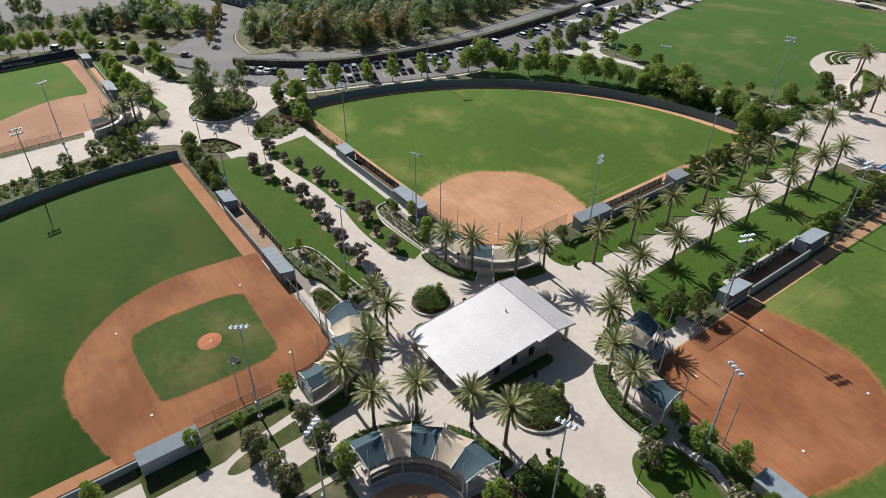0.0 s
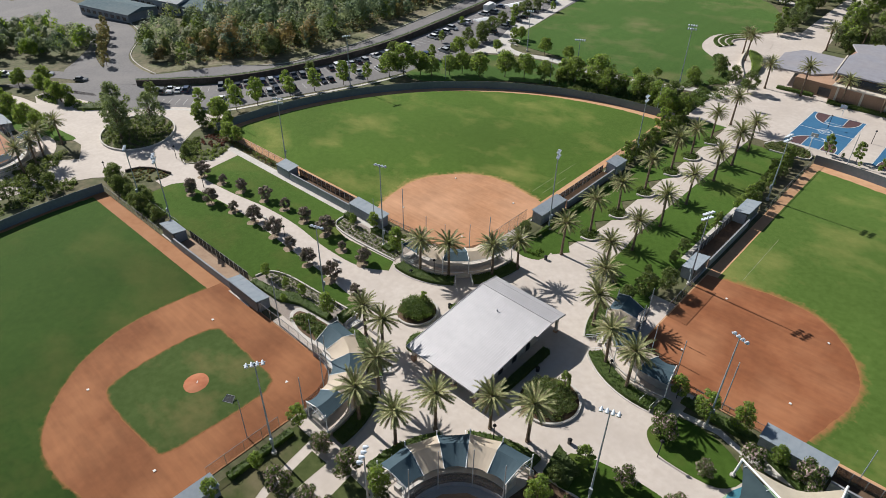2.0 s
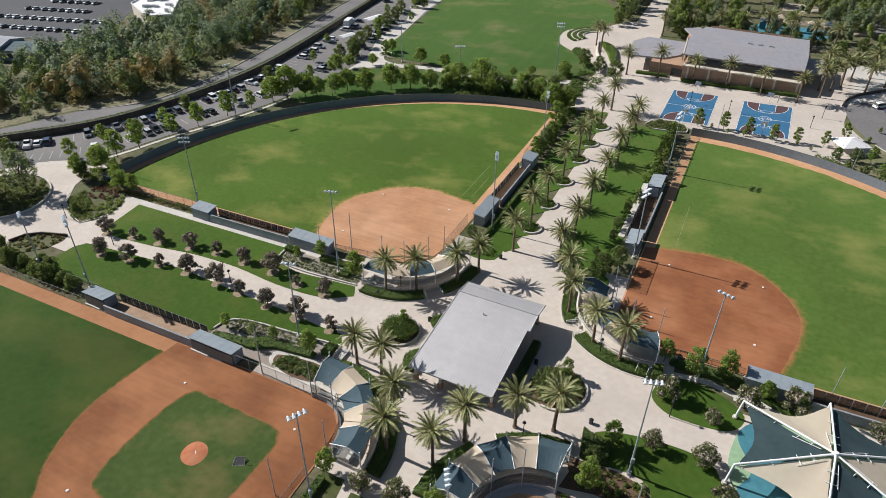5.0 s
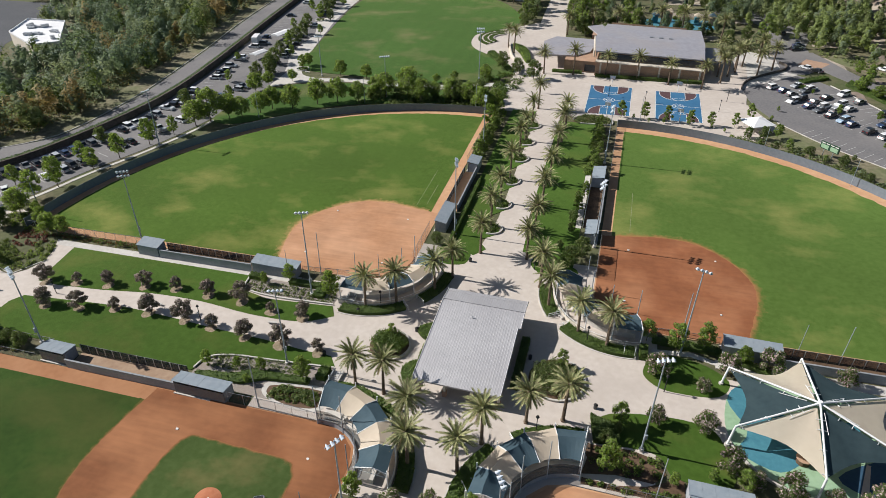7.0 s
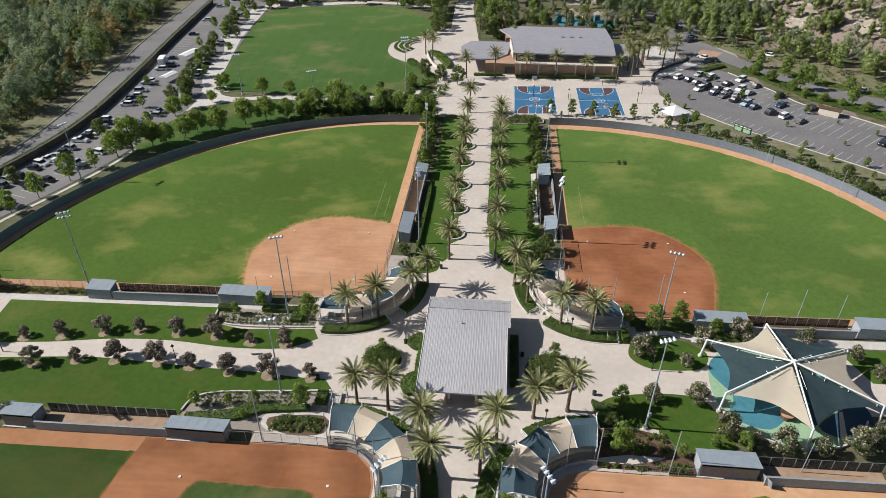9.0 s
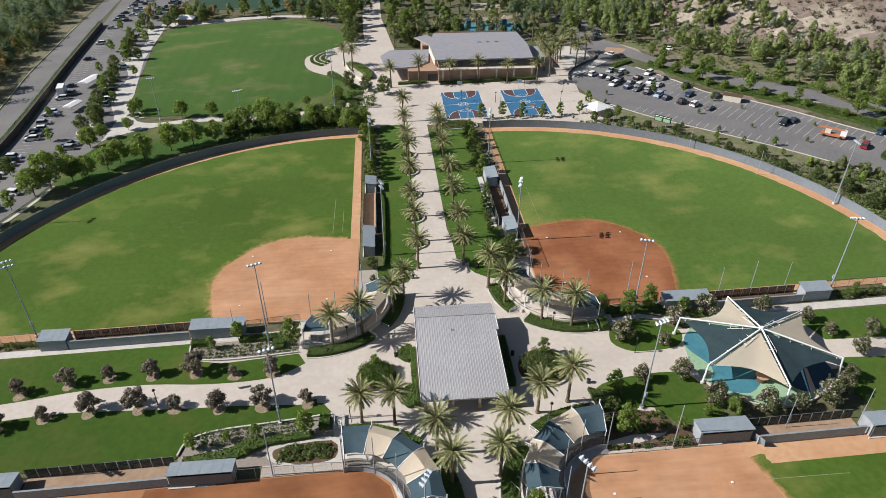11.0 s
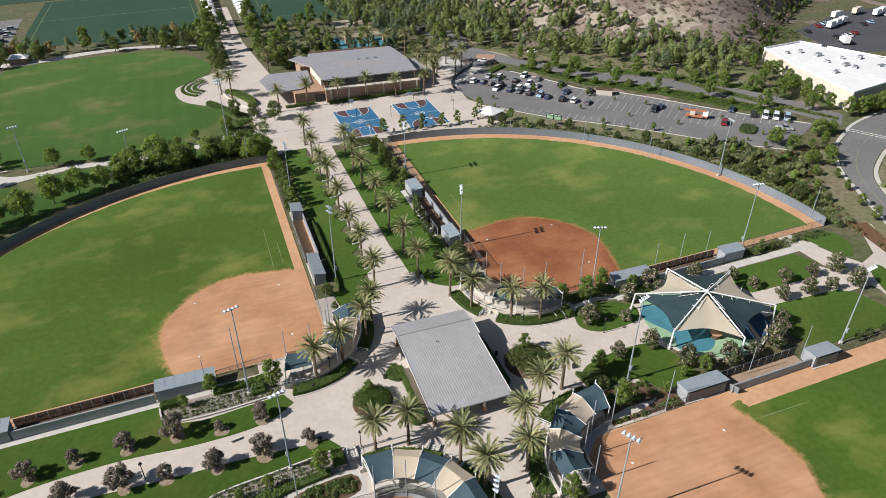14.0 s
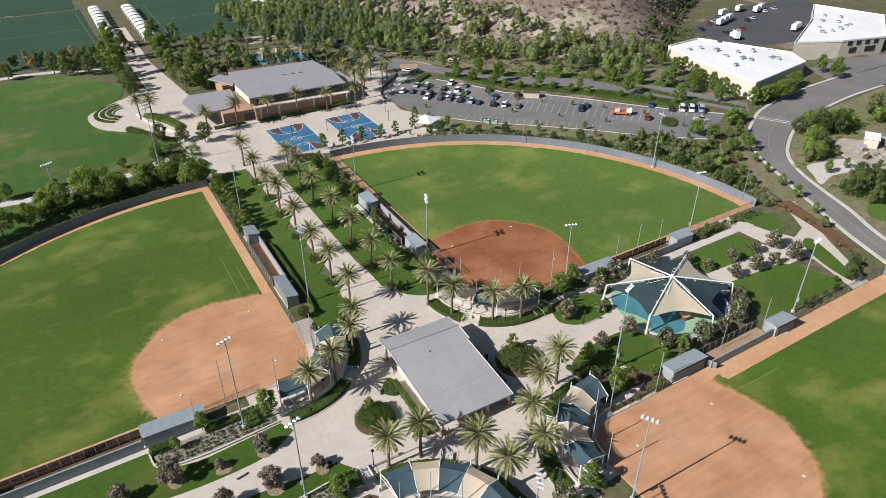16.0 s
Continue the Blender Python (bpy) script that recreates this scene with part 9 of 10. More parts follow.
for i, (x, y) in enumerate(((-152, 78), (-160, 68), (-166, 60), (-155, 128), (-160, 136), (-163, 145), (-158, 150), (-167, 152), (-172, 168), (-166, 176), (-170, 212), (-175, 222), (-196, 17), (-206, 20.5), (-215, 24), (-224, 29), (-233, 33.5), (-243, 36.5), (-185, 34), (-190, 38), (-236, -8))):
    GOLD.put(x, y, i, rng.uniform(0.75, 1.1), rng.uniform(0, 360), "turning golden-brown tree near the road")
_s = [(x, y, _g.uniform(5.5, 10)) for x, y in scatter(75, 225, -340, -90, -205, 24, lambda x, y: (x + 240) * 0.75 + (y + 38) * -0.55 < -13 and not (x < -264 and y > -48))]
woods("woodland", _s, (M_HAZEDARK, M_HAZEGREY, M_LEAF), (0.4, 0.35, 0.25), "mixed trees beyond the junction", 76)


def hill_side(x, y):
    return 0.8 * x + 0.6 * y > 194 + 4 * math.sin(x / 17) and 0.8 * x + 0.6 * y < np.interp(x, [70, 105, 130], [252, 240, 227]) + 7 * math.sin(x / 13) and y > 108 + 0.55 * (x - 165) and y > 106


_s = [(x, y, _g.uniform(6.5, 10.5)) for x, y in scatter(78, 400, 40, 105, 270, 330, hill_side)]
woods("hillside_trees", _s, (M_HILLLEAF, M_LEAFOLIVE, M_HAZEGREY), (0.5, 0.3, 0.2), "bright green trees along the foot of the hill", 79, 42, 0.32, (0.16, 0.27))
_s = [(x, y, _g.uniform(4.5, 9)) for x, y in scatter(80, 120, 8, 195, 125, 300, lambda x, y: not (66 < x < 96 and y < 245) and 0.8 * x + 0.6 * y < 240 and y < 262 + 0.25 * x and (y < 225 or x > 55 or (x * 7 + y * 3) % 5 < 1.4) and not (14 < x < 52 and y < 194) and not (28 < x < 62 and 214 < y < 232))]
woods("park_trees", _s, (M_HAZEDARK, M_HAZEGREY, M_LEAFOLIVE), (0.4, 0.4, 0.2), "mixed trees behind the hall", 81, 44, 0.32, (0.14, 0.26))
_s = [(x, y, _g.uniform(5, 9)) for x, y in scatter(82, 60, -130, 262, 0, 300, lambda x, y: y > 268 - 0.1 * abs(x + 50) and y < 276 or x > -26)]
woods("park_trees", [p for p in _s if not (-13 < p[0] < -2)], (M_LEAFDARK, M_LEAFOLIVE, M_LEAFGOLD), (0.6, 0.3, 0.1), "dark trees behind the park lawn", 83)


def scrub_hill(x, y):
    return land(x, y) > G(x, y) + 1.5


shrubs_spots = [p for p in scatter(84, 5200, 40, 110, 330, 420, scrub_hill)]


def hill_shrubs():
    g = np.random.default_rng(85)
    pts = [(x, y, land(x, y) + 0.3) for x, y in shrubs_spots]
    c, n = clumps(g, pts, g.uniform(0.7, 2.2, len(pts)), 18, 0.6)
    me = leaf_faces("hill_scrub", c, n, 0.36 * g.uniform(0.6, 1.4, len(c)), 0.75, (M_DRYBUSH, M_LEAFOLIVE), (g.uniform(size=len(c)) < 0.25).astype(int))
    tagged(new("hill_scrub", me), "brown and olive scrub bushes on the dry hillside", "shrubs", "", "stuff")
    s = Shape()
    for x, y in scatter(86, 220, 60, 130, 250, 330, scrub_hill):
        z, r = land(x, y), g.uniform(0.3, 1.1)
        pts = [(x + r * math.cos(a) * g.uniform(0.6, 1.1), y + r * math.sin(a) * g.uniform(0.6, 1.1), z - 0.1) for a in np.linspace(0, 5.2, 6)]
        top = [(p[0] * 0.5 + x * 0.5, p[1] * 0.5 + y * 0.5, z + r * g.uniform(0.4, 0.8)) for p in pts]
        s.add(pts + top, [(i, (i + 1) % 6, 6 + (i + 1) % 6, 6 + i) for i in range(6)] + [tuple(range(6, 12))])
    tagged(new("boulders", s.mesh("boulders", M_ROCK)), "pale boulders scattered over the hillside", "boulders", "", "stuff")


M_DRYBUSH = leaves("dry brown brush", (0.100, 0.078, 0.064), (0.200, 0.160, 0.132), (0.11, 0.085, 0.06))
hill_shrubs()


# ---- far buildings ----
def warehouse(name, outline, height, label, windows=()):
    cx, cy = sum(p[0] for p in outline) / len(outline), sum(p[1] for p in outline) / len(outline)
    w = thing(name, label, "building", Matrix.Translation((cx, cy, G(cx, cy))))
    local = [(x - cx, y - cy) for x, y in outline]
    part("wall", Shape().prism(local, -2.0, height), M_CREAM, w, "cream rendered wall")
    part("roof", Shape().prism([(x * 0.985, y * 0.985) for x, y in local], height, height + 0.06), M_WHITEROOF, w, "white flat roof")
    n = len(local)
    par = Shape().strip(local, 0.3, height, height + 0.7, True)
    part("parapet", par, M_WHITEROOF, w)
    g = random.Random(int(abs(cx)))
    for k in range(11):
        (xa, ya), (xb, yb), t, f = local[k % n], local[(k + 1) % n], g.random(), g.uniform(0.15, 0.75)
        part("roof_unit", Shape().box((xa + (xb - xa) * t) * f, (ya + (yb - ya) * t) * f, height, g.uniform(1.4, 3.4), g.uniform(1.2, 2.2), g.uniform(0.7, 1.5), g.uniform(0, 1)), M_STEEL, w, "grey rooftop unit")
    for (i, t, z, wd, ht) in windows:
        (xa, ya), (xb, yb) = local[i], local[(i + 1) % n]
        x, y = xa + (xb - xa) * t, ya + (yb - ya) * t
        part("window", Shape().box(x, y, z, wd, 0.3, ht, math.atan2(yb - ya, xb - xa)), M_DARK, w, "dark window")


warehouse("warehouse", [(183, 66), (226.6, 74.7), (236, 88), (221.5, 127), (198.5, 124), (190, 100)], 5.2, "large white flat-roofed warehouse with rooftop units", [(2, 0.2, 0.5, 3, 5), (2, 0.75, 0.5, 2.4, 5.4)])
warehouse("warehouse", [(240, 90), (261.3, 81.1), (286.3, 75.7), (334, 103.0), (330, 140), (292, 116)], 6.0, "white flat-roofed warehouse with large windows", [(1, 0.2, 4, 2.6, 2.0), (1, 0.4, 4, 2.6, 2.0), (1, 0.6, 4, 2.6, 2.0), (1, 0.8, 4, 2.6, 2.0), (1, 0.3, 0.6, 4.0, 2.4), (1, 0.7, 0.6, 6.0, 2.4), (2, 0.2, 4, 3, 2)])
sheet("depot_yard", [(236, 118), (247, 153), (298, 172), (360, 168), (330, 116), (286, 104)], 0.035, M_DARKASPHALT, "dark asphalt depot yard", "car park")
sheet("car_park", [(230, 64), (236, 79), (262, 78), (300, 70), (300, 64)], 0.03, M_ASPHALT, "asphalt forecourt of a warehouse", "car park")
for i, (x, y, k) in enumerate(((189.0, 62.8, 1.0), (193.4, 61.0, 1.15), (197.8, 61.6, 1.1), (202.4, 63.4, 0.9), (207, 66.8, 0.85), (213, 68.4, 0.8), (234.4, 65.0, 1.1))):
    ROUND.put(x, y, i, k, i * 80, "rounded bright evergreen beside the warehouse")
for i, (x, y, k) in enumerate(((179.4, 29.6, 1.15), (184.0, 31.5, 1.0), (174.5, 32.6, 1.1), (155.6, 20.6, 0.95), (159.6, 23.4, 1.05), (164.6, 26.8, 0.95), (140.6, 0.6, 0.8), (146.4, 1.6, 0.9), (151.0, 4.4, 0.8), (176.8, 38.4, 1.0), (168.2, 36.4, 0.8), (189, 33, 1.0))):
    (ROUND if i % 2 else OAK).put(x, y, i, k, i * 65, "leafy tree on the inside of the bend")
sheet("driveway", rounded([(140.8, 9.2), (144.6, 14.4), (148.8, 19.4), (156, 18.2), (163, 16.4), (167, 12), (158, 9.6), (149, 11)], 3), 0.035, M_WHITECONC, "pale concrete driveway into the yard", "road")
sheet("lawn", rounded([(134.6, -9.4), (138.8, -5.6), (146, -5.2), (150, -9), (143, -13.6), (136, -13)], 4), 0.05, M_LAWN, "small lawn inside the bend", "lawn")
sheet("soil", [(119.6, 10), (124.6, 8), (121, -4), (117, -16), (113.4, -16), (116.8, -4)], 0.045, M_REDMULCH, "reddish bark mulch beside the road", "soil")
for i, (x, y) in enumerate(((178, 70), (180, 77), (181.5, 84), (183.5, 90), (185, 96), (187, 104), (190, 110), (186, 116), (177, 80), (179.5, 92), (181, 104), (179, 63), (183, 61.5), (187, 62.5), (236, 73), (244, 70), (171, 72), (170, 86), (172, 97))):
    TREE.put(x, y, i, rng.uniform(0.8, 1.15), rng.uniform(0, 360), "leafy tree beside the warehouse wall")
_s = [(x, y, _g.uniform(3.5, 6.5)) for x, y in scatter(87, 190, 142, -24, 222, 44, lambda x, y: (x - 152) * 0.50 > (y - 26) * 0.9 + 3 and y < 40 and not (160 < x < 200 and 2 < y < 28) and not (138 < x < 166 and 6 < y < 20))]
woods("roadside_trees", _s, (M_LEAF, M_LEAFOLIVE, M_LEAFDARK), (0.45, 0.35, 0.2), "green trees on the inside of the bend", 88)
_s = [(x, y, _g.uniform(2.2, 3.8)) for x, y in scatter(89, 34, 112, 18, 172, 66, lambda x, y: 0.72 * (x - 136) + 0.69 * (y - 50) < 0 and math.hypot(x - 24, y - 16) > 97 and y > 0.9 * (x - 140) + 42)]
woods("bank_trees", _s, (M_LEAFOLIVE, M_LEAF, M_LEAFDARK), (0.5, 0.4, 0.1), "young trees on the bank below the car park", 90)
shrubs("bank_shrubs", scatter(91, 180, 112, -20, 150, 50, lambda x, y: math.hypot(x - 24, y - 16) > 94 and x < np.interp(y, [-20, 8, 28, 41, 50], [113, 121, 131, 144, 158])), 0.8, (M_LEAFOLIVE, M_RED), "red and olive shrubs beside the bend", 92, 30, 0.2)
sheet("bank", [(112, 161), (126, 146), (145, 131.5), (161, 113.5), (176, 92), (184, 112), (172, 131), (158, 148), (142, 164), (124, 182), (104, 196), (96, 188)], 0.03, M_BANK, "dry grassy bank above the service road", "bank")
sheet("bank", arc(24, 16, 91.6, 2, 68, 30) + [(62, 101), (66, 132), (71.5, 118.6), (82.6, 104.8), (97.8, 90.6), (112, 76.4), (124.8, 62.2), (140, 49.4), (153.6, 44.2), (142.6, 32.2), (135.6, 19.2), (129, 6), (121, -10)], 0.02, M_BANK, "dry planted bank outside the outfield fence", "bank")
sheet("bank", [(143, 17), (150, 26), (160, 33), (173, 40), (189, 44.4), (240, 48), (260, 20), (215, -24), (150, -44), (122, -44), (126.4, -19), (133.6, -4), (138, 7)], 0.02, M_BANK, "dry planted ground inside the bend", "bank")
shrubs("bank_shrubs", [(x, y) for x, y in scatter(105, 260, 96, 92, 184, 196, lambda x, y: 190 < 0.8 * x + 0.6 * y < 201 and y > 96)], 0.8, (M_LEAFOLIVE, M_HILLLEAF), "olive and pale green shrubs on the bank", 106, 30, 0.2)
shrubs("bank_shrubs", scatter(107, 70, -28, 130, -11, 145, lambda x, y: y < 146 + 0.9 * (x + 14) + 6 and y > 129.5), 0.9, (M_LEAFDARK, M_HEDGE), "dark shrubs below the curved wall", 108, 45, 0.18)
yard = thing("contractor_yard", "cluttered stone yard with a pale shed", "yard", at(184, 14))
part("ground_slab", Shape().prism(rounded([(-20.5, -10.5), (12, -12), (16, 6), (2, 13), (-15, 9.5), (-21, 0)], 3), -0.3, 0.12), M_ROCK, yard, "pale rubble ground")
part("shed", Shape().box(-4, 4, 0.1, 7, 4, 3.0, 0.5), M_CREAM, yard)
part("shed_roof", Shape().box(-4, 4, 3.1, 7.6, 4.6, 0.2, 0.5), M_WHITEROOF, yard)
for k in range(34):
    part("rubble_heap", Shape().box(rng.uniform(-17, 12), rng.uniform(-9, 3), 0.1, rng.uniform(0.8, 2.2), rng.uniform(0.8, 1.6), rng.uniform(0.4, 1.1), rng.uniform(0, 3)), M_ROCK, yard)


for k in range(7):
    part("stone_pallet", Shape().box(-16 + k * 4.1, -2 + (k % 3) * 3.2, 0.1, 2.2, 1.5, 1.1, k * 0.4), (M_BROWN, M_DARKSTONE, M_BLOCK)[k % 3], yard, "stacked pallet of stone")
part("store_roof", Shape().box(9, 3, 2.4, 6.0, 4.0, 0.2, 0.3), M_HALLROOF, yard, "grey sheet roof of an open store")
for k in range(4):
    part("store_post", Shape().tube((9 + (2.4 if k % 2 else -2.4), 3 + (1.4 if k > 1 else -1.4), 0), (9 + (2.4 if k % 2 else -2.4), 3 + (1.4 if k > 1 else -1.4), 2.45), 0.08, n=6), M_STEEL, yard)
sheet("verge", [(151.8, 119.7), (164.6, 88.1), (175.4, 63.0), (173.6, 62.0), (160.8, 85.0), (148.6, 116.0)], 0.06, M_WEEDY, "narrow dry verge beside the service road", "verge")
shrubs("verge_shrubs", [(x + _g.uniform(-0.8, 0.8), y) for x, y in ((np.interp(t, [0, 0.5, 1], [150.2, 162.7, 174.5]), np.interp(t, [0, 0.5, 1], [118, 86.6, 62.5])) for t in np.linspace(0, 1, 90))], 0.7, (M_LEAFOLIVE, M_HILLLEAF), "low olive shrubs along the service road", 121, 40, 0.18)
for i, (x, y, k) in enumerate(((138.5, 54.7, 0.9), (140.3, 49.3, 0.8), (156.2, 54.0, 0.95), (162.0, 54.2, 0.8), (146.0, 39.5, 0.85), (137.9, 38.9, 0.8), (178.4, 88.5, 1.25), (191.4, 61.0, 1.45))):
    ROUND.put(x, y, i, k, i * 75, "leafy tree between the road and the car park")


def school(x, y, turn, sx, sy, h, roof_mat, label):
    b = thing("far_building", label, "building", at(x, y, turn))
    part("wall", Shape().box(0, 0, -1, sx, sy, h + 1), M_BLOCK, b)
    part("roof", Shape().add([(-sx / 2 - 0.6, -sy / 2 - 0.6, h), (sx / 2 + 0.6, -sy / 2 - 0.6, h), (sx / 2 + 0.6, sy / 2 + 0.6, h), (-sx / 2 - 0.6, sy / 2 + 0.6, h), (-sx / 2, 0, h + 1.6), (sx / 2, 0, h + 1.6)], [(3, 2, 1, 0), (0, 1, 5, 4), (1, 2, 5), (2, 3, 4, 5), (3, 0, 4)]), roof_mat, b, "pale sheet roof")
    for k in range(int(sx / 4)):
        part("window", Shape().box(-sx / 2 + 2 + k * 4, -sy / 2 - 0.03, 1.0, 2.2, 0.1, 1.5), M_DARK, b)


M_FARROOF = mat("pale blue-green sheet roof", (0.10, 0.145, 0.165), (0.14, 0.185, 0.205), 0.8, 0.1, (0.18, 0.21, 0.22), 0.5, 0.95, bump=0.1, spec=0.05)
school(-262, 52, 14, 33, 16, 4.0, M_FARROOF, "far building with a pale blue-green roof")
school(-246, 73, 14, 16, 14, 5.5, M_BLOCK, "far grey building with rooftop plant")
school(-230, 77, 14, 22, 12, 4.0, M_FARROOF, "far building with a pale grey roof")
school(-268, 70, 14, 26, 10, 4.5, M_FARROOF, "far building with a pale blue-green roof")
warehouse("far_white_building", [(-240, 138), (-249, 158), (-230, 160), (-208, 132), (-216, 125)], 5.0, "far white flat-roofed building beyond the woods")
sheet("car_park", [(-340, 84), (-262, 92), (-222, 97), (-222, 108), (-245, 138), (-254, 166), (-268, 205), (-340, 205)], 0.03, M_DARKASPHALT, "far asphalt car park", "car park")
for i in range(65):
    if i // 13 > 1 and i % 13 > 11 - i // 13 * 2:
        continue
    car(-302 + (i % 13) * 5.0 + rng.uniform(-0.5, 0.5), 97 + (i // 13) * 15 + (i % 13) * 0.9, 75, "saloon", rng.choice(["white", "silver", "black", "white", "grey"]), "parked in the far car park")
sheet("car_park", [(-288, -44), (-286, -20), (-286, 6), (-300, 30), (-420, 20), (-420, -80), (-330, -80)], 0.03, M_ASPHALT, "far pale asphalt car park beyond the trees", "car park")
sheet("pavement", rounded([(-141, -13.6), (-150, -10.4), (-166, -12.6), (-188, -15.4), (-204, -21), (-205, -23.4), (-193, -20.2), (-170, -17.4), (-152, -16.6), (-141, -15.8)], 2), 0.047, M_CONCRETE, "pale concrete walk beside the lawn strip", "pavement")
for i, (x, y, k) in enumerate(((-193.3, -22.0, 0.9), (-176.8, -22.3, 1.0), (-165.2, -21.5, 0.95), (-172.8, -25.0, 0.8), (-158, -20.6, 0.85), (-184, -22.6, 0.85), (-298, -39, 1.3), (-291, -33, 1.3))):
    (ROUND if i < 6 else OAK).put(x, y, i, k, i * 60, "leafy green tree on the lawn strip by the far field" if i < 6 else "dark tree at the edge of the far car park")
far_play = thing("play_structure", "blue and tan play structure behind the hall", "play equipment", at(46, 223))
for k in range(5):
    part("tower", Shape().box(-12 + k * 6, (k % 2) * 3, 0, 2.4, 2.4, 2.6 + (k % 3)), (M_PLAYBLUE, M_STUCCO, M_BEIGE)[k % 3], far_play)
    part("tower_roof", Shape().add([(-13.6 + k * 6, -1.6 + (k % 2) * 3, 3.4 + (k % 3)), (-10.4 + k * 6, -1.6 + (k % 2) * 3, 3.4 + (k % 3)), (-10.4 + k * 6, 1.6 + (k % 2) * 3, 3.4 + (k % 3)), (-13.6 + k * 6, 1.6 + (k % 2) * 3, 3.4 + (k % 3)), (-12 + k * 6, (k % 2) * 3, 4.8 + (k % 3))], [(3, 2, 1, 0), (0, 1, 4), (1, 2, 4), (2, 3, 4), (3, 0, 4)]), (M_TEAL, M_BEIGE)[k % 2], far_play)
sheet("play_surface", rounded([(32, 217), (58, 216), (59, 229), (33, 230)], 4), 0.05, M_PLAYBLUE, "turquoise play ground behind the hall", "play surface")
sheet("soil", rounded([(62, 150), (76, 146), (84, 164), (80, 182), (66, 186)], 3), 0.028, M_WHITECONC, "paved turning circle beside the hall", "pavement")
# the far field's fence and dugout beyond the forecourt
fence_line("wire_fence", [(-217, -29.6), (-204, -29.0), (-152, -29.2)], 2.2, M_CHAIN, "grey wire fence round a far ball field")
fence_line("wire_fence", [(-137.4, -48), (-136.6, -84)], 2.2, M_CHAIN, "grey wire fence round a far ball field")
dugout(-205.2, -27.8, 6.4, 3.2, 180, "small blue-grey dugout beside the far ball field")
dugout(-167.0, -27.8, 10.4, 3.2, 180, "long blue-grey dugout beside the far ball field")
low_wall("bullpen_wall", [(-201.6, -26.6), (-172.6, -26.6)], 0.25, 1.25, M_BLOCK, "low grey-blue block wall of the bullpen", "wall", M_COPING)
sheet("bullpen_floor", rect(-201.8, -29.2, -172.4, -26.7), 0.07, M_TRACK, "clay floor of a fenced bullpen strip", "bullpen")
sheet("pavement", arc(-146.8, -38.6, 17.6, -12, 102, 24) + [(-146.8, -30.6), (-140.5, -35.0), (-138.2, -42)], 0.056, M_CONCRETE, "pale concrete paving under the far seating", "pavement")
stand(-146.8, -38.6, -6, 92, "curved concrete seating under teal and beige canopies")
board = thing("field_fence", "dark blue outfield fence with pale lettering", "fence")
part("windscreen", Shape().strip([(-217, -29.6), (-217.4, -57), (-216, -84)], 0.08, lambda x, y: G(x, y), lambda x, y: G(x, y) + 2.9), M_NAVY, board, "dark navy windscreen cloth")
part("top_rail", Shape().strip([(-217, -29.6), (-217.4, -57), (-216, -84)], 0.1, lambda x, y: G(x, y) + 2.9, lambda x, y: G(x, y) + 2.97), M_RAIL, board)
_text = bpy.data.curves.new("lettering", "FONT")
_text.body, _text.size, _text.extrude, _text.space_character = "SPORT COMPLEX", 1.3, 0.02, 1.05
_text.materials.append(M_WHITEROOF)
_text.align_x = "CENTER"
_words = new("lettering", _text)
_words.parent = board
_words.matrix_basis = Matrix.Translation((-217.1, -49.4, G(-217, -49) + 0.8)) @ Matrix.Rotation(radians(89.2), 4, "Z") @ Matrix.Rotation(radians(90), 4, "X")
for i, (x, y, k) in enumerate(((-233.8, -50.1, 1.25), (-231.4, -44.0, 1.3), (-232.0, -38.6, 1.2), (-224.5, -30.5, 1.0), (-221.5, -24.0, 0.9), (-196, -4.8, 0.8))):
    ROUND.put(x, y, i, k, i * 50, "large bright green tree behind the far fence")
shrubs("fence_shrubs", scatter(93, 150, -145, -42, -114, -22, lambda x, y: (x + 119) * -0.62 + (y + 38) * -0.78 > -3 and x > -135 and (x + 119) * -0.62 + (y + 38) * -0.78 < 8 and y > -39), 0.9, (M_LEAFDARK, M_LEAFOLIVE), "dense shrubs between the forecourt and a far field", 94, 50, 0.2)
shrubs("fence_shrubs", scatter(95, 170, -118, -75, -107, -26, lambda x, y: x < np.interp(y, [-75, -63, -54, -44, -35, -26], [-97, -103, -106, -110, -111, -111]) and x > -117), 0.7, (M_LEAFDARK, M_LEAFOLIVE), "dark shrubs outside the outfield fence", 96, 45, 0.18)
shrubs("bed_shrubs", scatter(97, 60, -184, -12, -160, -2, lambda x, y: abs(y + 7 - 0.3 * (x + 172)) < 2.6), 0.8, (M_LEAFDARK, M_LEAF), "green shrubs in a bed beside the drop-off lane", 98, 40, 0.2)
_s = [(x, y, _g.uniform(4.5, 7.5)) for x, y in scatter(101, 330, 40, 130, 200, 330, lambda x, y: 228 < 0.8 * x + 0.6 * y < 292 - 0.75 * max(0, x - 104) and x < 188 and y > 116 + 0.6 * (x - 165))]
woods("hillside_trees", _s, (M_HILLLEAF, M_LEAFOLIVE, M_HAZEGREY), (0.45, 0.35, 0.2), "bright green trees scattered up the hillside", 102, 40, 0.32, (0.16, 0.27))
_s = [(x, y, _g.uniform(2.0, 4.0)) for x, y in scatter(103, 230, 178, 110, 340, 250, lambda x, y: -5 < y - 112 - 0.68 * (x - 170) < 14)]
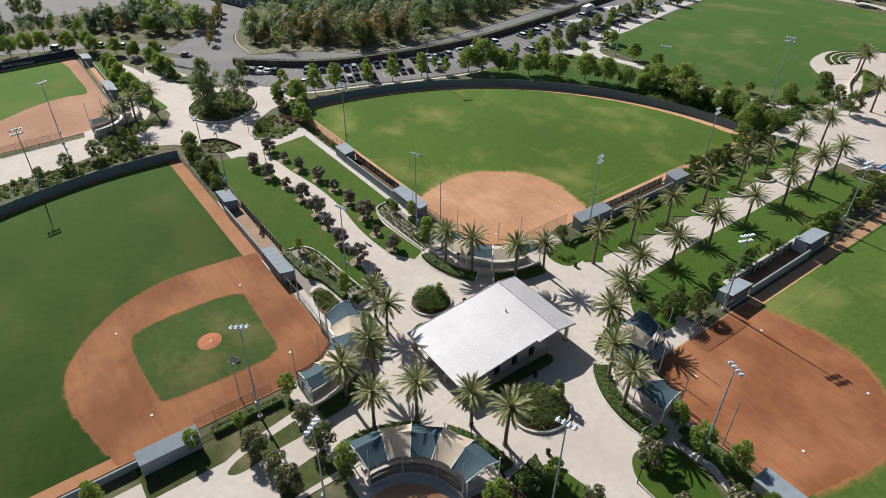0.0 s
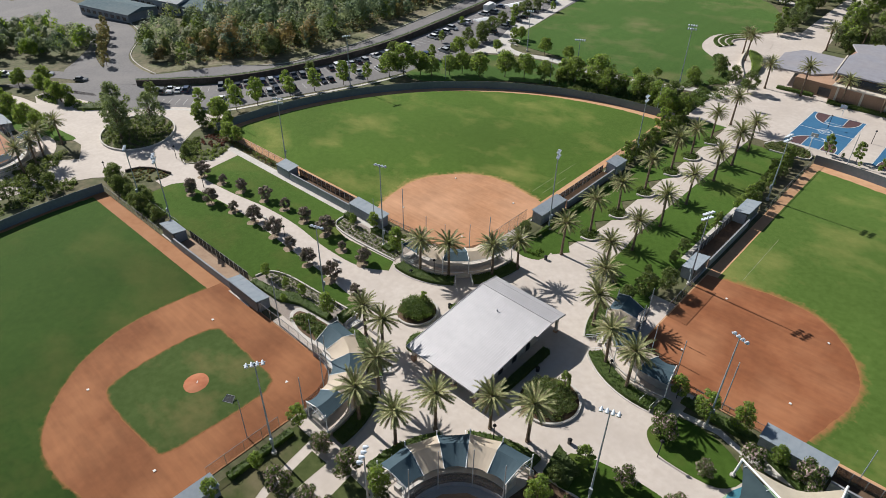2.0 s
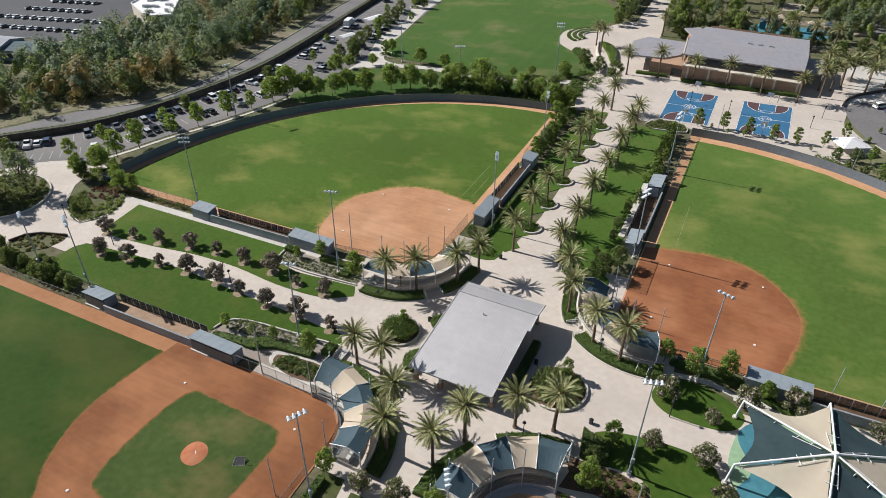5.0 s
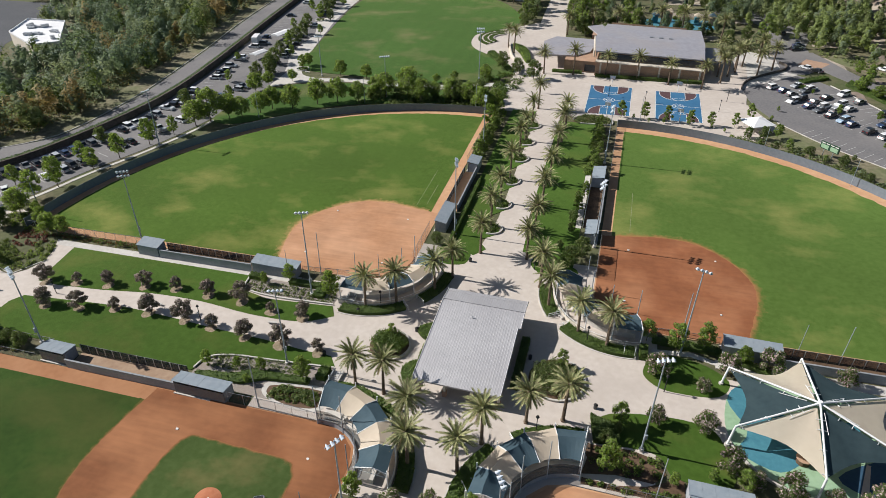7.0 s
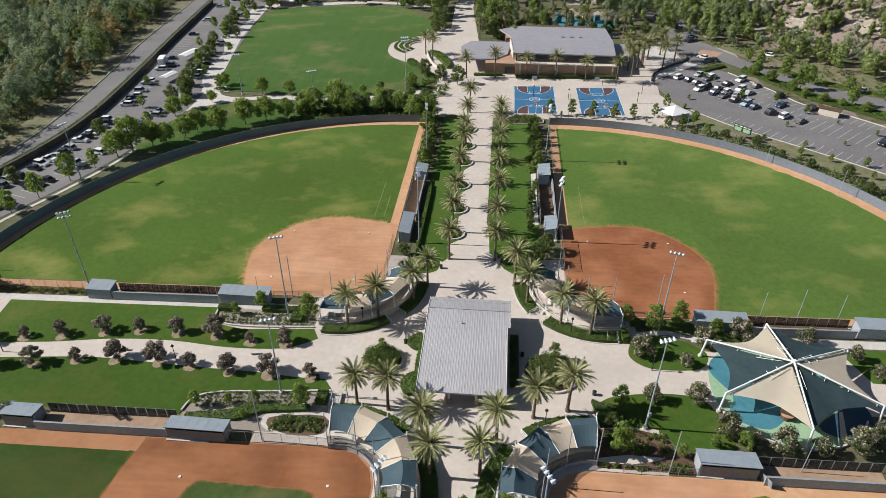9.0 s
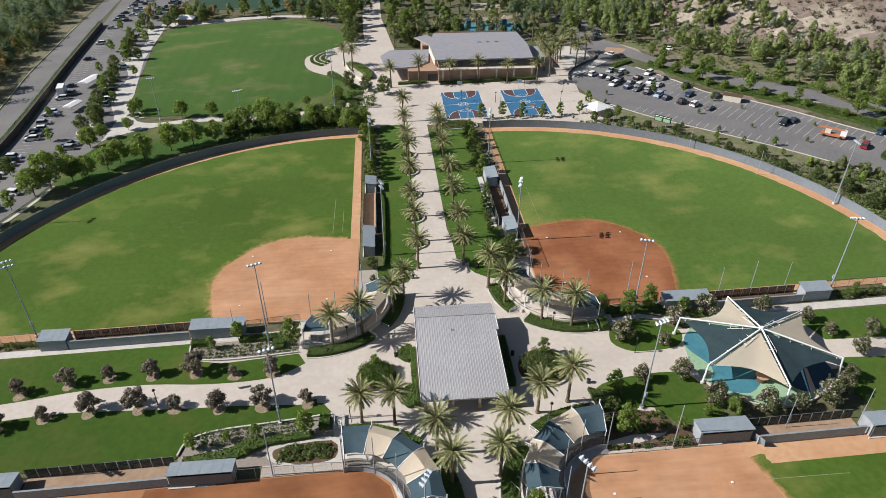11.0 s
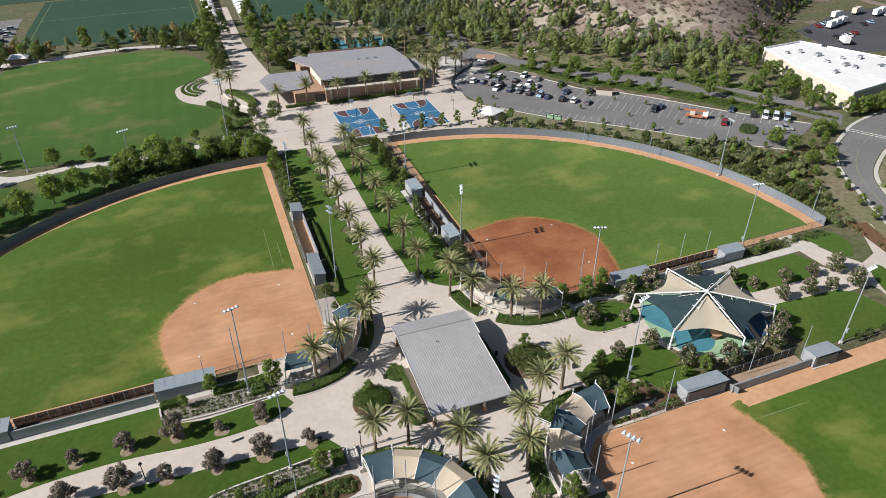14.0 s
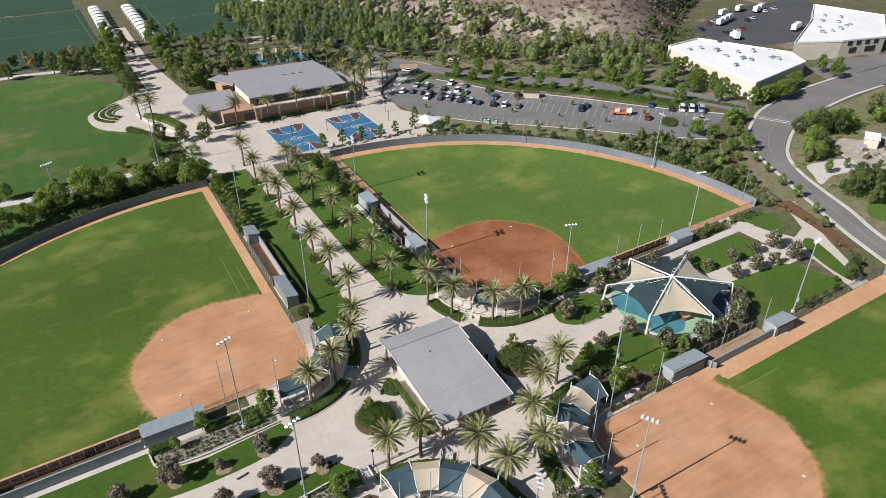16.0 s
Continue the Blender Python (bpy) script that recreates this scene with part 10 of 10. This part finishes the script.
woods("hillside_shrubs", _s, (M_LEAFOLIVE, M_DRYBUSH, M_LEAFDARK), (0.4, 0.4, 0.2), "tall scrub along the foot of the hill", 104, 20, 0.28)

for i, (x, y) in enumerate(((-215, -23), (-209, -16.5), (-199, -12.5), (-186.5, -9), (-174, -8), (-168, -7))):
    ROUND.put(x, y, i, (1.1, 1.0, 0.9, 0.95, 1.0, 0.7)[i], i * 70, "bright green tree beside the drop-off lane")

shrubs("bank_shrubs", scatter(111, 250, 20, 8, 130, 118, lambda x, y: 91.5 < math.hypot(x - 24, y - 16) < 98 and math.atan2(y - 16, x - 24) < 1.2), 1.0, (M_LEAFOLIVE, M_HAZEGREY), "olive shrubs on the bank outside the outfield fence", 112, 36, 0.22)
shrubs("bank_shrubs", scatter(113, 150, 100, 40, 152, 110, lambda x, y: 98 < math.hypot(x - 24, y - 16) < 116 and 0.72 * (x - 136) + 0.69 * (y - 50) < 0 and y > 0.9 * (x - 140) + 42 and y < 66), 0.9, (M_LEAFOLIVE, M_HAZEGREY), "olive shrubs on the bank below the car park", 114, 34, 0.22)

shrubs("bank_shrubs", scatter(115, 300, 140, -26, 205, 46, lambda x, y: (x - 152) * 0.50 > (y - 26) * 0.9 + 1 and y < 42 and not (160 < x < 200 and 3 < y < 27) and not (139 < x < 167 and 7 < y < 20) and not (133 < x < 151 and -14 < y < -4)), 1.2, (M_LEAF, M_HILLLEAF), "bright green shrubs on the inside of the bend", 116, 46, 0.2)
shrubs("bank_shrubs", scatter(117, 170, 108, -12, 146, 46, lambda x, y: math.hypot(x - 24, y - 16) > 93 and x < np.interp(y, [-20, 8, 28, 41, 50], [109, 118, 130, 143, 157]) and y > 10), 1.1, (M_HILLLEAF, M_LEAFOLIVE), "olive and pale green shrubs between fence and road", 118, 40, 0.2)
shrubs("hill_shrubs", scatter(119, 240, 196, 126, 262, 200, lambda x, y: x < 236 + (y - 118) * 0.32 - 4 and y > 128), 1.7, (M_LEAFDARK, M_LEAFOLIVE), "dark scrub between hill and depot", 120, 34, 0.3)
